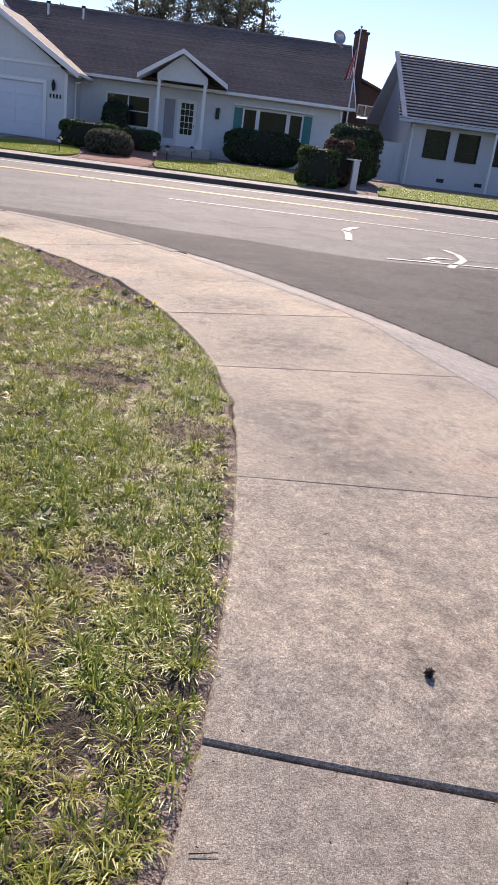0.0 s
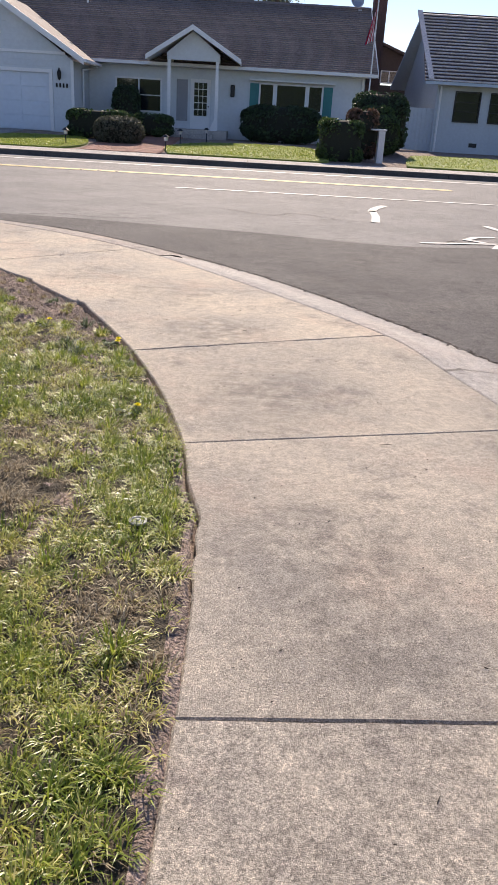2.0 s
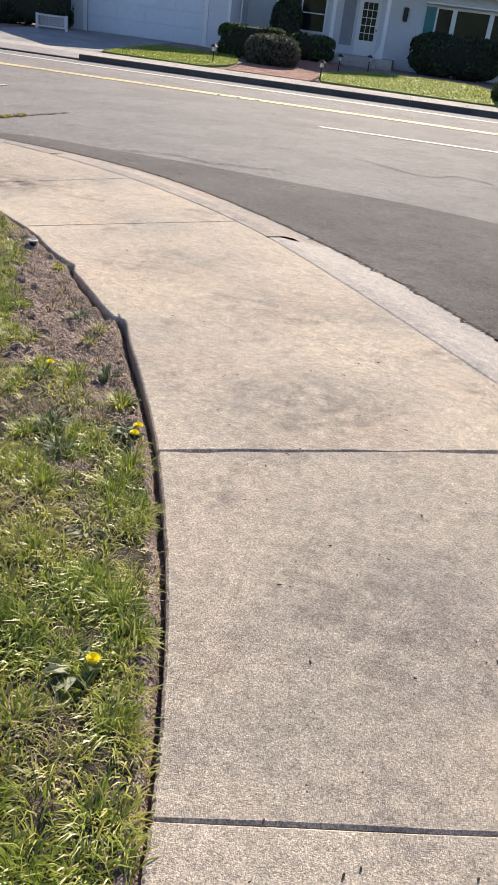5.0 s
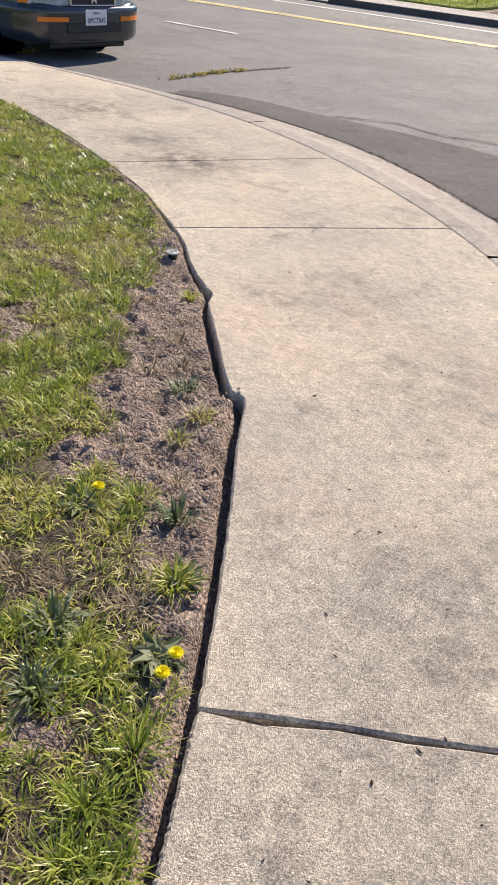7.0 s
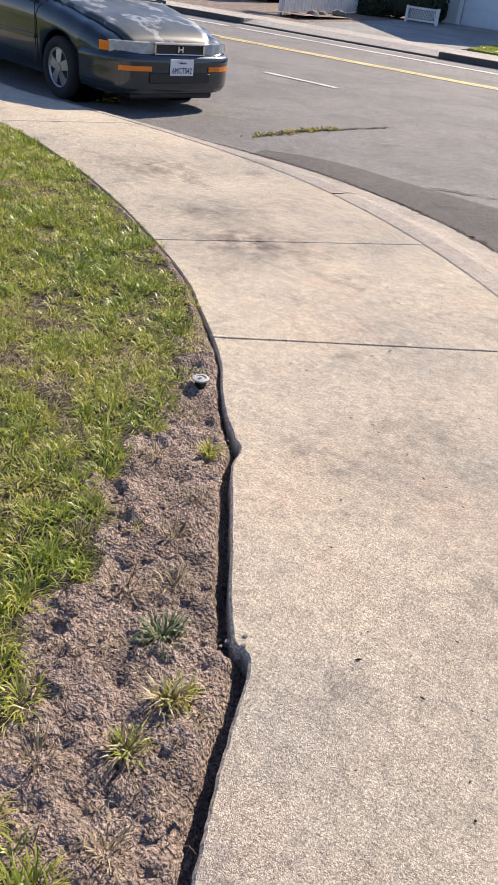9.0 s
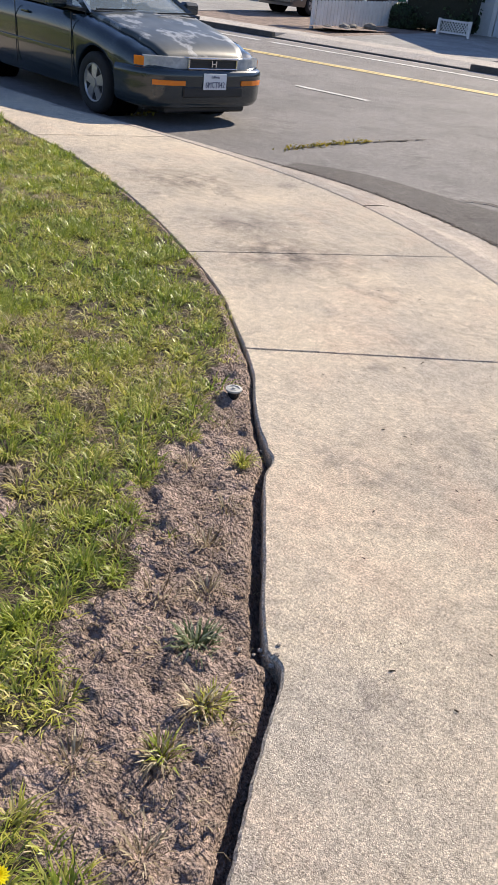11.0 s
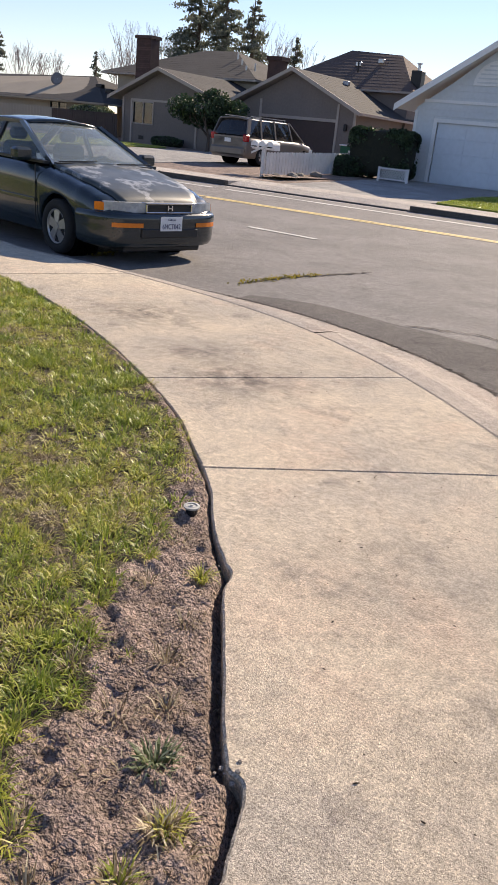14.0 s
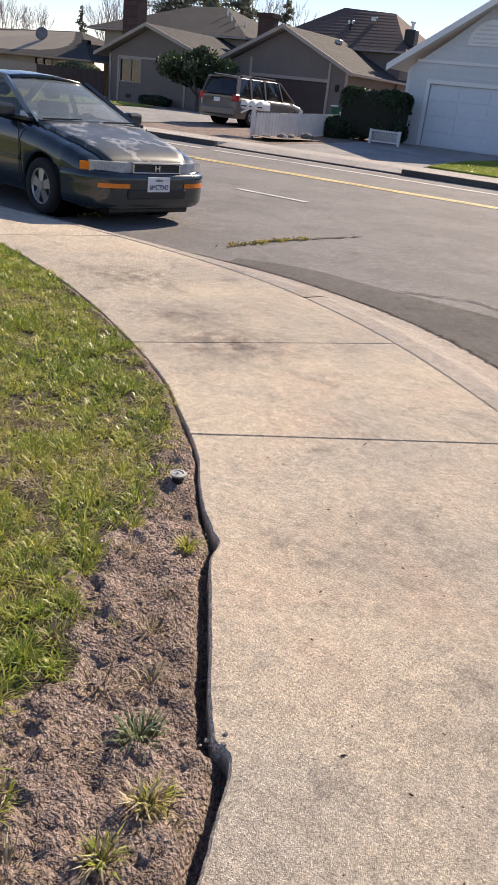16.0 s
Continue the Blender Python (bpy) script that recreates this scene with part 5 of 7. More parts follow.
def brown_house():
    h = thing("house", (8, 52, GZ), "dark brown wooden house standing behind the others", "house")
    bm = wall_with(bmesh.new(), 4.5, 12.0, GZ - 0.3, 4.0, 48.0, 48.2, [(7.15, 8.05, 3.3, 4.0)])
    prism(bm, [(4.5, 4.0), (12.0, 4.0), (6.0, 5.45)], 48.0, 48.2)
    part("wall", bm, BROWN_W, h)
    window(h, 7.15, 8.05, 3.45, 4.0, 48.0, mat=TRIM_W, cols=2, rows=1, curtain=True, w=0.04)
    slope(h, [(12.4, 47.4, 3.45), (12.4, 56, 3.45), (6.0, 56, 5.75), (6.0, 47.4, 5.75)], 14, BROWN_W, SHINGLE_B)
    slope(h, [(3.5, 47.4, 4.6), (3.5, 56, 4.6), (6.0, 56, 5.75), (6.0, 47.4, 5.75)], 8, BROWN_W, SHINGLE_B)


BROWN_W = material("dark brown boards", (0.06, 0.042, 0.036), 0.8, (0.045, 0.032, 0.028), big=1, fine=9, amount=0.6, grain=0.12, bump=0.3)
brown_house()


# ---- taupe houses along the road ----
def taupe_house():
    h = thing("house", (-25, 47, GZ), "taupe house with a gabled garage and beige trim", "house")
    y0, xl, xr, ap = 45.0, -29.6, -21.75, (-25.8, 5.05)
    door = (-27.9, -22.95, GZ, GZ + 2.15)
    bm = wall_with(bmesh.new(), xl, xr, GZ - 0.3, 3.05, y0, y0 + 0.15, [(door[0], door[1], GZ - 0.3, door[3])])
    prism(bm, [(xl, 3.05), (xr, 3.05), (ap[0], ap[1] - 0.15)], y0, y0 + 0.15)
    box(bm, xr - 0.15, xr, y0 + 0.15, 55, GZ - 0.3, 3.05)
    box(bm, xl, xl + 0.15, y0 + 0.15, 55, GZ - 0.3, 3.05)
    part("wall", bm, TAUPE, h)
    gd = part("garage_door", B((door[0], door[1], y0 + 0.07, y0 + 0.11, GZ, door[3])), BROWN_DOOR, h, "closed dark brown garage door")
    for i in range(4):
        part("door_panel", B((door[0] + 0.04, door[1] - 0.04, y0 + 0.055, y0 + 0.068, GZ + 0.03 + i * 0.535, GZ + 0.53 + i * 0.535)), BROWN_DOOR, gd)
    for a, c, p, q in ((door[0] - 0.14, door[0], GZ, 3.4), (door[1], door[1] + 0.14, GZ, 3.4), (door[0], door[1], door[3], door[3] + 0.16), (xr - 0.14, xr + 0.02, GZ, 3.0), (xl, xl + 0.14, GZ, 3.0)):
        part("trim_board", B((a, c, y0 - 0.05, y0 - 0.003, p, q)), TAUPE_TRIM, h)
    for x in (-28.7, -22.3):
        part("wall_lamp", B((x - 0.09, x + 0.09, y0 - 0.16, y0 - 0.003, GZ + 1.75, GZ + 2.1), bevel=0.03), METAL_D, h)
    er, el = (xr + 0.45, 3.0), (xl - 0.3, 3.2)
    slope(h, [(er[0], y0 - 0.5, er[1]), (er[0], 55, er[1]), (ap[0], 55, ap[1]), (ap[0], y0 - 0.5, ap[1])], 18, TAUPE_TRIM, SHINGLE_G)
    slope(h, [(el[0], y0 - 0.5, el[1]), (el[0], 55, el[1]), (ap[0], 55, ap[1]), (ap[0], y0 - 0.5, ap[1])], 18, TAUPE_TRIM, SHINGLE_G)
    rake_board(h, (ap[0], y0 - 0.52, ap[1] + 0.04), (er[0], y0 - 0.52, er[1] + 0.04), 0.2, TAUPE_TRIM)
    rake_board(h, (ap[0], y0 - 0.52, ap[1] + 0.04), (el[0], y0 - 0.52, el[1] + 0.04), 0.2, TAUPE_TRIM)
    part("gutter", B((er[0], er[0] + 0.1, y0 - 0.5, 54, er[1] - 0.12, er[1])), TAUPE_TRIM, h)
    # brown hipped roof behind
    part("upper_wall", B((-31, -21.6, 51.0, 58, GZ, 4.7)), TAUPE, h)
    rp = [(-31.4, 50.6, 4.6), (-21.2, 50.6, 4.6), (-21.2, 58.4, 4.6), (-31.4, 58.4, 4.6)]
    ra, rb = (-27.6, 54.4, 7.1), (-24.0, 54.4, 6.9)
    slope(h, [rp[0], rp[1], rb, ra], 12, TAUPE_TRIM, SHINGLE_B)
    slope(h, [rp[1], rp[2], rb, rb], 12, TAUPE_TRIM, SHINGLE_B)
    slope(h, [rp[3], rp[0], ra, ra], 12, TAUPE_TRIM, SHINGLE_G)
    for x, y, z in ((-24.9, 49.2, 4.72), (-26.2, 52.9, 6.15), (-24.8, 53.2, 6.4)):
        part("roof_vent", B((x - 0.18, x + 0.18, y - 0.12, y + 0.12, z - 0.1, z + 0.14), bevel=0.02), METAL_L, h)
    part("vent_pipe", T((-25.9, 52.3, 5.6), (-25.9, 52.3, 6.3), 0.05), METAL_D, h)
    flue = part("flue_chimney", B((-22.0, -21.35, 51.7, 52.3, 4.2, 5.85), bevel=0.03), METAL_D, h, "dark metal flue chimney")
    part("flue_pipe", T((-21.68, 52, 5.85), (-21.68, 52, 6.2), 0.09), METAL_L, flue)
    part("flue_cap", T((-21.68, 52, 6.2), (-21.68, 52, 6.27), 0.16), METAL_L, flue)
    c2 = part("chimney", B((-32.2, -31.2, 51.6, 52.4, GZ, 6.05)), BRICK_DARK, h, "dark brick chimney")
    part("chimney_cap", B((-32.3, -31.1, 51.5, 52.5, 6.05, 6.3)), BRICK_DARK, c2)


def gable_house():
    h = thing("house", (-36, 47, GZ), "taupe gabled house with a red brick chimney and curtained window", "house")
    y0, xl, xr, ap = 44.0, -37.8, -30.2, (-34.6, 4.62)
    w = (-36.9, -35.3, GZ + 1.15, GZ + 2.35)
    bm = wall_with(bmesh.new(), xl, xr, GZ - 0.3, 2.95, y0, y0 + 0.15, [w])
    prism(bm, [(xl, 2.95), (xr, 2.95), (ap[0], ap[1] - 0.15)], y0, y0 + 0.15)
    box(bm, xl, xl + 0.15, y0 + 0.15, 54, GZ - 0.3, 2.95)
    box(bm, xr - 0.15, xr, y0 + 0.15, 54, GZ - 0.3, 2.95)
    part("wall", bm, TAUPE, h)
    window(h, *w, y0, mat=TAUPE_TRIM, cols=2, rows=1, curtain=True)
    for a, c, p, q in ((xl - 0.02, xl + 0.12, GZ, 2.9), (-36.99 - 0.14, -36.99, GZ, 2.75), (-37.1, xr, 2.72, 2.84), (-31.9, -31.76, GZ, 2.7)):
        part("trim_board", B((a, c, y0 - 0.05, y0 - 0.003, p, q)), TAUPE_TRIM, h)
    for x in (-36.4, -35.3, -34.2, -33.1):
        part("foundation_vent", B((x, x + 0.4, y0 - 0.02, y0 - 0.003, GZ + 0.2, GZ + 0.42)), METAL_D, h)
    el, er = (xl - 0.9, 2.85), (xr + 0.6, 2.95)
    slope(h, [(er[0], y0 - 0.5, er[1]), (er[0], 54, er[1]), (ap[0], 54, ap[1]), (ap[0], y0 - 0.5, ap[1])], 16, TAUPE_TRIM, SHINGLE_G)
    slope(h, [(el[0], y0 - 0.5, el[1]), (el[0], 54, el[1]), (ap[0], 54, ap[1]), (ap[0], y0 - 0.5, ap[1])], 16, TAUPE_TRIM, SHINGLE_G)
    rake_board(h, (ap[0], y0 - 0.52, ap[1] + 0.04), (er[0], y0 - 0.52, er[1] + 0.04), 0.2, TAUPE_TRIM)
    rake_board(h, (ap[0], y0 - 0.52, ap[1] + 0.04), (el[0], y0 - 0.52, el[1] + 0.04), 0.2, TAUPE_TRIM)
    part("upper_wall", B((-45.0, -32.6, 51, 60, GZ, 4.85)), BEIGE, h)
    ra, rb = (-40.5, 55.5, 6.9), (-37.6, 55.5, 6.9)
    slope(h, [(-46.2, 50.4, 4.75), (-32.2, 50.4, 4.75), rb, ra], 14, TAUPE_TRIM, SHINGLE_G)
    slope(h, [(-32.2, 50.4, 4.75), (-32.2, 60.6, 4.75), rb, rb], 14, TAUPE_TRIM, SHINGLE_G)
    slope(h, [(-46.2, 60.6, 4.75), (-46.2, 50.4, 4.75), ra, ra], 14, TAUPE_TRIM, SHINGLE_G)
    for x, y, z in ((-36.4, 54.0, 6.25), (-35.3, 53.0, 5.75), (-34.2, 52.0, 5.25), (-34.1, 52.9, 5.5)):
        part("vent_pipe", T((x, y, z - 0.2), (x, y, z + 0.45), 0.06), METAL_L, h)
    ch = part("chimney", B((-41.7, -40.4, 49.3, 50.2, GZ, 6.85)), BRICK_RED, h, "red brick chimney")
    for k in range(30):
        part("brick_band", B((-41.72, -40.38, 49.285, 49.295, 3.0 + k * 0.125, 3.09 + k * 0.125)), BRICK_RED, ch)
    part("chimney_cap", B((-41.8, -40.3, 49.2, 50.3, 6.85, 7.05)), BRICK_RED, ch)


BRICK_RED = material("old red brick", (0.10, 0.058, 0.050), 0.9, (0.075, 0.045, 0.040), big=3, fine=25, amount=0.8, grain=0.25, bump=0.5, per_object=0.2)


ROOFGREY = material("matt grey dish paint", (0.2, 0.2, 0.2), 0.8)


def ranch_house():
    h = thing("house", (-50, 50, GZ), "low beige ranch house with a grey hipped roof", "house")
    win = [(-49.3, -47.6, GZ + 1.5, GZ + 2.0)]
    part("wall", wall_with(bmesh.new(), -62, -43.6, GZ - 0.3, 2.6, 48.4, 48.6, win), BEIGE, h)
    window(h, *win[0], 48.4, mat=METAL_D, cols=2, rows=1, w=0.04)
    slope(h, [(-63, 47.6, 2.5), (-43.0, 47.6, 2.5), (-48.8, 52.5, 4.5), (-63, 52.5, 4.2)], 16, BEIGE, SHINGLE_G)
    slope(h, [(-43.0, 47.6, 2.5), (-43.0, 57, 2.5), (-48.8, 52.5, 4.5), (-48.8, 52.5, 4.5)], 16, BEIGE, SHINGLE_G)
    for x, y, z in ((-46.4, 50.6, 3.75), (-44.6, 49.8, 3.4)):
        part("roof_vent", B((x - 0.3, x + 0.3, y - 0.2, y + 0.2, z - 0.15, z + 0.12), bevel=0.03), METAL_D, h)
    d = part("satellite_dish", lathe([(0.0, 0.0), (0.3, 0.05), (0.48, 0.14), (0.48, 0.16), (0.28, 0.07), (0.01, 0.02)], 18), ROOFGREY, h, "grey satellite dish", local=True, smooth=True)
    d.location, d.rotation_euler = (-1.0, 0.6, 4.0 - GZ), (radians(70), 0, radians(25))
    part("dish_mast", T((-51, 50.7, 3.4), (-51, 50.6, 4.05), 0.03), METAL_L, h)


taupe_house()
gable_house()
ranch_house()


# ---- fences and street things ----
WHITE_WOOD = material("white painted picket", (0.72, 0.71, 0.70), 0.6, (0.58, 0.57, 0.56), big=2, fine=20, amount=0.7, grain=0.06, bump=0.2)


def picket_fence(x, y0, y1, n):
    f = thing("picket_fence", (x, y0, lot_z(y0)), "low white picket fence beside the driveway", "fence")
    for i in range(n):
        y = y0 + (y1 - y0) * (i + 0.5) / n
        w = (y1 - y0) / n * 0.44
        g, t = lot_z(y) + 0.02, lot_z(y) + 0.80
        part("picket", PR([(y - w, g), (y + w, g), (y + w, t - 0.05), (y + w * 0.5, t), (y - w * 0.5, t), (y - w, t - 0.05)], x, x + 0.022, "x"), WHITE_WOOD, f)
    for z in (0.18, 0.58):
        part("rail", PR([(y0, lot_z(y0) + z), (y1, lot_z(y1) + z), (y1, lot_z(y1) + z + 0.08), (y0, lot_z(y0) + z + 0.08)], x - 0.045, x - 0.002, "x"), WHITE_WOOD, f)
    for y in (y0 - 0.03, (y0 + y1) / 2, y1):
        part("post", B((x - 0.14, x - 0.05, y - 0.05, y + 0.05, lot_z(y) - 0.1, lot_z(y) + 0.88)), WHITE_WOOD, f)
    part("end_brace", PR([(x - 0.6, 0.86), (x + 0.05, 1.16), (x + 0.05, 1.1), (x - 0.6, 0.80)], y0 - 0.06, y0 - 0.02), WHITE_WOOD, f)


picket_fence(-16.2, 28.2, 34.4, 30)


def mailbox(x, y):
    m = thing("mailbox", (x, y, 0.05), "white letter boxes on a wooden post by the kerb", "mailbox")
    part("post", B((x - 0.05, x + 0.05, y - 0.05, y + 0.05, 0.0, 0.98)), WHITE_WOOD, m)
    part("board", B((x - 0.48, x + 0.48, y - 0.12, y + 0.25, 0.95, 1.0)), WHITE_WOOD, m)
    for k in (-0.33, 0.0, 0.33):
        pts = [(x + k - 0.14, 1.0), (x + k + 0.14, 1.0), (x + k + 0.14, 1.13)] + [(x + k + 0.14 * math.cos(t), 1.13 + 0.1 * math.sin(t)) for t in (0.5, 1.05, 1.57, 2.1, 2.64)] + [(x + k - 0.14, 1.13)]
        b = part("letter_box", PR(pts, y - 0.2, y + 0.25), TRIM_W, m)
        part("flap", B((x + k - 0.11, x + k + 0.11, y - 0.212, y - 0.2, 1.02, 1.06)), METAL_D, b)


mailbox(-16.75, 28.9)


def bin_green(x, y):
    b = thing("wheelie_bin", (x, y, lot_z(y)), "green plastic wheelie bin with a pale lid edge", "bin")
    z = lot_z(y)
    g = material("green plastic", (0.01, 0.11, 0.06), 0.45, (0.01, 0.09, 0.05), big=3, fine=20, amount=0.5, grain=0.05, bump=0.1)
    bm = bmesh.new()
    bmesh.ops.create_cone(bm, cap_ends=True, segments=4, radius1=0.33, radius2=0.42, depth=0.95, matrix=Matrix.Translation((x, y, z + 0.55)) @ Matrix.Rotation(radians(45), 4, "Z"))
    body = part("body", bm, g, b)
    part("lid", B((x - 0.34, x + 0.34, y - 0.36, y + 0.34, z + 1.03, z + 1.09), bevel=0.02), TRIM_W, b)
    for s in (-0.2, 0.2):
        part("wheel", T((x + s - 0.03, y + 0.3, z + 0.1), (x + s + 0.03, y + 0.3, z + 0.1), 0.1), RUBBER, b)


bin_green(-17.7, 37.0)


def lattice_bench(x0, x1, y):
    b = thing("lattice_panel", ((x0 + x1) / 2, y, lot_z(y)), "low white lattice panel standing on the driveway", "lattice")
    z = lot_z(y) + 0.02
    part("rail", B((x0, x1, y - 0.03, y + 0.03, z + 0.42, z + 0.48)), WHITE_WOOD, b)
    part("rail", B((x0, x1, y - 0.03, y + 0.03, z + 0.06, z + 0.11)), WHITE_WOOD, b)
    for x in (x0, x1):
        part("post", B((x - 0.04, x + 0.04, y - 0.04, y + 0.04, z - 0.02, z + 0.5)), WHITE_WOOD, b)
    n = 11
    for i in range(n):
        a = x0 + (x1 - x0) * i / n
        c = min(x1, a + 0.3)
        part("lath", PR([(a, z + 0.11), (a + 0.035, z + 0.11), (c, z + 0.42), (c - 0.035, z + 0.42)], y - 0.012, y - 0.001), WHITE_WOOD, b)
        part("lath", PR([(c - 0.035, z + 0.11), (c, z + 0.11), (a + 0.035, z + 0.42), (a, z + 0.42)], y + 0.001, y + 0.012), WHITE_WOOD, b)


lattice_bench(-14.0, -12.85, 32.6)


def path_light(x, y):
    z = lot_z(y) + 0.04
    b = thing("path_light", (x, y, z), "small dark path light beside the brick walk", "garden light", group="path lights")
    part("stake", T((x, y, z - 0.05), (x, y, z + 0.30), 0.018), METAL_D, b)
    lens = part("lens", T((x, y, z + 0.30), (x, y, z + 0.42), 0.07), METAL_L, b)
    part("cap", T((x, y, z + 0.42), (x, y, z + 0.50), 0.13, 0.03), METAL_D, b)


for p in ((-2.75, 27.6), (-6.2, 28.2), (-2.6, 31.5), (-1.7, 33.2)):
    path_light(*p)


def rocks(name, spots, label):
    for i, (x, y, r) in enumerate(spots):
        bm = bmesh.new()
        bmesh.ops.create_icosphere(bm, subdivisions=2, radius=r)
        for v in bm.verts:
            v.co *= 1 + 0.28 * noise.noise(v.co * (2.2 / r) + Vector((i * 3.1, 0, 0)))
            v.co.z *= 0.6
        bmesh.ops.translate(bm, vec=(x, y, lot_z(y) + r * 0.3), verts=bm.verts)
        tagged(part(name, bm, ROCK, None), label, "rock", group="rocks by the fence")


ROCK = material("grey garden rock", (0.25, 0.23, 0.2), 0.9, (0.15, 0.14, 0.12), big=5, fine=30, amount=0.8, bump=0.8)
rocks("garden_rock", [(-15.9, 28.5, 0.16), (-15.7, 29.2, 0.2), (-15.8, 29.9, 0.17), (-15.6, 30.7, 0.22), (-15.9, 31.3, 0.15), (-15.4, 28.9, 0.13)], "grey rough rock at the foot of the fence")
tagged(part("garden_bed", flat([(-16.2, 27.6), (-15.1, 27.6), (-14.8, 31.8), (-16.2, 34.4)], lot_z(29) + 0.06), SOIL, None), "dark soil bed along the picket fence", "soil", kind="structure")


def flagpole(x, y):
    f = thing("flagpole", (x, y, GZ), "white flagpole with a drooping red and white striped flag", "flag")
    pole = part("pole", T((x, y, GZ), (x + 0.02, y - 0.1, 6.5), 0.035, 0.025), TRIM_W, f)
    part("finial", lathe([(0.01, 0), (0.05, 0.04), (0.05, 0.08), (0.01, 0.12)], 10), METAL_L, f, local=True).location = (0.02, -0.1, 6.5 - GZ)
    red = material("red flag cloth", (0.55, 0.03, 0.06), 0.8, (0.42, 0.02, 0.05), big=4, fine=40, amount=0.5, grain=0.05, bump=0.1)
    wht = material("white flag cloth", (0.75, 0.7, 0.7), 0.8, (0.62, 0.56, 0.58), big=4, fine=40, amount=0.5, grain=0.05, bump=0.1)
    blue = material("blue flag cloth", (0.03, 0.04, 0.15), 0.8)
    n = 9
    for k in range(n):
        a, c = k / n, (k + 1) / n
        bm = bmesh.new()
        rows = []
        for j in range(9):
            v = j / 8
            row = []
            for s in (a, c):
                px = x - 0.02 - 0.34 * (s * (0.35 + 0.65 * v)) - 0.06 * v
                py = y - 0.1 + 0.06 * math.sin(s * 14 + v * 3)
                pz = 5.75 - 0.35 * s - 1.25 * v * (1 - 0.15 * s)
                row.append(bm.verts.new((px, py, pz)))
            rows.append(row)
        for r0, r1 in zip(rows, rows[1:]):
            bm.faces.new((r0[0], r0[1], r1[1], r1[0]))
        part("stripe", bm, (red, wht)[k % 2] if k < 7 else (blue if k == 8 else red), f)


flagpole(5.08, 37.0)
pillar = thing("utility_pillar", (4.5, 28.2, 0.1), "white painted garden pillar beside the hedge", "pillar")
part("shaft", B((4.36, 4.58, 28.0, 28.3, 0.0, 1.1), bevel=0.01), WHITE_WOOD, pillar)
part("cap", B((4.1, 4.62, 27.96, 28.34, 1.1, 1.15), bevel=0.01), WHITE_WOOD, pillar)
gate = thing("side_fence", (7, 37.2, GZ), "blue grey board fence between the houses", "fence")
for i in range(13):
    part("board", B((5.75 + i * 0.18, 5.92 + i * 0.18, 37.2, 37.23, GZ, GZ + 1.75)), WALL_GREY, gate)
for z in (0.35, 0.95, 1.55):
    part("cut_out", B((6.35, 6.62, 37.17, 37.198, GZ + z - 0.12, GZ + z + 0.12)), METAL_D, gate)
fence2 = thing("board_fence", (-40, 43.5, GZ), "dark brown board fence beside the taupe house", "fence")
for i in range(30):
    part("board", B((-43.8 + i * 0.2, -43.62 + i * 0.2, 43.5, 43.53, GZ - 0.1, GZ + 1.55)), BROWN_W, fence2)
for i in range(28):
    part("board", B((-52.5 + i * 0.31, -52.2 + i * 0.31, 46.0, 46.03, GZ - 0.1, GZ + 1.6)), BEIGE, fence2)


# ---- hedges, shrubs, trees ----
def surface(shape, k, rng):
    """Places and outward normals on a rounded box or ball: shape is (centre, half sizes, squareness)."""
    c, s, q = shape
    v = rng.normal(0, 1, (k, 3))
    v /= np.linalg.norm(v, axis=1)[:, None]
    p = np.sign(v) * np.abs(v) ** (1 / q) if q > 1 else v
    p /= (np.abs(p) ** (2 * q)).sum(1)[:, None] ** (1 / (2 * q))
    nrm = np.sign(p) * np.abs(p) ** (2 * q - 1) / np.array(s)
    nrm /= np.linalg.norm(nrm, axis=1)[:, None]
    return p * np.array(s) + np.array(c), nrm


def hedge(name, shapes, k, size, mats, label, category="hedge", base=None, seed=1):
    rng = np.random.default_rng(seed)
    c0 = shapes[0][0]
    h = thing(name, base or (c0[0], c0[1], c0[2] - shapes[0][1][2]), label, category)
    for i, sh in enumerate(shapes):
        c, s, q = sh
        bm = bmesh.new()
        bmesh.ops.create_uvsphere(bm, u_segments=24, v_segments=16, radius=1)
        for v in bm.verts:
            d = v.co.normalized()
            p = Vector([math.copysign(abs(t) ** (1 / q), t) for t in d])
            r = sum(abs(t) ** (2 * q) for t in p) ** (1 / (2 * q))
            p = p / r
            v.co = Vector((p.x * s[0], p.y * s[1], p.z * s[2])) * (0.95 + 0.05 * noise.noise(d * 3 + Vector((i, seed, 0)))) + Vector(c)
        # closed core behind the leaves, coloured as the hedge's inner shade
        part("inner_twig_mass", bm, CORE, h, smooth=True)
        P0, N0 = surface(sh, k, rng)
        bumpy = np.array([noise.noise(Vector(p) * 3.0) for p in P0])
        P0 = P0 + N0 * (bumpy * 0.09 * min(s) + rng.uniform(-0.05, 0.03, k))[:, None]
        P0 = P0 - np.array(h.location)
        ob = leaves("foliage", mats[i % len(mats)], h, (P0, N0), size, 0.7, rng)
    return h


hedge("box_hedge", [((3.1, 28.3, 0.70), (0.72, 0.75, 0.68), 3), ((3.85, 28.8, 0.95), (0.5, 0.6, 0.78), 3)], 2600, 0.075, (HEDGE, HEDGE_R), "dark clipped box hedge with a reddish shrub behind", seed=1)
hedge("round_hedge", [((4.95, 32.4, 1.35), (1.05, 0.9, 1.05), 2)], 3500, 0.08, (LEAF_DARK,), "tall dark rounded hedge beside the house", seed=2)
hedge("tiered_topiary", [((4.8, 31.2, 0.95), (0.78, 0.6, 0.7), 1.5), ((4.75, 31.5, 1.65), (0.62, 0.5, 0.28), 1.4)], 2400, 0.06, (HEDGE,), "clipped green tiered topiary bush", seed=3)
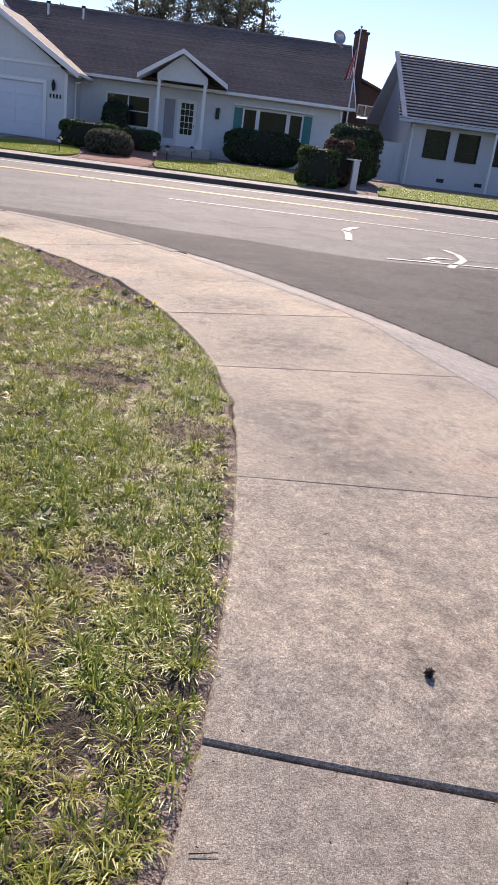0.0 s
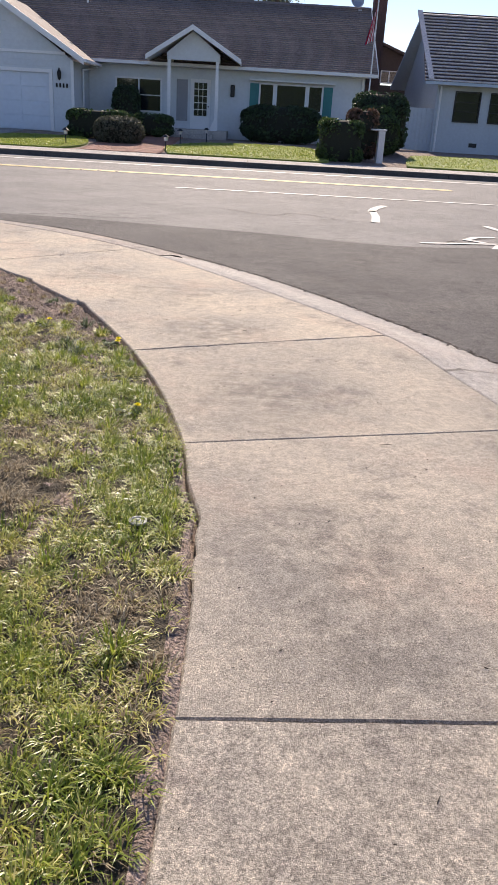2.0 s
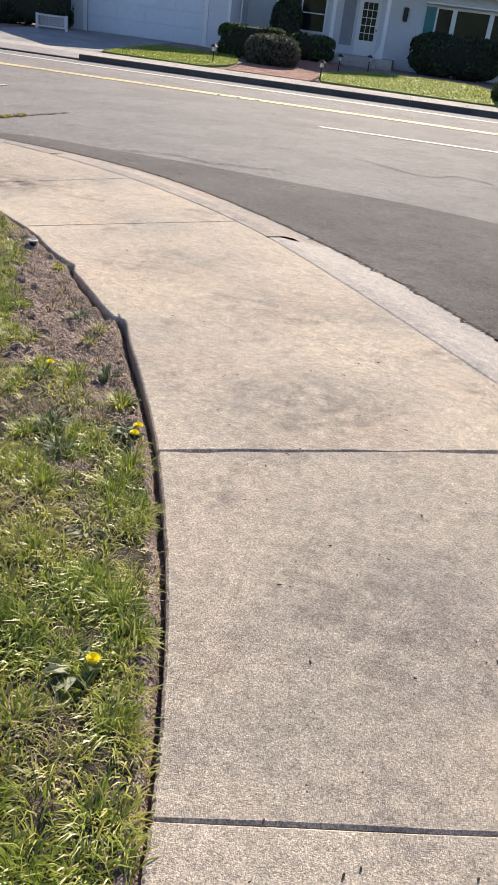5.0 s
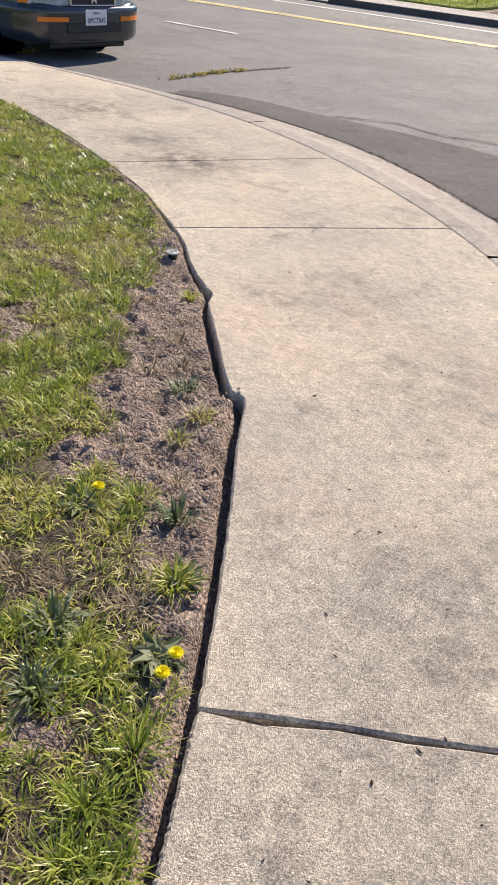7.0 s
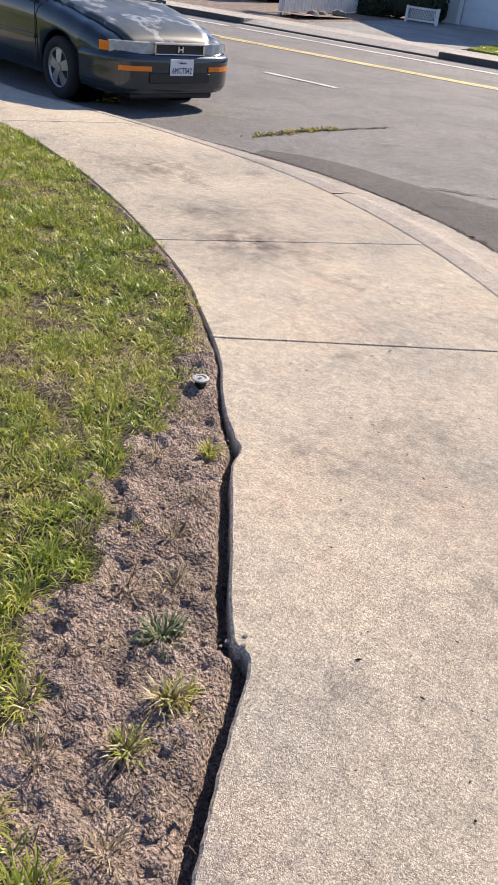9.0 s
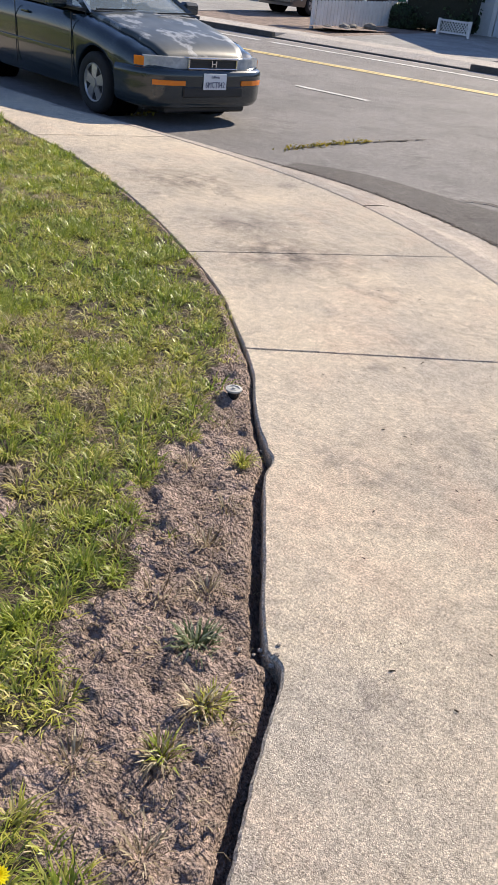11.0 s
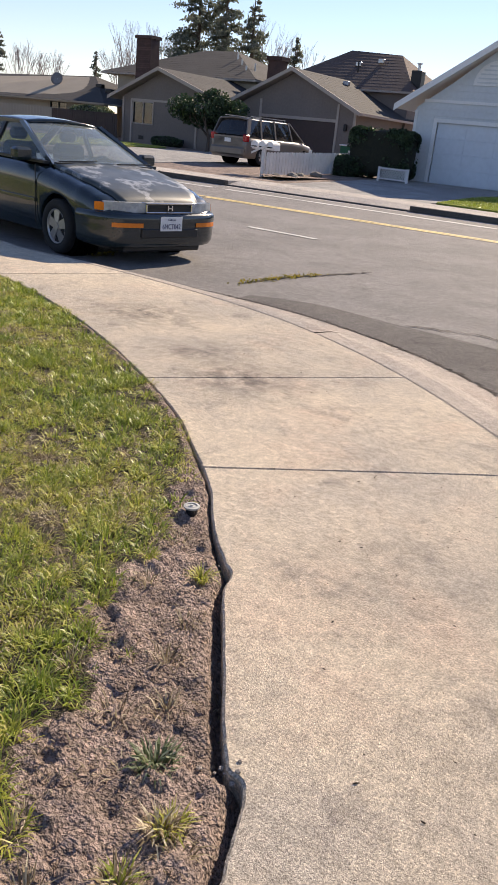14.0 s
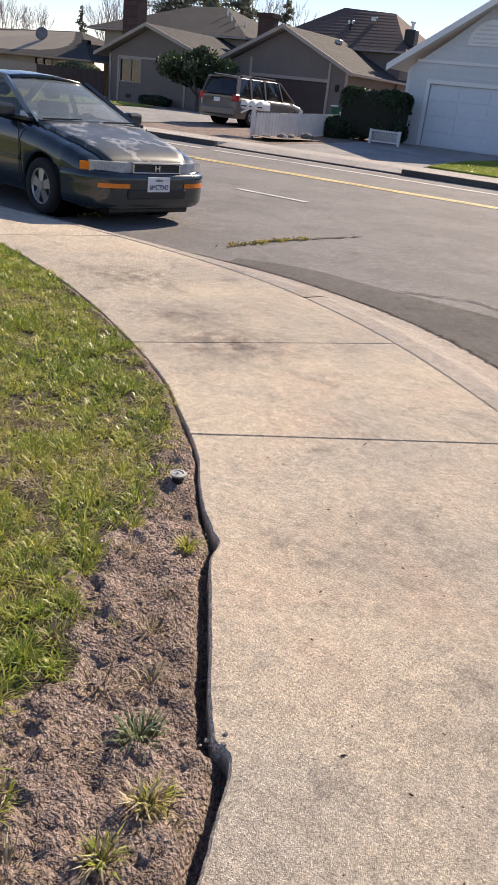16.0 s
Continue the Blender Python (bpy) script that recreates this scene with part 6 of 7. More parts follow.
hedge("low_hedge", [((-5.8, 32.2, 0.72), (1.15, 0.55, 0.5), 3)], 3600, 0.07, (HEDGE,), "low clipped dark green hedge with a flat top", seed=4)
hedge("round_shrub", [((-4.75, 30.4, 0.55), (0.88, 0.8, 0.5), 1.3)], 3600, 0.06, (HEDGE_G,), "round grey green shrub beside the brick walk", "shrub", seed=5)
hedge("tall_shrub", [((-5.45, 37.1, 1.25), (0.6, 0.55, 1.0), 1.5)], 2600, 0.08, (LEAF_DARK,), "tall dark shrub before the window", "shrub", seed=6)
hedge("low_hedge", [((-4.1, 34.8, 0.75), (0.9, 0.6, 0.42), 2)], 2200, 0.07, (HEDGE,), "low dark hedge beside the porch", seed=7)
hedge("window_hedge", [((1.35, 36.6, 1.05), (1.75, 0.7, 0.72), 1.8)], 5200, 0.08, (LEAF_DARK,), "rounded dark hedge under the shuttered window", seed=8)
hedge("driveway_hedge", [((-14.6, 33.9, 1.2), (1.3, 0.65, 0.88), 3)], 5200, 0.08, (LEAF_DARK,), "large dark clipped hedge beside the garage", seed=9)
hedge("round_shrub", [((-15.85, 33.4, 0.55), (0.5, 0.5, 0.45), 1.3)], 1800, 0.07, (LEAF_DARK,), "small dark round shrub by the picket fence", "shrub", seed=10)
hedge("bush", [((-41.0, 44.4, 1.75), (1.9, 0.6, 0.45), 1.2)], 2600, 0.1, (WEED,), "yellow green bush over the board fence", "shrub", base=(-41.0, 44.4, GZ), seed=12)
hedge("foundation_shrub", [((-33.4, 43.2, 0.5), (1.1, 0.5, 0.3), 1.3)], 1500, 0.08, (LEAF_DARK,), "low dark shrub against the taupe house", "shrub", seed=13)


def branch(bm, a, d, length, r, depth, rng, tips, spread=0.55, forks=2, n=5, up=0.15):
    """A limb that forks into thinner ones."""
    c = a + d * length
    tube(bm, a, c, r, r * 0.68, n)
    if depth == 0:
        tips.append((c, d))
        return
    for k in range(forks + (1 if rng.random() < 0.4 else 0)):
        e = (d + Vector(rng.normal(0, spread, 3)) + Vector((0, 0, up))).normalized()
        branch(bm, c, e, length * rng.uniform(0.62, 0.86), r * 0.62, depth - 1, rng, tips, spread, forks, n, up)


def round_tree(x, y, crown, half, label, seed, k=7000):
    rng = np.random.default_rng(seed)
    t = thing("tree", (x, y, lot_z(y)), label, "tree")
    z = lot_z(y)
    bm, tips = bmesh.new(), []
    branch(bm, Vector((x, y, z - 0.1)), Vector((0.05, 0, 1)).normalized(), 0.9, 0.12, 0, rng, tips)
    for k2 in range(5):
        a = 2 * math.pi * k2 / 5
        branch(bm, Vector((x + 0.04, y, z + 0.75)), Vector((math.cos(a) * 0.7, math.sin(a) * 0.7, 0.7)).normalized(), 0.75, 0.07, 2, rng, tips, 0.4)
    part("trunk", bm, BARK, t)
    P0, N0 = [], []
    for i in range(38):
        u = rng.normal(0, 1, 3)
        u /= np.linalg.norm(u)
        c = np.array(crown) + u * np.array(half) * rng.uniform(0.45, 0.85)
        r = rng.uniform(0.35, 0.62)
        v = rng.normal(0, 1, (k // 38, 3))
        v /= np.linalg.norm(v, axis=1)[:, None]
        P0.append(c + v * r * np.array([1, 1, 0.75]) * rng.uniform(0.75, 1.05, (len(v), 1)))
        N0.append(v)
    leaves("crown", LEAF_DARK, t, (np.concatenate(P0) - np.array(t.location), np.concatenate(N0)), 0.11, 0.7, rng)


round_tree(-28.6, 41.0, (-28.9, 41.0, 2.45), (2.4, 1.8, 0.95), "small rounded dark evergreen tree before the taupe house", 3)


def conifer(x, y, height, radius, label, seed, dens=1.0, low=0.12, open_crown=False, mat=NEEDLE):
    """A straight trunk with whorls of drooping limbs carrying sprays of needles, with gaps between them."""
    rng = np.random.default_rng(seed)
    t = thing("conifer_tree", (x, y, lot_z(y)), label, "tree", group="conifers")
    z0 = lot_z(y) - 0.1
    part("trunk", T((x, y, z0), (x + rng.normal(0, 0.15), y, z0 + height), 0.024 * height, 0.03, 8), BARK, t)
    bm = bmesh.new()
    P0, N0 = [], []
    n = int(height * 6.5 * dens)
    for i in range(n):
        f = low + (1 - low) * (i + rng.random()) / n
        a = rng.uniform(0, 2 * np.pi)
        if open_crown:
            r = radius * (0.5 + 0.5 * math.sin(min(1, (1.05 - f) * 2.2) * 1.57)) * rng.uniform(0.45, 1.1)
        else:
            r = radius * (1.02 - f) ** 0.8 * rng.uniform(0.6, 1.12)
        s = Vector((x, y, z0 + height * f))
        e = s + Vector((math.cos(a) * r, math.sin(a) * r, (0.25 if open_crown else -0.16) * r + rng.normal(0, 0.15)))
        tube(bm, s, e, 0.05, 0.015, 4)
        m = max(8, int(r * (55 if open_crown else 42)))
        u = rng.uniform(0.45 if open_crown else 0.2, 1.05, m)[:, None]
        width = (0.26 if open_crown else 0.15) * r + 0.10
        p = np.array(s) * (1 - u) + np.array(e) * u + rng.normal(0, 1, (m, 3)) * width * np.array([0.6, 0.6, 0.32])
        P0.append(p)
        N0.append(np.tile(np.array([math.cos(a), math.sin(a), 0.5]), (m, 1)))
    part("branchwork", bm, BARK, t)
    leaves("crown", mat, t, (np.concatenate(P0) - np.array(t.location), np.concatenate(N0)), 0.12 if open_crown else 0.17, 0.9, rng, 2.4)


for i, (x, y, hgt, r) in enumerate(((-8.2, 65, 15.5, 2.0), (-6.2, 66, 15, 1.6), (-4.1, 64, 16.5, 2.0), (-1.9, 66, 15.5, 1.8), (-0.3, 64, 16, 2.0), (1.4, 66, 14.5, 1.5))):
    conifer(x, y, hgt, r, "tall open pine rising behind the white house", 50 + i, 0.7, 0.35, True)
for i, (x, y, hgt, r) in enumerate(((-57.6, 76, 18.5, 6.2), (-53.4, 75, 16.0, 5.0), (-49.2, 74, 13.4, 4.0), (-46.6, 78, 10.5, 2.6))):
    conifer(x, y, hgt, r, "tall dark conifer behind the taupe houses", 70 + i, 0.9, 0.1)
conifer(-82.5, 86, 9.5, 2.0, "small far conifer beyond the roofs", 80, 0.8)
conifer(-99.5, 84, 12.5, 2.6, "far grey conifer beside bare trees", 81, 0.8)
conifer(-14.6, 70, 9.4, 1.2, "small tree tip behind the garage roof", 82, 0.8)


def bare_tree(x, y, height, label, seed, spread=0.28):
    rng = np.random.default_rng(seed)
    t = thing("bare_tree", (x, y, lot_z(y)), label, "tree", group="bare trees")
    bm, tips = bmesh.new(), []
    base = Vector((x, y, lot_z(y) - 0.1))
    tube(bm, base, base + Vector((0, 0, height * 0.22)), 0.2, 0.16, 7)
    for k in range(7):
        a = 2 * math.pi * k / 7 + rng.random()
        d = Vector((math.cos(a) * 0.42, math.sin(a) * 0.42, 1)).normalized()
        branch(bm, base + Vector((0, 0, height * 0.2)), d, height * 0.24, 0.09, 4, rng, tips, spread, 2, 3, 0.35)
    part("branchwork", bm, TWIG, t)


for i, (x, y, hgt) in enumerate(((-75.5, 86, 13.5), (-71.0, 87, 12.0), (-95.5, 85, 10.5), (-91.5, 86, 9.5), (-56.0, 86, 13.5), (-51.5, 85, 11.5), (-79.0, 88, 10.5))):
    bare_tree(x, y, hgt, "leafless pale winter tree beyond the roofs", 90 + i)


CORE_GREEN = material("backdrop planting", (0.06, 0.09, 0.035), 0.9, (0.03, 0.05, 0.02), big=1.5, fine=8, amount=0.9, grain=0.4, bump=1.0, bump_scale=6, dist=0.1)
# unseen plain row of planting, added behind the walker to close reflections
back = bmesh.new()
brng = np.random.default_rng(77)
for k in range(40):
    x = -70 + k * 3.5
    bmesh.ops.create_icosphere(back, subdivisions=2, radius=1, matrix=Matrix.Translation((x, -34 + brng.normal(0, 1), 2.2)) @ Matrix.Diagonal((2.6, 1.6, brng.uniform(3.0, 5.5), 1)))
for v in back.verts:
    v.co += Vector((noise.noise(v.co * 1.3), noise.noise(v.co * 1.3 + Vector((9, 0, 0))), noise.noise(v.co * 1.3 + Vector((0, 9, 0))))) * 0.5
tagged(part("backdrop", back, CORE_GREEN, None), "unseen dark green backdrop added behind the lawn for reflections", "planting", kind="structure")


# ---- vehicles ----
def loft(sections, close=True):
    """Skins rings of corners of equal count, mirrored over y = 0 by the caller."""
    bm = bmesh.new()
    rows = [[bm.verts.new(p) for p in s] for s in sections]
    for a, c in zip(rows, rows[1:]):
        for i in range(len(a) - 1):
            bm.faces.new((a[i], a[i + 1], c[i + 1], c[i]))
    if close:
        bm.faces.new(rows[0])
        bm.faces.new(rows[-1])
    return bm


def lerp_table(table, x):
    for (x0, *a), (x1, *c) in zip(table, table[1:]):
        if x0 <= x <= x1:
            f = (x - x0) / (x1 - x0)
            f = f * f * (3 - 2 * f) * 0.35 + f * 0.65
            return [p + (q - p) * f for p, q in zip(a, c)]
    return list(table[0][1:] if x < table[0][0] else table[-1][1:])


def wheel_parts(car, x, y, r, w, spokes, rim_mat):
    """A wheel whose outer side looks along the sign of y."""
    s = 1 if y > 0 else -1
    rot = Matrix.Translation((x, y, r)) @ Matrix.Rotation(radians(-90 * s), 4, "X")
    bm = lathe([(r * 0.62, -w / 2), (r * 0.92, -w / 2), (r, -w / 2 + 0.03), (r, w / 2 - 0.03), (r * 0.93, w / 2), (r * 0.66, w / 2 - 0.004), (r * 0.62, w / 2 - 0.03)], 32)
    bmesh.ops.transform(bm, matrix=rot, verts=bm.verts)
    wh = part("wheel", bm, RUBBER, car, "black tyre with an alloy rim", local=True, smooth=True)
    bm = lathe([(r * 0.60, w / 2 - 0.09), (r * 0.64, w / 2 - 0.01), (r * 0.60, w / 2 - 0.012), (r * 0.56, w / 2 - 0.08)], 32)
    bmesh.ops.transform(bm, matrix=rot, verts=bm.verts)
    part("rim", bm, rim_mat, wh, local=True, smooth=True)
    # black disc stands for the shade behind the spokes
    bm = T((0, 0, w / 2 - 0.10), (0, 0, w / 2 - 0.09), r * 0.57, n=24)
    bmesh.ops.transform(bm, matrix=rot, verts=bm.verts)
    part("brake_shade", bm, BLACK, wh, local=True)
    for k in range(spokes):
        a = 2 * math.pi * k / spokes + 0.3
        bm = bmesh.new()
        u, v = Vector((math.cos(a), math.sin(a), 0)), Vector((-math.sin(a), math.cos(a), 0))
        top = [u * 0.03 - v * 0.035, u * r * 0.6 - v * 0.06, u * r * 0.6 + v * 0.06, u * 0.03 + v * 0.035]
        lo = [bm.verts.new(p + Vector((0, 0, w / 2 - 0.06))) for p in top]
        hi = [bm.verts.new(p * (0.98) + Vector((0, 0, w / 2 - (0.012 if i in (0, 3) else 0.022)))) for i, p in enumerate(top)]
        bm.faces.new(lo)
        bm.faces.new(hi)
        for i in range(4):
            j = (i + 1) % 4
            bm.faces.new((lo[i], lo[j], hi[j], hi[i]))
        bmesh.ops.transform(bm, matrix=rot, verts=bm.verts)
        part("spoke", bm, rim_mat, wh, local=True)
    bm = T((0, 0, w / 2 - 0.06), (0, 0, w / 2 - 0.004), 0.06, 0.05, 16)
    bmesh.ops.transform(bm, matrix=rot, verts=bm.verts)
    part("hub_cap", bm, rim_mat, wh, local=True)


def patch(a, c, d, e, bulge, thick=0.006, n=8):
    """A curved panel between four corners (a-c below, e-d above), bulged along a direction."""
    a, c, d, e, bulge = (Vector(v) for v in (a, c, d, e, bulge))
    bm = bmesh.new()
    grid = [[None] * (n + 1) for _ in range(n + 1)]
    for i in range(n + 1):
        for j in range(n + 1):
            u, v = i / n, j / n
            p = a.lerp(c, u).lerp(e.lerp(d, u), v) + bulge * (4 * u * (1 - u)) * (0.6 + 0.4 * 4 * v * (1 - v))
            grid[i][j] = bm.verts.new(p)
    for i in range(n):
        for j in range(n):
            bm.faces.new((grid[i][j], grid[i + 1][j], grid[i + 1][j + 1], grid[i][j + 1]))
    return bm


def bar3(a, c, w, t):
    """A flat bar between two places: w is its width vector, t its thickness vector."""
    a, c, w, t = (Vector(v) for v in (a, c, w, t))
    bm = bmesh.new()
    v = [bm.verts.new(p + w * i + t * j) for p in (a, c) for i in (-0.5, 0.5) for j in (-0.5, 0.5)]
    for f in ((0, 1, 3, 2), (4, 6, 7, 5), (0, 4, 5, 1), (2, 3, 7, 6), (0, 2, 6, 4), (1, 5, 7, 3)):
        bm.faces.new([v[i] for i in f])
    return bm


def car_body(table, wheels, R, ground_clear, n=110):
    """Lower body from rear to front. table rows: x, half width, top height, shoulder height."""
    x0, x1 = table[0][0], table[-1][0]
    xs = sorted({round(x0 + (x1 - x0) * i / n, 4) for i in range(n + 1)} | {round(w + s * R * k, 4) for w in wheels for s in (-1, 1) for k in (0.9, 0.97, 1.0, 1.001)})
    out = []
    for x in xs:
        w, zt, zs = lerp_table(table, x)
        zb = ground_clear
        for wx in wheels:
            q = R * R - (x - wx) ** 2
            if q > 0:
                zb = max(zb, 0.30 + math.sqrt(q))
        half = [(w * 0.93, ground_clear), (w * 0.975, ground_clear + 0.06), (w * 0.995, ground_clear + 0.22), (w * 1.0, zs - 0.16), (w * 1.003, zs - 0.10), (w * 0.985, zs - 0.03),
                (w * 0.955, zs + (zt - zs) * 0.35), (w * 0.90, zs + (zt - zs) * 0.72), (w * 0.80, zs + (zt - zs) * 0.92), (w * 0.5, zt), (0.0, zt + 0.012)]
        half = [(y, max(z, min(zb, zs - 0.02))) for y, z in half]
        out.append([(x, -y, z) for y, z in half] + [(x, y, z) for y, z in half[-2::-1]])
    return loft(out)


def peeled(m):
    """Pale wandering borders where clear lacquer has peeled."""
    n, l = m.node_tree.nodes, m.node_tree.links
    b = n["Principled BSDF"]
    tex = n.new("ShaderNodeTexNoise")
    tex.inputs["Scale"].default_value, tex.inputs["Detail"].default_value, tex.inputs["Roughness"].default_value = 1.7, 7, 0.6
    co = n.new("ShaderNodeTexCoord")
    l.new(co.outputs["Object"], tex.inputs["Vector"])
    off = n.new("ShaderNodeMath")
    off.operation = "SUBTRACT"
    off.inputs[1].default_value = 0.5
    l.new(tex.outputs["Fac"], off.inputs[0])
    ring = n.new("ShaderNodeMath")
    ring.operation = "ABSOLUTE"
    l.new(off.outputs[0], ring.inputs[0])
    span = n.new("ShaderNodeMapRange")
    for k, v in enumerate((0.004, 0.045, 0.85, 0.0)):
        span.inputs[k + 1].default_value = v
    l.new(ring.outputs[0], span.inputs[0])
    x = n.new("ShaderNodeMix")
    x.data_type = "RGBA"
    l.new(span.outputs[0], x.inputs[0])
    l.new(b.inputs["Base Color"].links[0].from_socket, x.inputs[6])
    x.inputs[7].default_value = (0.36, 0.37, 0.37, 1)
    l.new(x.outputs[2], b.inputs["Base Color"])


def sedan(m):
    paint = material("dark green grey car paint", (0.011, 0.021, 0.027), 0.25, (0.016, 0.027, 0.033), big=2.0, fine=15, amount=0.6, grain=0.05, bump=0.02, coat=0.6)
    worn = material("sun-faded bonnet paint", (0.040, 0.050, 0.050), 0.42, (0.10, 0.11, 0.11), big=3.6, fine=9, amount=0.7, grain=0.12, bump=0.03, coat=0.15)
    peeled(worn)
    chrome = material("chrome", (0.75, 0.75, 0.76), 0.12, None, grain=0.02, metal=1.0, bump=0)
    amber = material("amber lamp plastic", (0.75, 0.20, 0.015), 0.25, (0.6, 0.15, 0.01), big=20, amount=0.4, grain=0.05, bump=0)
    lens = material("clear headlamp lens", (0.42, 0.45, 0.47), 0.12, (0.22, 0.25, 0.27), big=14, fine=40, amount=0.7, grain=0.1, bump=0.1)
    alloy = material("alloy rim", (0.42, 0.41, 0.42), 0.35, (0.3, 0.3, 0.31), big=12, fine=40, amount=0.5, grain=0.1, metal=0.8, bump=0)
    auto = glass("car glass", (0.13, 0.15, 0.15), 0.02, 0.5)
    # the sky's reflection and a dust film are put into this tint
    screen = glass("windscreen glass with sky and dust tint", (0.26, 0.31, 0.32), 0.05, 0.45)
    seat_c = material("grey seat cloth", (0.12, 0.12, 0.12), 0.9, None, fine=40)
    c = thing("car", (0, 0, 0), "dark green-grey sedan with a sun-faded bonnet parked at the kerb", "car")
    tab = [(-2.34, 0.62, 0.72, 0.66), (-2.28, 0.74, 0.90, 0.76), (-2.1, 0.82, 0.99, 0.82), (-1.6, 0.87, 1.01, 0.86), (-0.8, 0.885, 0.98, 0.88), (0.4, 0.89, 0.965, 0.87),
           (0.95, 0.885, 0.945, 0.85), (1.3, 0.875, 0.885, 0.80), (1.75, 0.86, 0.80, 0.72), (2.02, 0.825, 0.725, 0.655), (2.18, 0.765, 0.635, 0.59), (2.27, 0.66, 0.575, 0.545), (2.33, 0.48, 0.54, 0.52)]
    body = part("body", car_body(tab, (1.40, -1.31), 0.355, 0.20), paint, c, local=True, smooth=True)
    # bonnet skin laid over the nose
    rows = []
    for i in range(15):
        x = 0.98 + (2.19 - 0.98) * i / 14
        w, zt, zs = lerp_table(tab, x)
        k = 0.80 - 0.10 * (i / 14) ** 2
        rows.append([(x, w * k * s, zt + 0.014 - 0.018 * abs(s) ** 3 + (0.03 if i < 14 else 0.018)) for s in (-1, -0.85, -0.6, -0.3, 0, 0.3, 0.6, 0.85, 1)])
    bm = loft(rows, False)
    ext = bmesh.ops.extrude_face_region(bm, geom=bm.faces[:])
    bmesh.ops.translate(bm, vec=(0, 0, -0.05), verts=[v for v in ext["geom"] if isinstance(v, bmesh.types.BMVert)])
    part("bonnet", bm, worn, c, "faded bonnet with pale worn blotches", local=True, smooth=True)
    # headlamps, corner lamps, grille, bumper lamps
    outline = [(2.30, 0.30), (2.29, 0.46), (2.255, 0.60), (2.215, 0.70), (2.155, 0.765), (2.06, 0.822)]
    for s in (-1, 1):
        pts = [(x, y * s) for x, y in outline[:5]] + [(x - 0.2, y * s * 0.9) for x, y in reversed(outline[:5])]
        hl = part("headlamp", PR(pts, 0.562, 0.665, "z"), lens, c, "clear headlamp lens", local=True)
        pts = [(x + 0.004, y * s) for x, y in outline[4:]] + [(x - 0.10, y * s * 0.9) for x, y in reversed(outline[4:])]
        part("corner_lamp", PR(pts, 0.572, 0.652, "z"), amber, c, "amber corner lamp", local=True)
        pts = [(2.358, 0.38 * s), (2.338, 0.55 * s), (2.305, 0.65 * s), (2.262, 0.73 * s), (2.2, 0.68 * s), (2.25, 0.56 * s), (2.28, 0.38 * s)]
        part("bumper_lamp", PR(pts, 0.412, 0.458, "z"), amber, c, "amber lamp set in the bumper", local=True)
    # bumper: a proud rounded band round the nose
    ring = [(1.80, 0.872), (2.02, 0.85), (2.17, 0.79), (2.26, 0.70), (2.315, 0.56), (2.345, 0.30), (2.352, 0.0)]
    ring = [(x, -y) for x, y in ring] + [(x, y) for x, y in ring[-2::-1]]
    ring = [(p.x, p.y) for p in smoothed(ring, 5)]
    sec = [(-0.09, 0.19), (-0.03, 0.205), (0.0, 0.25), (0.006, 0.32), (0.008, 0.40), (0.010, 0.46), (0.016, 0.49), (0.012, 0.53), (-0.01, 0.555), (-0.06, 0.568)]
    rows = []
    for x, y in ring:
        d = Vector((x - 1.5, y * 1.2, 0)).normalized()
        rows.append([(x + d.x * o, y + d.y * o, z) for o, z in sec])
    part("bumper", loft(rows, False), paint, c, local=True, smooth=True)
    part("air_intake", B((2.20, 2.366, -0.40, 0.40, 0.30, 0.40), bevel=0.01), BLACK, c, local=True)
    part("chin", B((1.9, 2.25, -0.55, 0.55, 0.13, 0.2), bevel=0.02), BLACK, c, local=True)
    g = part("grille", B((2.22, 2.312, -0.31, 0.31, 0.575, 0.655)), BLACK, c, local=True)
    part("grille_surround", B((2.24, 2.335, -0.33, 0.33, 0.655, 0.672), (2.24, 2.335, -0.33, 0.33, 0.562, 0.575), (2.24, 2.33, -0.33, -0.31, 0.575, 0.655), (2.24, 2.33, 0.31, 0.33, 0.575, 0.655), bevel=0.004), chrome, g, local=True)
    part("grille_bar", B((2.3, 2.322, -0.31, 0.31, 0.612, 0.622)), BLACK, g, local=True)
    part("badge", B((2.3, 2.336, -0.035, -0.02, 0.588, 0.645), (2.3, 2.336, 0.02, 0.035, 0.588, 0.645), (2.3, 2.336, -0.02, 0.02, 0.61, 0.622)), chrome, g, local=True)
    plate_m = material("licence plate white", (0.72, 0.73, 0.74), 0.5, (0.62, 0.63, 0.65), big=9, amount=0.5, grain=0.04, bump=0.05)
    ink = material("plate ink blue", (0.02, 0.03, 0.10), 0.5, None, grain=0, bump=0)
    pl = part("licence_plate", B((2.366, 2.372, -0.155, 0.155, 0.375, 0.53), bevel=0.002), plate_m, c, "white licence plate with dark blue characters", local=True)
    for txt, size, z in (("6MCT042", 0.078, 0.398), ("California", 0.034, 0.487)):
        cu = bpy.data.curves.new("plate_text", "FONT")
        cu.body, cu.size, cu.align_x, cu.extrude = txt, size, "CENTER", 0.001
        cu.materials.append(ink)
        ob = new("plate_text", cu)
        ob.parent = pl
        ob.location, ob.rotation_euler, ob.scale = (2.3745, 0, z), (radians(90), 0, radians(90)), (0.82, 1, 1)
    # cabin
    zb, zr, wb, wr = 0.955, 1.385, 0.735, 0.545
    fb, rf, rr, rb = 1.02, 0.10, -0.80, -1.62
    C = {}
    for s, n in ((-1, "r"), (1, "l")):
        C["fb" + n], C["rf" + n], C["rr" + n], C["rb" + n] = (fb, wb * s * 0.97, zb), (rf, wr * s, zr - 0.03), (rr, wr * s, zr - 0.035), (rb, wb * s * 0.93, zb + 0.05)
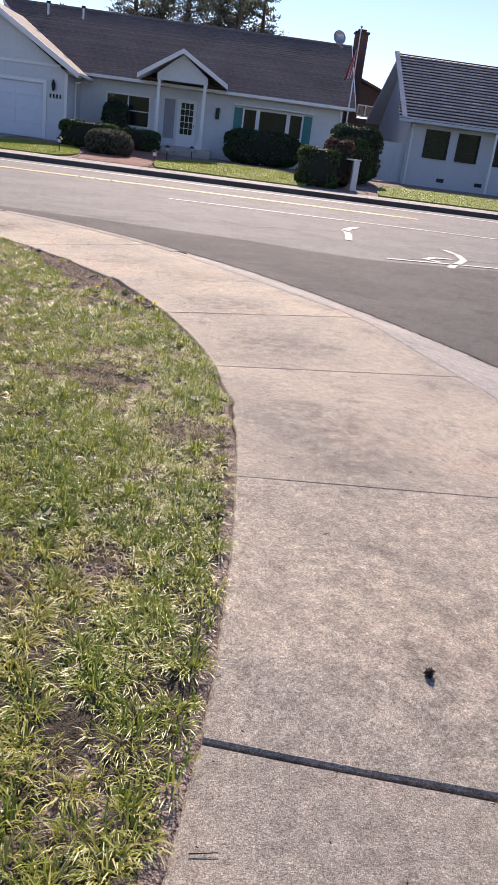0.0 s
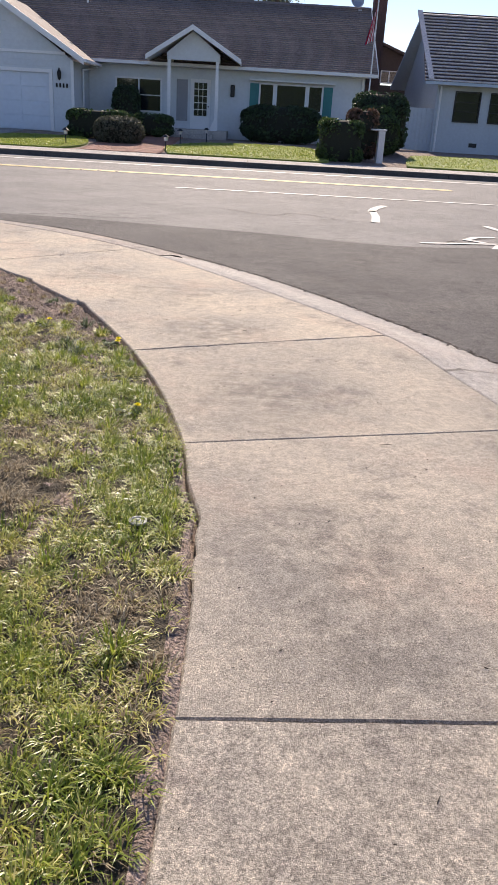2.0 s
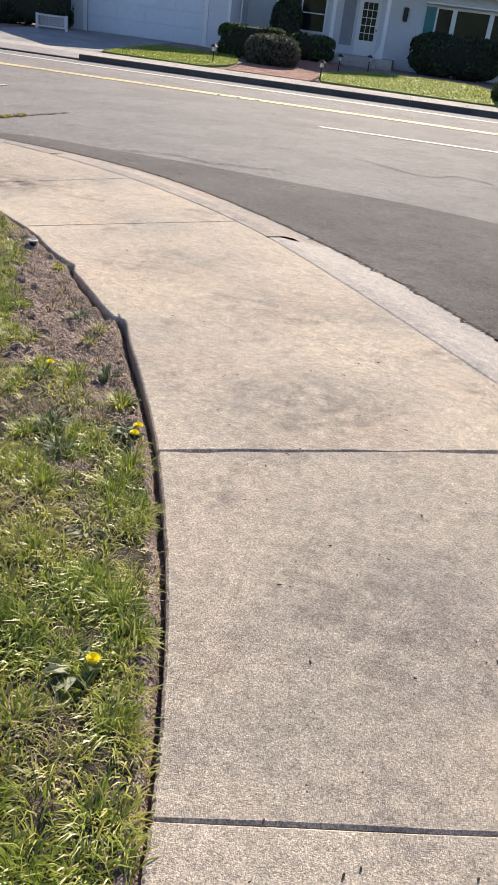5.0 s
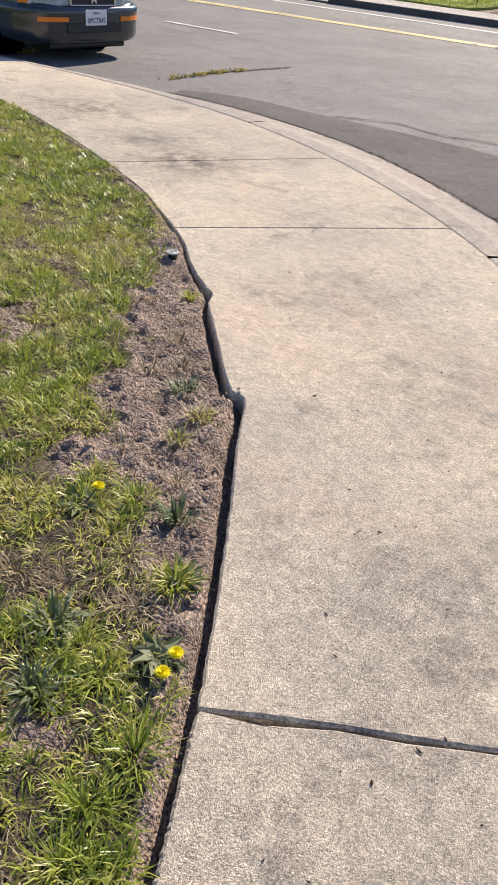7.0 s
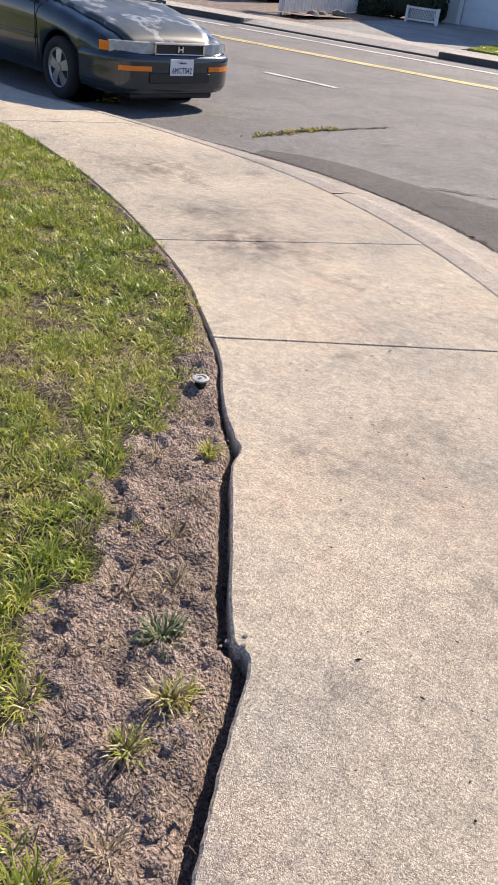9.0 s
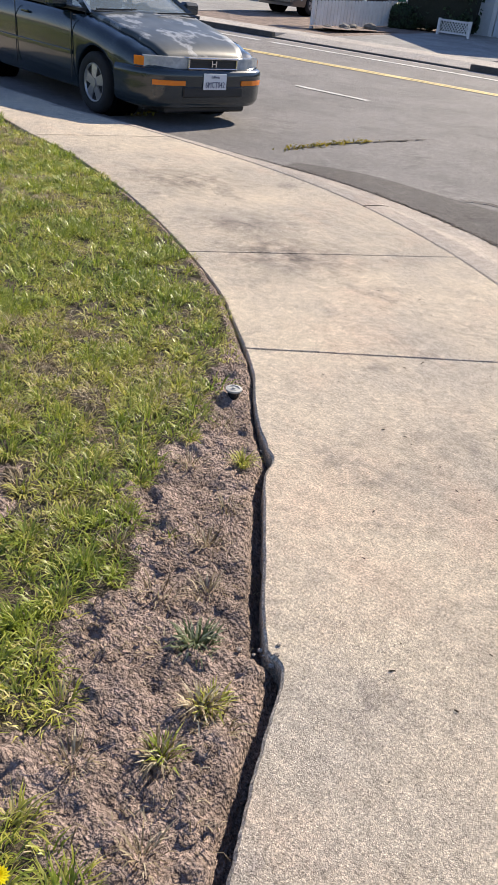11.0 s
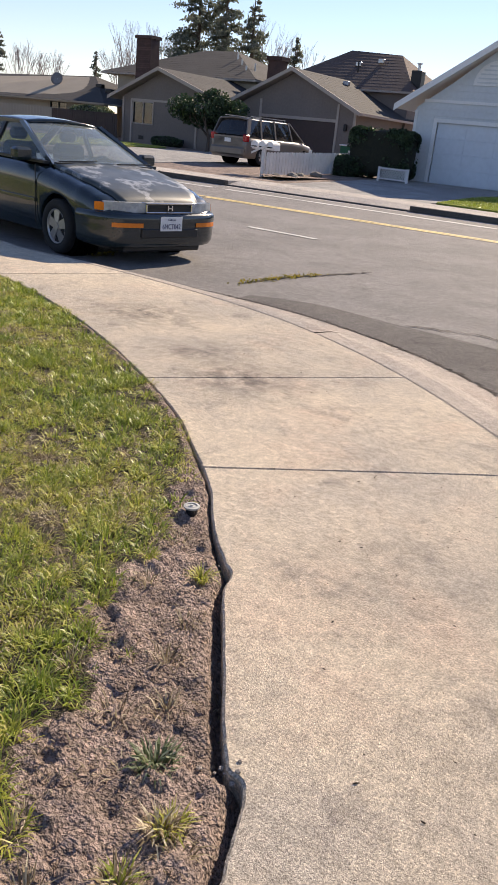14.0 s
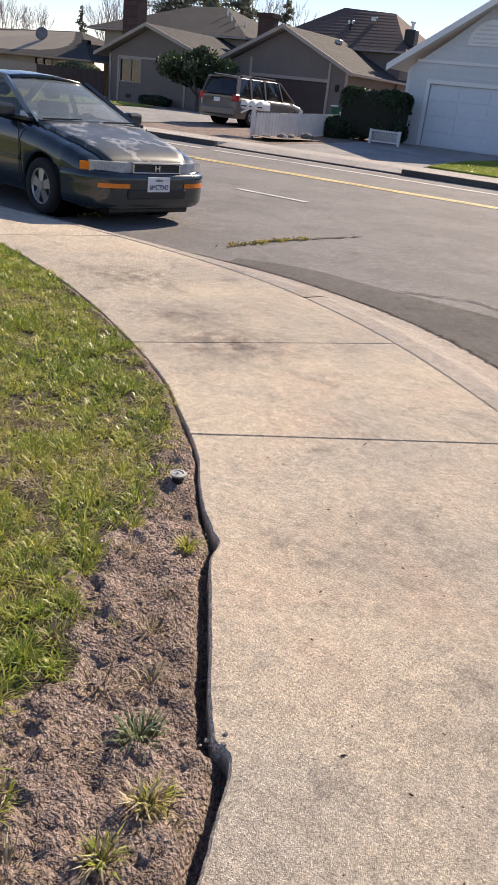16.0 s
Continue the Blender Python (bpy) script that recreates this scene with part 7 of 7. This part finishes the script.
    part("windscreen", patch(C["fbr"], C["fbl"], C["rfl"], C["rfr"], (0.11, 0, 0.05)), screen, c, "raked glass windscreen", local=True, smooth=True)
    part("rear_window", patch(C["rbr"], C["rbl"], C["rrl"], C["rrr"], (-0.10, 0, 0.04)), auto, c, local=True, smooth=True)
    rows = []
    for i in range(9):
        x = rf + 0.02 + (rr - rf - 0.04) * i / 8
        bul = 0.03 * math.sin(math.pi * i / 8)
        rows.append([(x + (0.11 if i == 0 else (-0.09 if i == 8 else 0)) * (1 - (s) ** 2), wr * s, zr - 0.03 + (0.055 * (1 - s * s)) + bul) for s in (-1, -0.8, -0.5, 0, 0.5, 0.8, 1)])
    bm = loft(rows, False)
    ext = bmesh.ops.extrude_face_region(bm, geom=bm.faces[:])
    bmesh.ops.translate(bm, vec=(0, 0, -0.03), verts=[v for v in ext["geom"] if isinstance(v, bmesh.types.BMVert)])
    part("car_roof", bm, paint, c, local=True, smooth=True)
    for s, n in ((-1, "r"), (1, "l")):
        A0, A1, R1, R0 = (Vector(C[k + n]) for k in ("fb", "rf", "rr", "rb"))
        out = Vector((0, s, 0.4)).normalized()
        part("pillar", bar3(A0 + Vector((0.04, 0, -0.03)), A1 + Vector((0, 0, 0.01)), (0.10, 0, 0.015), out * 0.05), paint, c, local=True)
        part("pillar", bar3(R0 + Vector((-0.02, 0, -0.03)), R1 + Vector((0, 0, 0.01)), (0.24, 0, 0.02), out * 0.05), paint, c, local=True)
        bx = -0.28
        B0, B1 = Vector((bx - 0.03, wb * s, zb)), Vector((bx, wr * s, zr - 0.03))
        part("pillar", bar3(B0, B1, (0.07, 0, 0), out * 0.03), BLACK, c, local=True)
        part("roof_rail", bar3(A1 + Vector((0.03, 0, 0.005)), R1 + Vector((-0.03, 0, 0.005)), (0, 0.05, 0), (0, 0, 0.04)), paint, c, local=True)
        part("belt_trim", bar3(A0 + Vector((0, s * 0.05, 0.0)), R0 + Vector((0.1, s * 0.07, -0.03)), (0, 0.10, 0), (0, 0, 0.03)), BLACK, c, local=True)
        for p, q, p1, q1 in ((Vector((0.90, wb * s * 0.975, zb)), B0 + Vector((0.04, 0, 0)), Vector((0.12, wr * s, zr - 0.045)), B1 + Vector((0.035, 0, -0.015))),
                             (B0 - Vector((0.04, 0, 0)), R0 + Vector((0.18, s * 0.02, 0)), B1 - Vector((0.035, 0, 0.015)), R1 + Vector((0.06, 0, -0.012)))):
            part("side_window", patch(p, q, q1, p1, (0, s * 0.025, 0)), auto, c, local=True, smooth=True)
        mir = part("door_mirror", B((0.62, 0.76, s * 0.90 - 0.11, s * 0.90 + 0.11, 0.95, 1.09), bevel=0.03), paint, c, "body-coloured door mirror", local=True)
        part("mirror_glass", B((0.612, 0.619, s * 0.90 - 0.085, s * 0.90 + 0.085, 0.965, 1.075)), chrome, mir, local=True)
        for hx in (-0.12, -1.05):
            part("door_handle", B((hx, hx + 0.17, s * 0.895 - 0.012, s * 0.895 + 0.012, 0.83, 0.86), bevel=0.008), paint, c, local=True)
        for dx in (0.98, -0.28, -1.18):
            part("door_gap", B((dx, dx + 0.008, s * 0.893 - 0.004, s * 0.893 + 0.004, 0.28, 0.93)), BLACK, c, local=True)
        part("side_moulding", B((-0.9, 0.98, s * 0.898 - 0.008, s * 0.898 + 0.008, 0.52, 0.56), bevel=0.004), paint, c, local=True)
        for wx in (1.40, -1.31):
            # black drum with the wheel well's shade in its colour
            part("wheel_well", T((wx, s * 0.50, 0.30), (wx, s * 0.80, 0.30), 0.36, n=24), HOLLOW_SHADE, c, local=True)
            wheel_parts(c, wx, s * 0.79, 0.30, 0.195, 5, alloy)
        st = part("seat", B((-0.25, 0.25, s * 0.36 - 0.24, s * 0.36 + 0.24, 0.55, 0.68), bevel=0.04), seat_c, c, local=True)
        part("seat_back", B((-0.36, -0.24, s * 0.36 - 0.23, s * 0.36 + 0.23, 0.66, 1.12), bevel=0.05), seat_c, st, local=True)
        part("headrest", B((-0.38, -0.28, s * 0.36 - 0.12, s * 0.36 + 0.12, 1.14, 1.28), bevel=0.04), seat_c, st, local=True)
        part("wiper", bar3((1.06, s * 0.40 + 0.28, zb + 0.035), (1.14, s * 0.40 - 0.28, zb + 0.022), (0.02, 0, 0), (0, 0, 0.015)), BLACK, c, local=True)
    part("dashboard", B((0.50, 1.0, -0.66, 0.66, 0.72, 0.945), bevel=0.03), BLACK, c, local=True)
    # floor blacked out, the cabin's shade is in its colour
    part("cabin_floor", B((-1.6, 0.9, -0.7, 0.7, 0.30, 0.5)), HOLLOW_SHADE, c, local=True)
    part("rear_bench", B((-1.5, -0.95, -0.62, 0.62, 0.5, 1.05), bevel=0.05), seat_c, c, local=True)
    part("steering_wheel", T((0.42, 0.36, 0.88), (0.46, 0.36, 0.86), 0.18, n=20), BLACK, c, local=True)
    part("underbody", B((-2.2, 2.1, -0.72, 0.72, 0.17, 0.24)), BLACK, c, local=True)
    part("cowl", B((0.96, 1.10, -0.68, 0.68, 0.93, 0.962)), BLACK, c, local=True)
    part("rear_bumper", B((-2.39, -2.15, -0.78, 0.78, 0.24, 0.58), bevel=0.05), paint, c, local=True)
    c.matrix_basis = m
    return c


sedan(pose(-8.55, 11.75, ROAD_Z, 0, 0, -10.8))


def minivan(m):
    paint = material("beige metallic van paint", (0.17, 0.15, 0.135), 0.35, (0.14, 0.125, 0.11), big=2, fine=15, amount=0.5, grain=0.05, metal=0.3, bump=0.02, coat=0.4)
    red = material("red tail lamp", (0.45, 0.01, 0.015), 0.25, (0.3, 0.01, 0.01), big=20, amount=0.4, grain=0.05, bump=0)
    alloy = material("van rim", (0.5, 0.5, 0.5), 0.35, None, metal=0.8, grain=0.1, bump=0)
    dark = glass("tinted van glass", (0.015, 0.017, 0.02), 0.03, 0.15)
    v = thing("minivan", (0, 0, 0), "beige metallic minivan with roof rails parked on the driveway", "car")
    tab = [(-2.52, 0.80, 0.95, 0.80), (-2.45, 0.90, 1.02, 0.88), (-2.2, 0.96, 1.03, 0.90), (-1.0, 0.98, 1.03, 0.92), (0.6, 0.98, 1.02, 0.92), (1.4, 0.96, 1.0, 0.88),
           (2.0, 0.92, 0.90, 0.78), (2.35, 0.82, 0.78, 0.68), (2.52, 0.6, 0.62, 0.58)]
    part("body", car_body(tab, (1.55, -1.45), 0.39, 0.22, 70), paint, v, local=True, smooth=True)
    zb, zr, wb, wr = 1.0, 1.70, 0.90, 0.72
    pts = {"fb": (1.55, 0.86, 1.0), "rf": (0.55, wr, zr), "rr": (-2.15, wr, zr), "rb": (-2.46, 0.86, 1.0)}
    part("windscreen", patch((1.55, -0.82, 1.0), (1.55, 0.82, 1.0), (0.55, wr, zr), (0.55, -wr, zr), (0.12, 0, 0.04)), dark, v, local=True, smooth=True)
    part("rear_window", patch((-2.44, -0.80, 1.06), (-2.44, 0.80, 1.06), (-2.17, 0.68, zr - 0.06), (-2.17, -0.68, zr - 0.06), (-0.06, 0, 0.02)), dark, v, local=True, smooth=True)
    rows = []
    for i in range(9):
        x = 0.60 + (-2.28 - 0.60) * i / 8
        rows.append([(x, wr * s * 1.02, zr - 0.02 + 0.06 * (1 - s * s)) for s in (-1, -0.8, -0.4, 0, 0.4, 0.8, 1)])
    bm = loft(rows, False)
    ext = bmesh.ops.extrude_face_region(bm, geom=bm.faces[:])
    bmesh.ops.translate(bm, vec=(0, 0, -0.05), verts=[q for q in ext["geom"] if isinstance(q, bmesh.types.BMVert)])
    part("van_roof", bm, paint, v, local=True, smooth=True)
    part("tailgate", bar3((-2.50, 0, 1.02), (-2.50, 0, 0.62), (0, 1.5, 0), (0.04, 0, 0)), paint, v, local=True)
    part("licence_plate", B((-2.545, -2.53, -0.16, 0.16, 0.78, 0.93)), TRIM_W, v, local=True)
    part("rear_bumper", B((-2.60, -2.35, -0.88, 0.88, 0.30, 0.62), bevel=0.06), paint, v, local=True)
    for s in (-1, 1):
        out = Vector((0, s, 0.3)).normalized()
        cols = [(1.45, 0.50), (0.62, 0.42), (-0.55, -0.55), (-1.5, -1.45), (-2.38, -2.15)]
        for (p0, p1), w in zip(cols, (0.08, 0.08, 0.10, 0.10, 0.20)):
            part("pillar", bar3((p0, wb * s, zb - 0.02), (p1, wr * s, zr), (w, 0, 0), out * 0.05), paint, v, local=True)
        for (a0, a1), (b0, b1) in zip(cols[1:], cols[2:]):
            part("side_window", patch((a0, wb * s, zb), (b0, wb * s, zb), (b1, wr * s, zr - 0.03), (a1, wr * s, zr - 0.03), (0, s * 0.02, 0)), dark, v, local=True, smooth=True)
        part("tail_lamp", B((-2.53, -2.30, s * 0.84 - 0.10, s * 0.84 + 0.10, 0.84, 1.10), bevel=0.03), red, v, "red tail lamp", local=True)
        rail = part("roof_rail", bar3((0.3, s * 0.66, zr + 0.09), (-2.0, s * 0.66, zr + 0.09), (0, 0.04, 0), (0, 0, 0.03)), METAL_L, v, local=True)
        for x in (0.25, -0.9, -1.95):
            part("rail_foot", B((x - 0.05, x + 0.05, s * 0.66 - 0.02, s * 0.66 + 0.02, zr + 0.0, zr + 0.08)), METAL_D, rail, local=True)
        for wx in (1.55, -1.45):
            # black drum, the van's wheel well shade painted on it
            part("wheel_well", T((wx, s * 0.5, 0.33), (wx, s * 0.88, 0.33), 0.39, n=20), HOLLOW_SHADE, v, local=True)
            wheel_parts(v, wx, s * 0.87, 0.33, 0.2, 5, alloy)
        part("side_moulding", B((-1.0, 1.1, s * 0.985 - 0.01, s * 0.985 + 0.01, 0.52, 0.58), bevel=0.004), paint, v, local=True)
        part("door_handle", B((-0.5, -0.3, s * 0.975 - 0.015, s * 0.975 + 0.015, 0.93, 0.97), bevel=0.006), paint, v, local=True)
    part("van_floor", B((-2.3, 2.2, -0.85, 0.85, 0.22, 0.4)), HOLLOW_SHADE, v, local=True)
    part("seats", B((-1.9, -1.6, -0.7, 0.7, 0.5, 1.25), (-0.7, -0.4, -0.7, 0.7, 0.5, 1.25), (0.3, 0.55, -0.7, 0.7, 0.5, 1.25), bevel=0.05), BLACK, v, local=True)
    v.matrix_basis = m
    return v


minivan(pose(-20.1, 34.0, lot_z(33.5) + 0.015, 0, 0, 86))


# ---- small things by the pavement ----
def dandelion(x, y, heads, r, seed, label, stem=0.05):
    rng = np.random.default_rng(seed)
    z = float(soil_height(np.array([[x, y]]), edge_distance(np.array([[x, y]])))[0])
    d = thing("dandelion", (x, y, z), label, "weed")
    n = 16
    bm = bmesh.new()
    for k in range(n):
        a = 2 * math.pi * k / n + rng.normal(0, 0.2)
        L, w = r * rng.uniform(0.6, 1.1), r * 0.13
        u, s = Vector((math.cos(a), math.sin(a), 0)), Vector((-math.sin(a), math.cos(a), 0))
        lift = rng.uniform(0.1, 0.5)
        p = [u * 0.004, u * L * 0.35 + s * w + Vector((0, 0, L * lift * 0.6)), u * L * 0.7 + s * w * 0.8 + Vector((0, 0, L * lift)), u * L + Vector((0, 0, L * lift * 0.8)),
             u * L * 0.7 - s * w * 0.8 + Vector((0, 0, L * lift)), u * L * 0.35 - s * w + Vector((0, 0, L * lift * 0.6))]
        bm.faces.new([bm.verts.new(q) for q in p])
    part("leaf_rosette", bm, WEED, d, local=True)
    for hx, hy in heads:
        st = part("stem", T((0, 0, 0), (hx, hy, stem), 0.003, n=5), WEED, d, local=True)
        bm = bmesh.new()
        for ring, (rr, hh2) in enumerate(((0.021, 0.002), (0.016, 0.006), (0.009, 0.009))):
            for k in range(16):
                a = 2 * math.pi * (k + 0.5 * ring) / 16
                u, s = Vector((math.cos(a), math.sin(a), 0)), Vector((-math.sin(a), math.cos(a), 0))
                c = Vector((hx, hy, stem))
                bm.faces.new([bm.verts.new(q) for q in (c, c + u * rr * 0.7 + s * 0.003 + Vector((0, 0, hh2)), c + u * rr + Vector((0, 0, hh2 * 1.2)), c + u * rr * 0.7 - s * 0.003 + Vector((0, 0, hh2)))])
        part("flower", bm, PETAL, st, "yellow flower head", local=True)


dandelion(-0.72, 4.38, [(0.05, 0.0), (0.055, -0.06)], 0.08, 1, "dandelion with two yellow flowers at the slab edge")
dandelion(-1.20, 4.72, [(0.02, 0.05)], 0.075, 2, "dandelion with one yellow flower in bare soil")
dandelion(-0.43, 3.22, [(0.03, 0.02)], 0.09, 3, "dandelion with one small yellow flower", 0.04)
dandelion(-0.80, 4.62, [], 0.07, 4, "low weed rosette in bare soil")
dandelion(-0.73, 0.60, [], 0.09, 5, "bright green weed rosette in the lawn")
dandelion(-0.62, 3.75, [], 0.07, 6, "low weed rosette beside the slab")


def tuft(x, y, n, r, length, seed, mat, label, width=0.006):
    rng = np.random.default_rng(seed)
    z = float(soil_height(np.array([[x, y]]), edge_distance(np.array([[x, y]])))[0])
    t = thing("grass_tuft", (x, y, z), label, "grass tuft", group="tufts in bare soil")
    V, F = [], []
    for k in range(n):
        a, tl = rng.uniform(0, 2 * math.pi), abs(rng.normal(0.85, 0.3))
        b0 = np.array([math.cos(a), math.sin(a), 0]) * rng.uniform(0, r * 0.55)
        u = np.array([math.cos(a), math.sin(a), 0])
        s = np.array([-math.sin(a), math.cos(a), 0]) * width * rng.uniform(0.5, 1.2) / 2
        L = length * rng.uniform(0.5, 1.2)
        m1 = b0 + (u * math.sin(tl * 0.6) + np.array([0, 0, math.cos(tl * 0.6)])) * L * 0.5
        tip = m1 + (u * math.sin(tl * 1.5) + np.array([0, 0, math.cos(tl * 1.5)])) * L * 0.5
        i = len(V)
        V += [b0 - s, b0 + s, m1 + s * 0.8, m1 - s * 0.8, tip]
        F += [(i, i + 1, i + 2, i + 3), (i + 3, i + 2, i + 4)]
    raw("blade_clump", V, F, mat, t)


tuft(-0.95, 4.82, 70, 0.07, 0.075, 1, WEED, "small grey green weed tuft in bare soil", 0.009)
tuft(-1.32, 5.44, 120, 0.09, 0.058, 2, WEED, "silvery green weed tuft in bare soil", 0.007)
tuft(-1.19, 5.30, 80, 0.06, 0.062, 3, STRAW, "straw-coloured tuft in bare soil")
tuft(-1.17, 5.32, 60, 0.06, 0.058, 13, GRASS, "green blades among straw")
tuft(-1.17, 5.15, 60, 0.055, 0.058, 4, STRAW, "dry tuft in bare soil")
tuft(-1.16, 5.16, 40, 0.06, 0.06, 14, GRASS_DEEP, "short green blades in a dry tuft")
tuft(-1.75, 6.17, 90, 0.07, 0.055, 5, GRASS, "yellow green tuft by the slab edge")
tuft(-0.81, 4.59, 120, 0.08, 0.075, 8, GRASS, "yellow green tuft beside the slab")
tuft(-0.97, 4.33, 80, 0.08, 0.08, 9, WEED, "silvery green weed tuft in the lawn edge", 0.010)
tuft(-0.88, 4.16, 80, 0.07, 0.08, 10, WEED, "grey green weed tuft in the lawn edge", 0.009)
for i, (x, y) in enumerate(((-1.55, 5.75), (-1.72, 5.55), (-1.42, 5.60), (-1.50, 5.50), (-1.62, 5.92), (-1.85, 6.02), (-1.95, 6.30), (-1.36, 5.78), (-1.28, 5.02), (-1.05, 4.98))):
    tuft(x, y, 42, 0.08, 0.065, 40 + i, STRAW, "flattened dead grass clump in bare soil", 0.004)
for i, (x, y) in enumerate(((-0.62, 4.15), (-0.63, 4.01), (-0.60, 3.90), (-0.42, 3.45), (-0.72, 3.62), (-0.50, 3.05), (-0.95, 4.02), (-0.30, 2.6), (-0.22, 1.45), (-0.45, 0.9), (-0.62, 1.5))):
    tuft(x, y, 170, 0.13, 0.068, 20 + i, GRASS_DEEP, "thick green grass tuft beside the sidewalk", 0.0045)


def sprinkler(x, y, h, label):
    z = float(soil_height(np.array([[x, y]]), edge_distance(np.array([[x, y]])))[0])
    s = thing("sprinkler_head", (x, y, z), label, "sprinkler")
    part("riser", lathe([(0.022, -0.05), (0.022, h - 0.006), (0.024, h - 0.004)], 18), BLACK, s, local=True)
    part("rim", lathe([(0.026, h - 0.006), (0.032, h - 0.002), (0.032, h + 0.004), (0.022, h + 0.006), (0.02, h + 0.002)], 22), RIMGREY, s, "pale worn rim", local=True)
    part("nozzle", lathe([(0.014, h - 0.004), (0.014, h + 0.003), (0.007, h + 0.004), (0.006, h + 0.009), (0.001, h + 0.01)], 14), RIMGREY, s, local=True)


RIMGREY = material("worn grey plastic", (0.45, 0.45, 0.42), 0.6, (0.3, 0.3, 0.28), big=40, fine=120, amount=0.6, grain=0.1, bump=0.1)
sprinkler(-2.06, 6.50, 0.03, "black pop-up sprinkler with a pale worn rim in bare soil")
sprinkler(-0.25, 2.14, 0.015, "flush grey sprinkler head in the grass")

# spiky seed ball with its stalk
ball = thing("seed_ball", (0.50, -0.06, 0.016), "dark spiky seed ball lying on the concrete with its stalk", "seed")
bm = bmesh.new()
bmesh.ops.create_icosphere(bm, subdivisions=2, radius=0.0125)
BARKD = material("dark seed husk", (0.03, 0.02, 0.014), 0.9, None, fine=200, grain=0.3)
part("core", bm, BARKD, ball, local=True)
bm = bmesh.new()
srng = np.random.default_rng(8)
for k in range(46):
    d = Vector(srng.normal(0, 1, 3)).normalized()
    tube(bm, d * 0.010, d * 0.0185, 0.0028, 0.0004, 4)
part("spikes", bm, BARKD, ball, local=True)
part("stalk", T((0.0, 0.0, -0.012), (0.03, -0.09, -0.0145), 0.0012, n=5), BARKD, ball, local=True)

# crumbs, twigs and small dark grit on the concrete
grit = bmesh.new()
grng = np.random.default_rng(17)
for k in range(600):
    y = grng.uniform(-1.0, 10)
    line = [p for p in LEFT if abs(p.y - y) < 0.4] or [LEFT[0]]
    x = line[0].x + grng.uniform(0.05, 2.0)
    r = grng.uniform(0.0012, 0.0032)
    m = Matrix.Translation((x, y, 0.003)) @ Matrix.Rotation(grng.uniform(0, 6.28), 4, "Z") @ Matrix.Diagonal((grng.uniform(1, 3.5), 1, 0.6, 1))
    bmesh.ops.create_icosphere(grit, subdivisions=1, radius=r, matrix=m)
tagged(part("grit", grit, BARKD, None), "dark crumbs of soil and grit on the concrete", "grit", kind="stuff")
for i, (x, y, a, ln) in enumerate(((-0.12, -0.70, 0.1, 0.06), (0.14, 2.56, 0.9, 0.02), (0.75, 3.0, 0.2, 0.05), (0.55, 1.0, 1.1, 0.02), (-0.5, 5.05, 1.2, 0.03), (0.1, 4.9, 0.4, 0.03), (0.3, 0.75, 0.3, 0.03))):
    d = Vector((math.cos(a), math.sin(a), 0)) * ln / 2
    tagged(part("twig", T((x - d.x, y - d.y, 0.005), (x + d.x, y + d.y, 0.007), 0.0014, 0.001, 5), BARKD, None), "thin dark twig on the concrete", "twig", group="twigs")

# weeds growing in the road crack and at the kerb
for i, (x, y) in enumerate(((-5.1, 11.3), (-5.06, 11.7), (-5.03, 12.05), (-4.95, 12.4), (-7.0, 11.05))):
    t = thing("crack_weed", (x, y, ROAD_Z), "yellowish weeds growing in a road crack", "weed", group="weeds in the crack")
    rng = np.random.default_rng(200 + i)
    P0 = rng.normal(0, 1, (50, 3)) * np.array([0.03, 0.12, 0.01]) + np.array([0, 0, 0.015])
    leaves("leaf_clump", YELLOW_WEED, t, (P0, np.tile(np.array([0, 0, 1.0]), (50, 1))), 0.022, 0.8, rng)

chip_rng = np.random.default_rng(55)
for x, y, n in ((-1.165, 5.520, 7), (-1.78, 6.28, 4), (-0.08, 2.1, 4), (-0.60, 4.33, 3)):
    for k in range(n):
        bm = bmesh.new()
        r = chip_rng.uniform(0.004, 0.009)
        bmesh.ops.create_icosphere(bm, subdivisions=1, radius=r)
        for q in bm.verts:
            q.co *= 1 + 0.25 * noise.noise(q.co * (0.7 / r) + Vector((k, x, y)))
            q.co.z *= 0.6
        px, py = x + chip_rng.normal(-0.012, 0.022), y + chip_rng.normal(0, 0.03)
        inside = edge_distance(np.array([[px, py]]))[0] < 0
        bmesh.ops.translate(bm, vec=(px, py, (0.003 if inside else -0.022)), verts=bm.verts)
        tagged(part("concrete_chip", bm, KERB, None), "broken grey concrete chip at the slab edge", "rubble", group="chips at the slab edge")
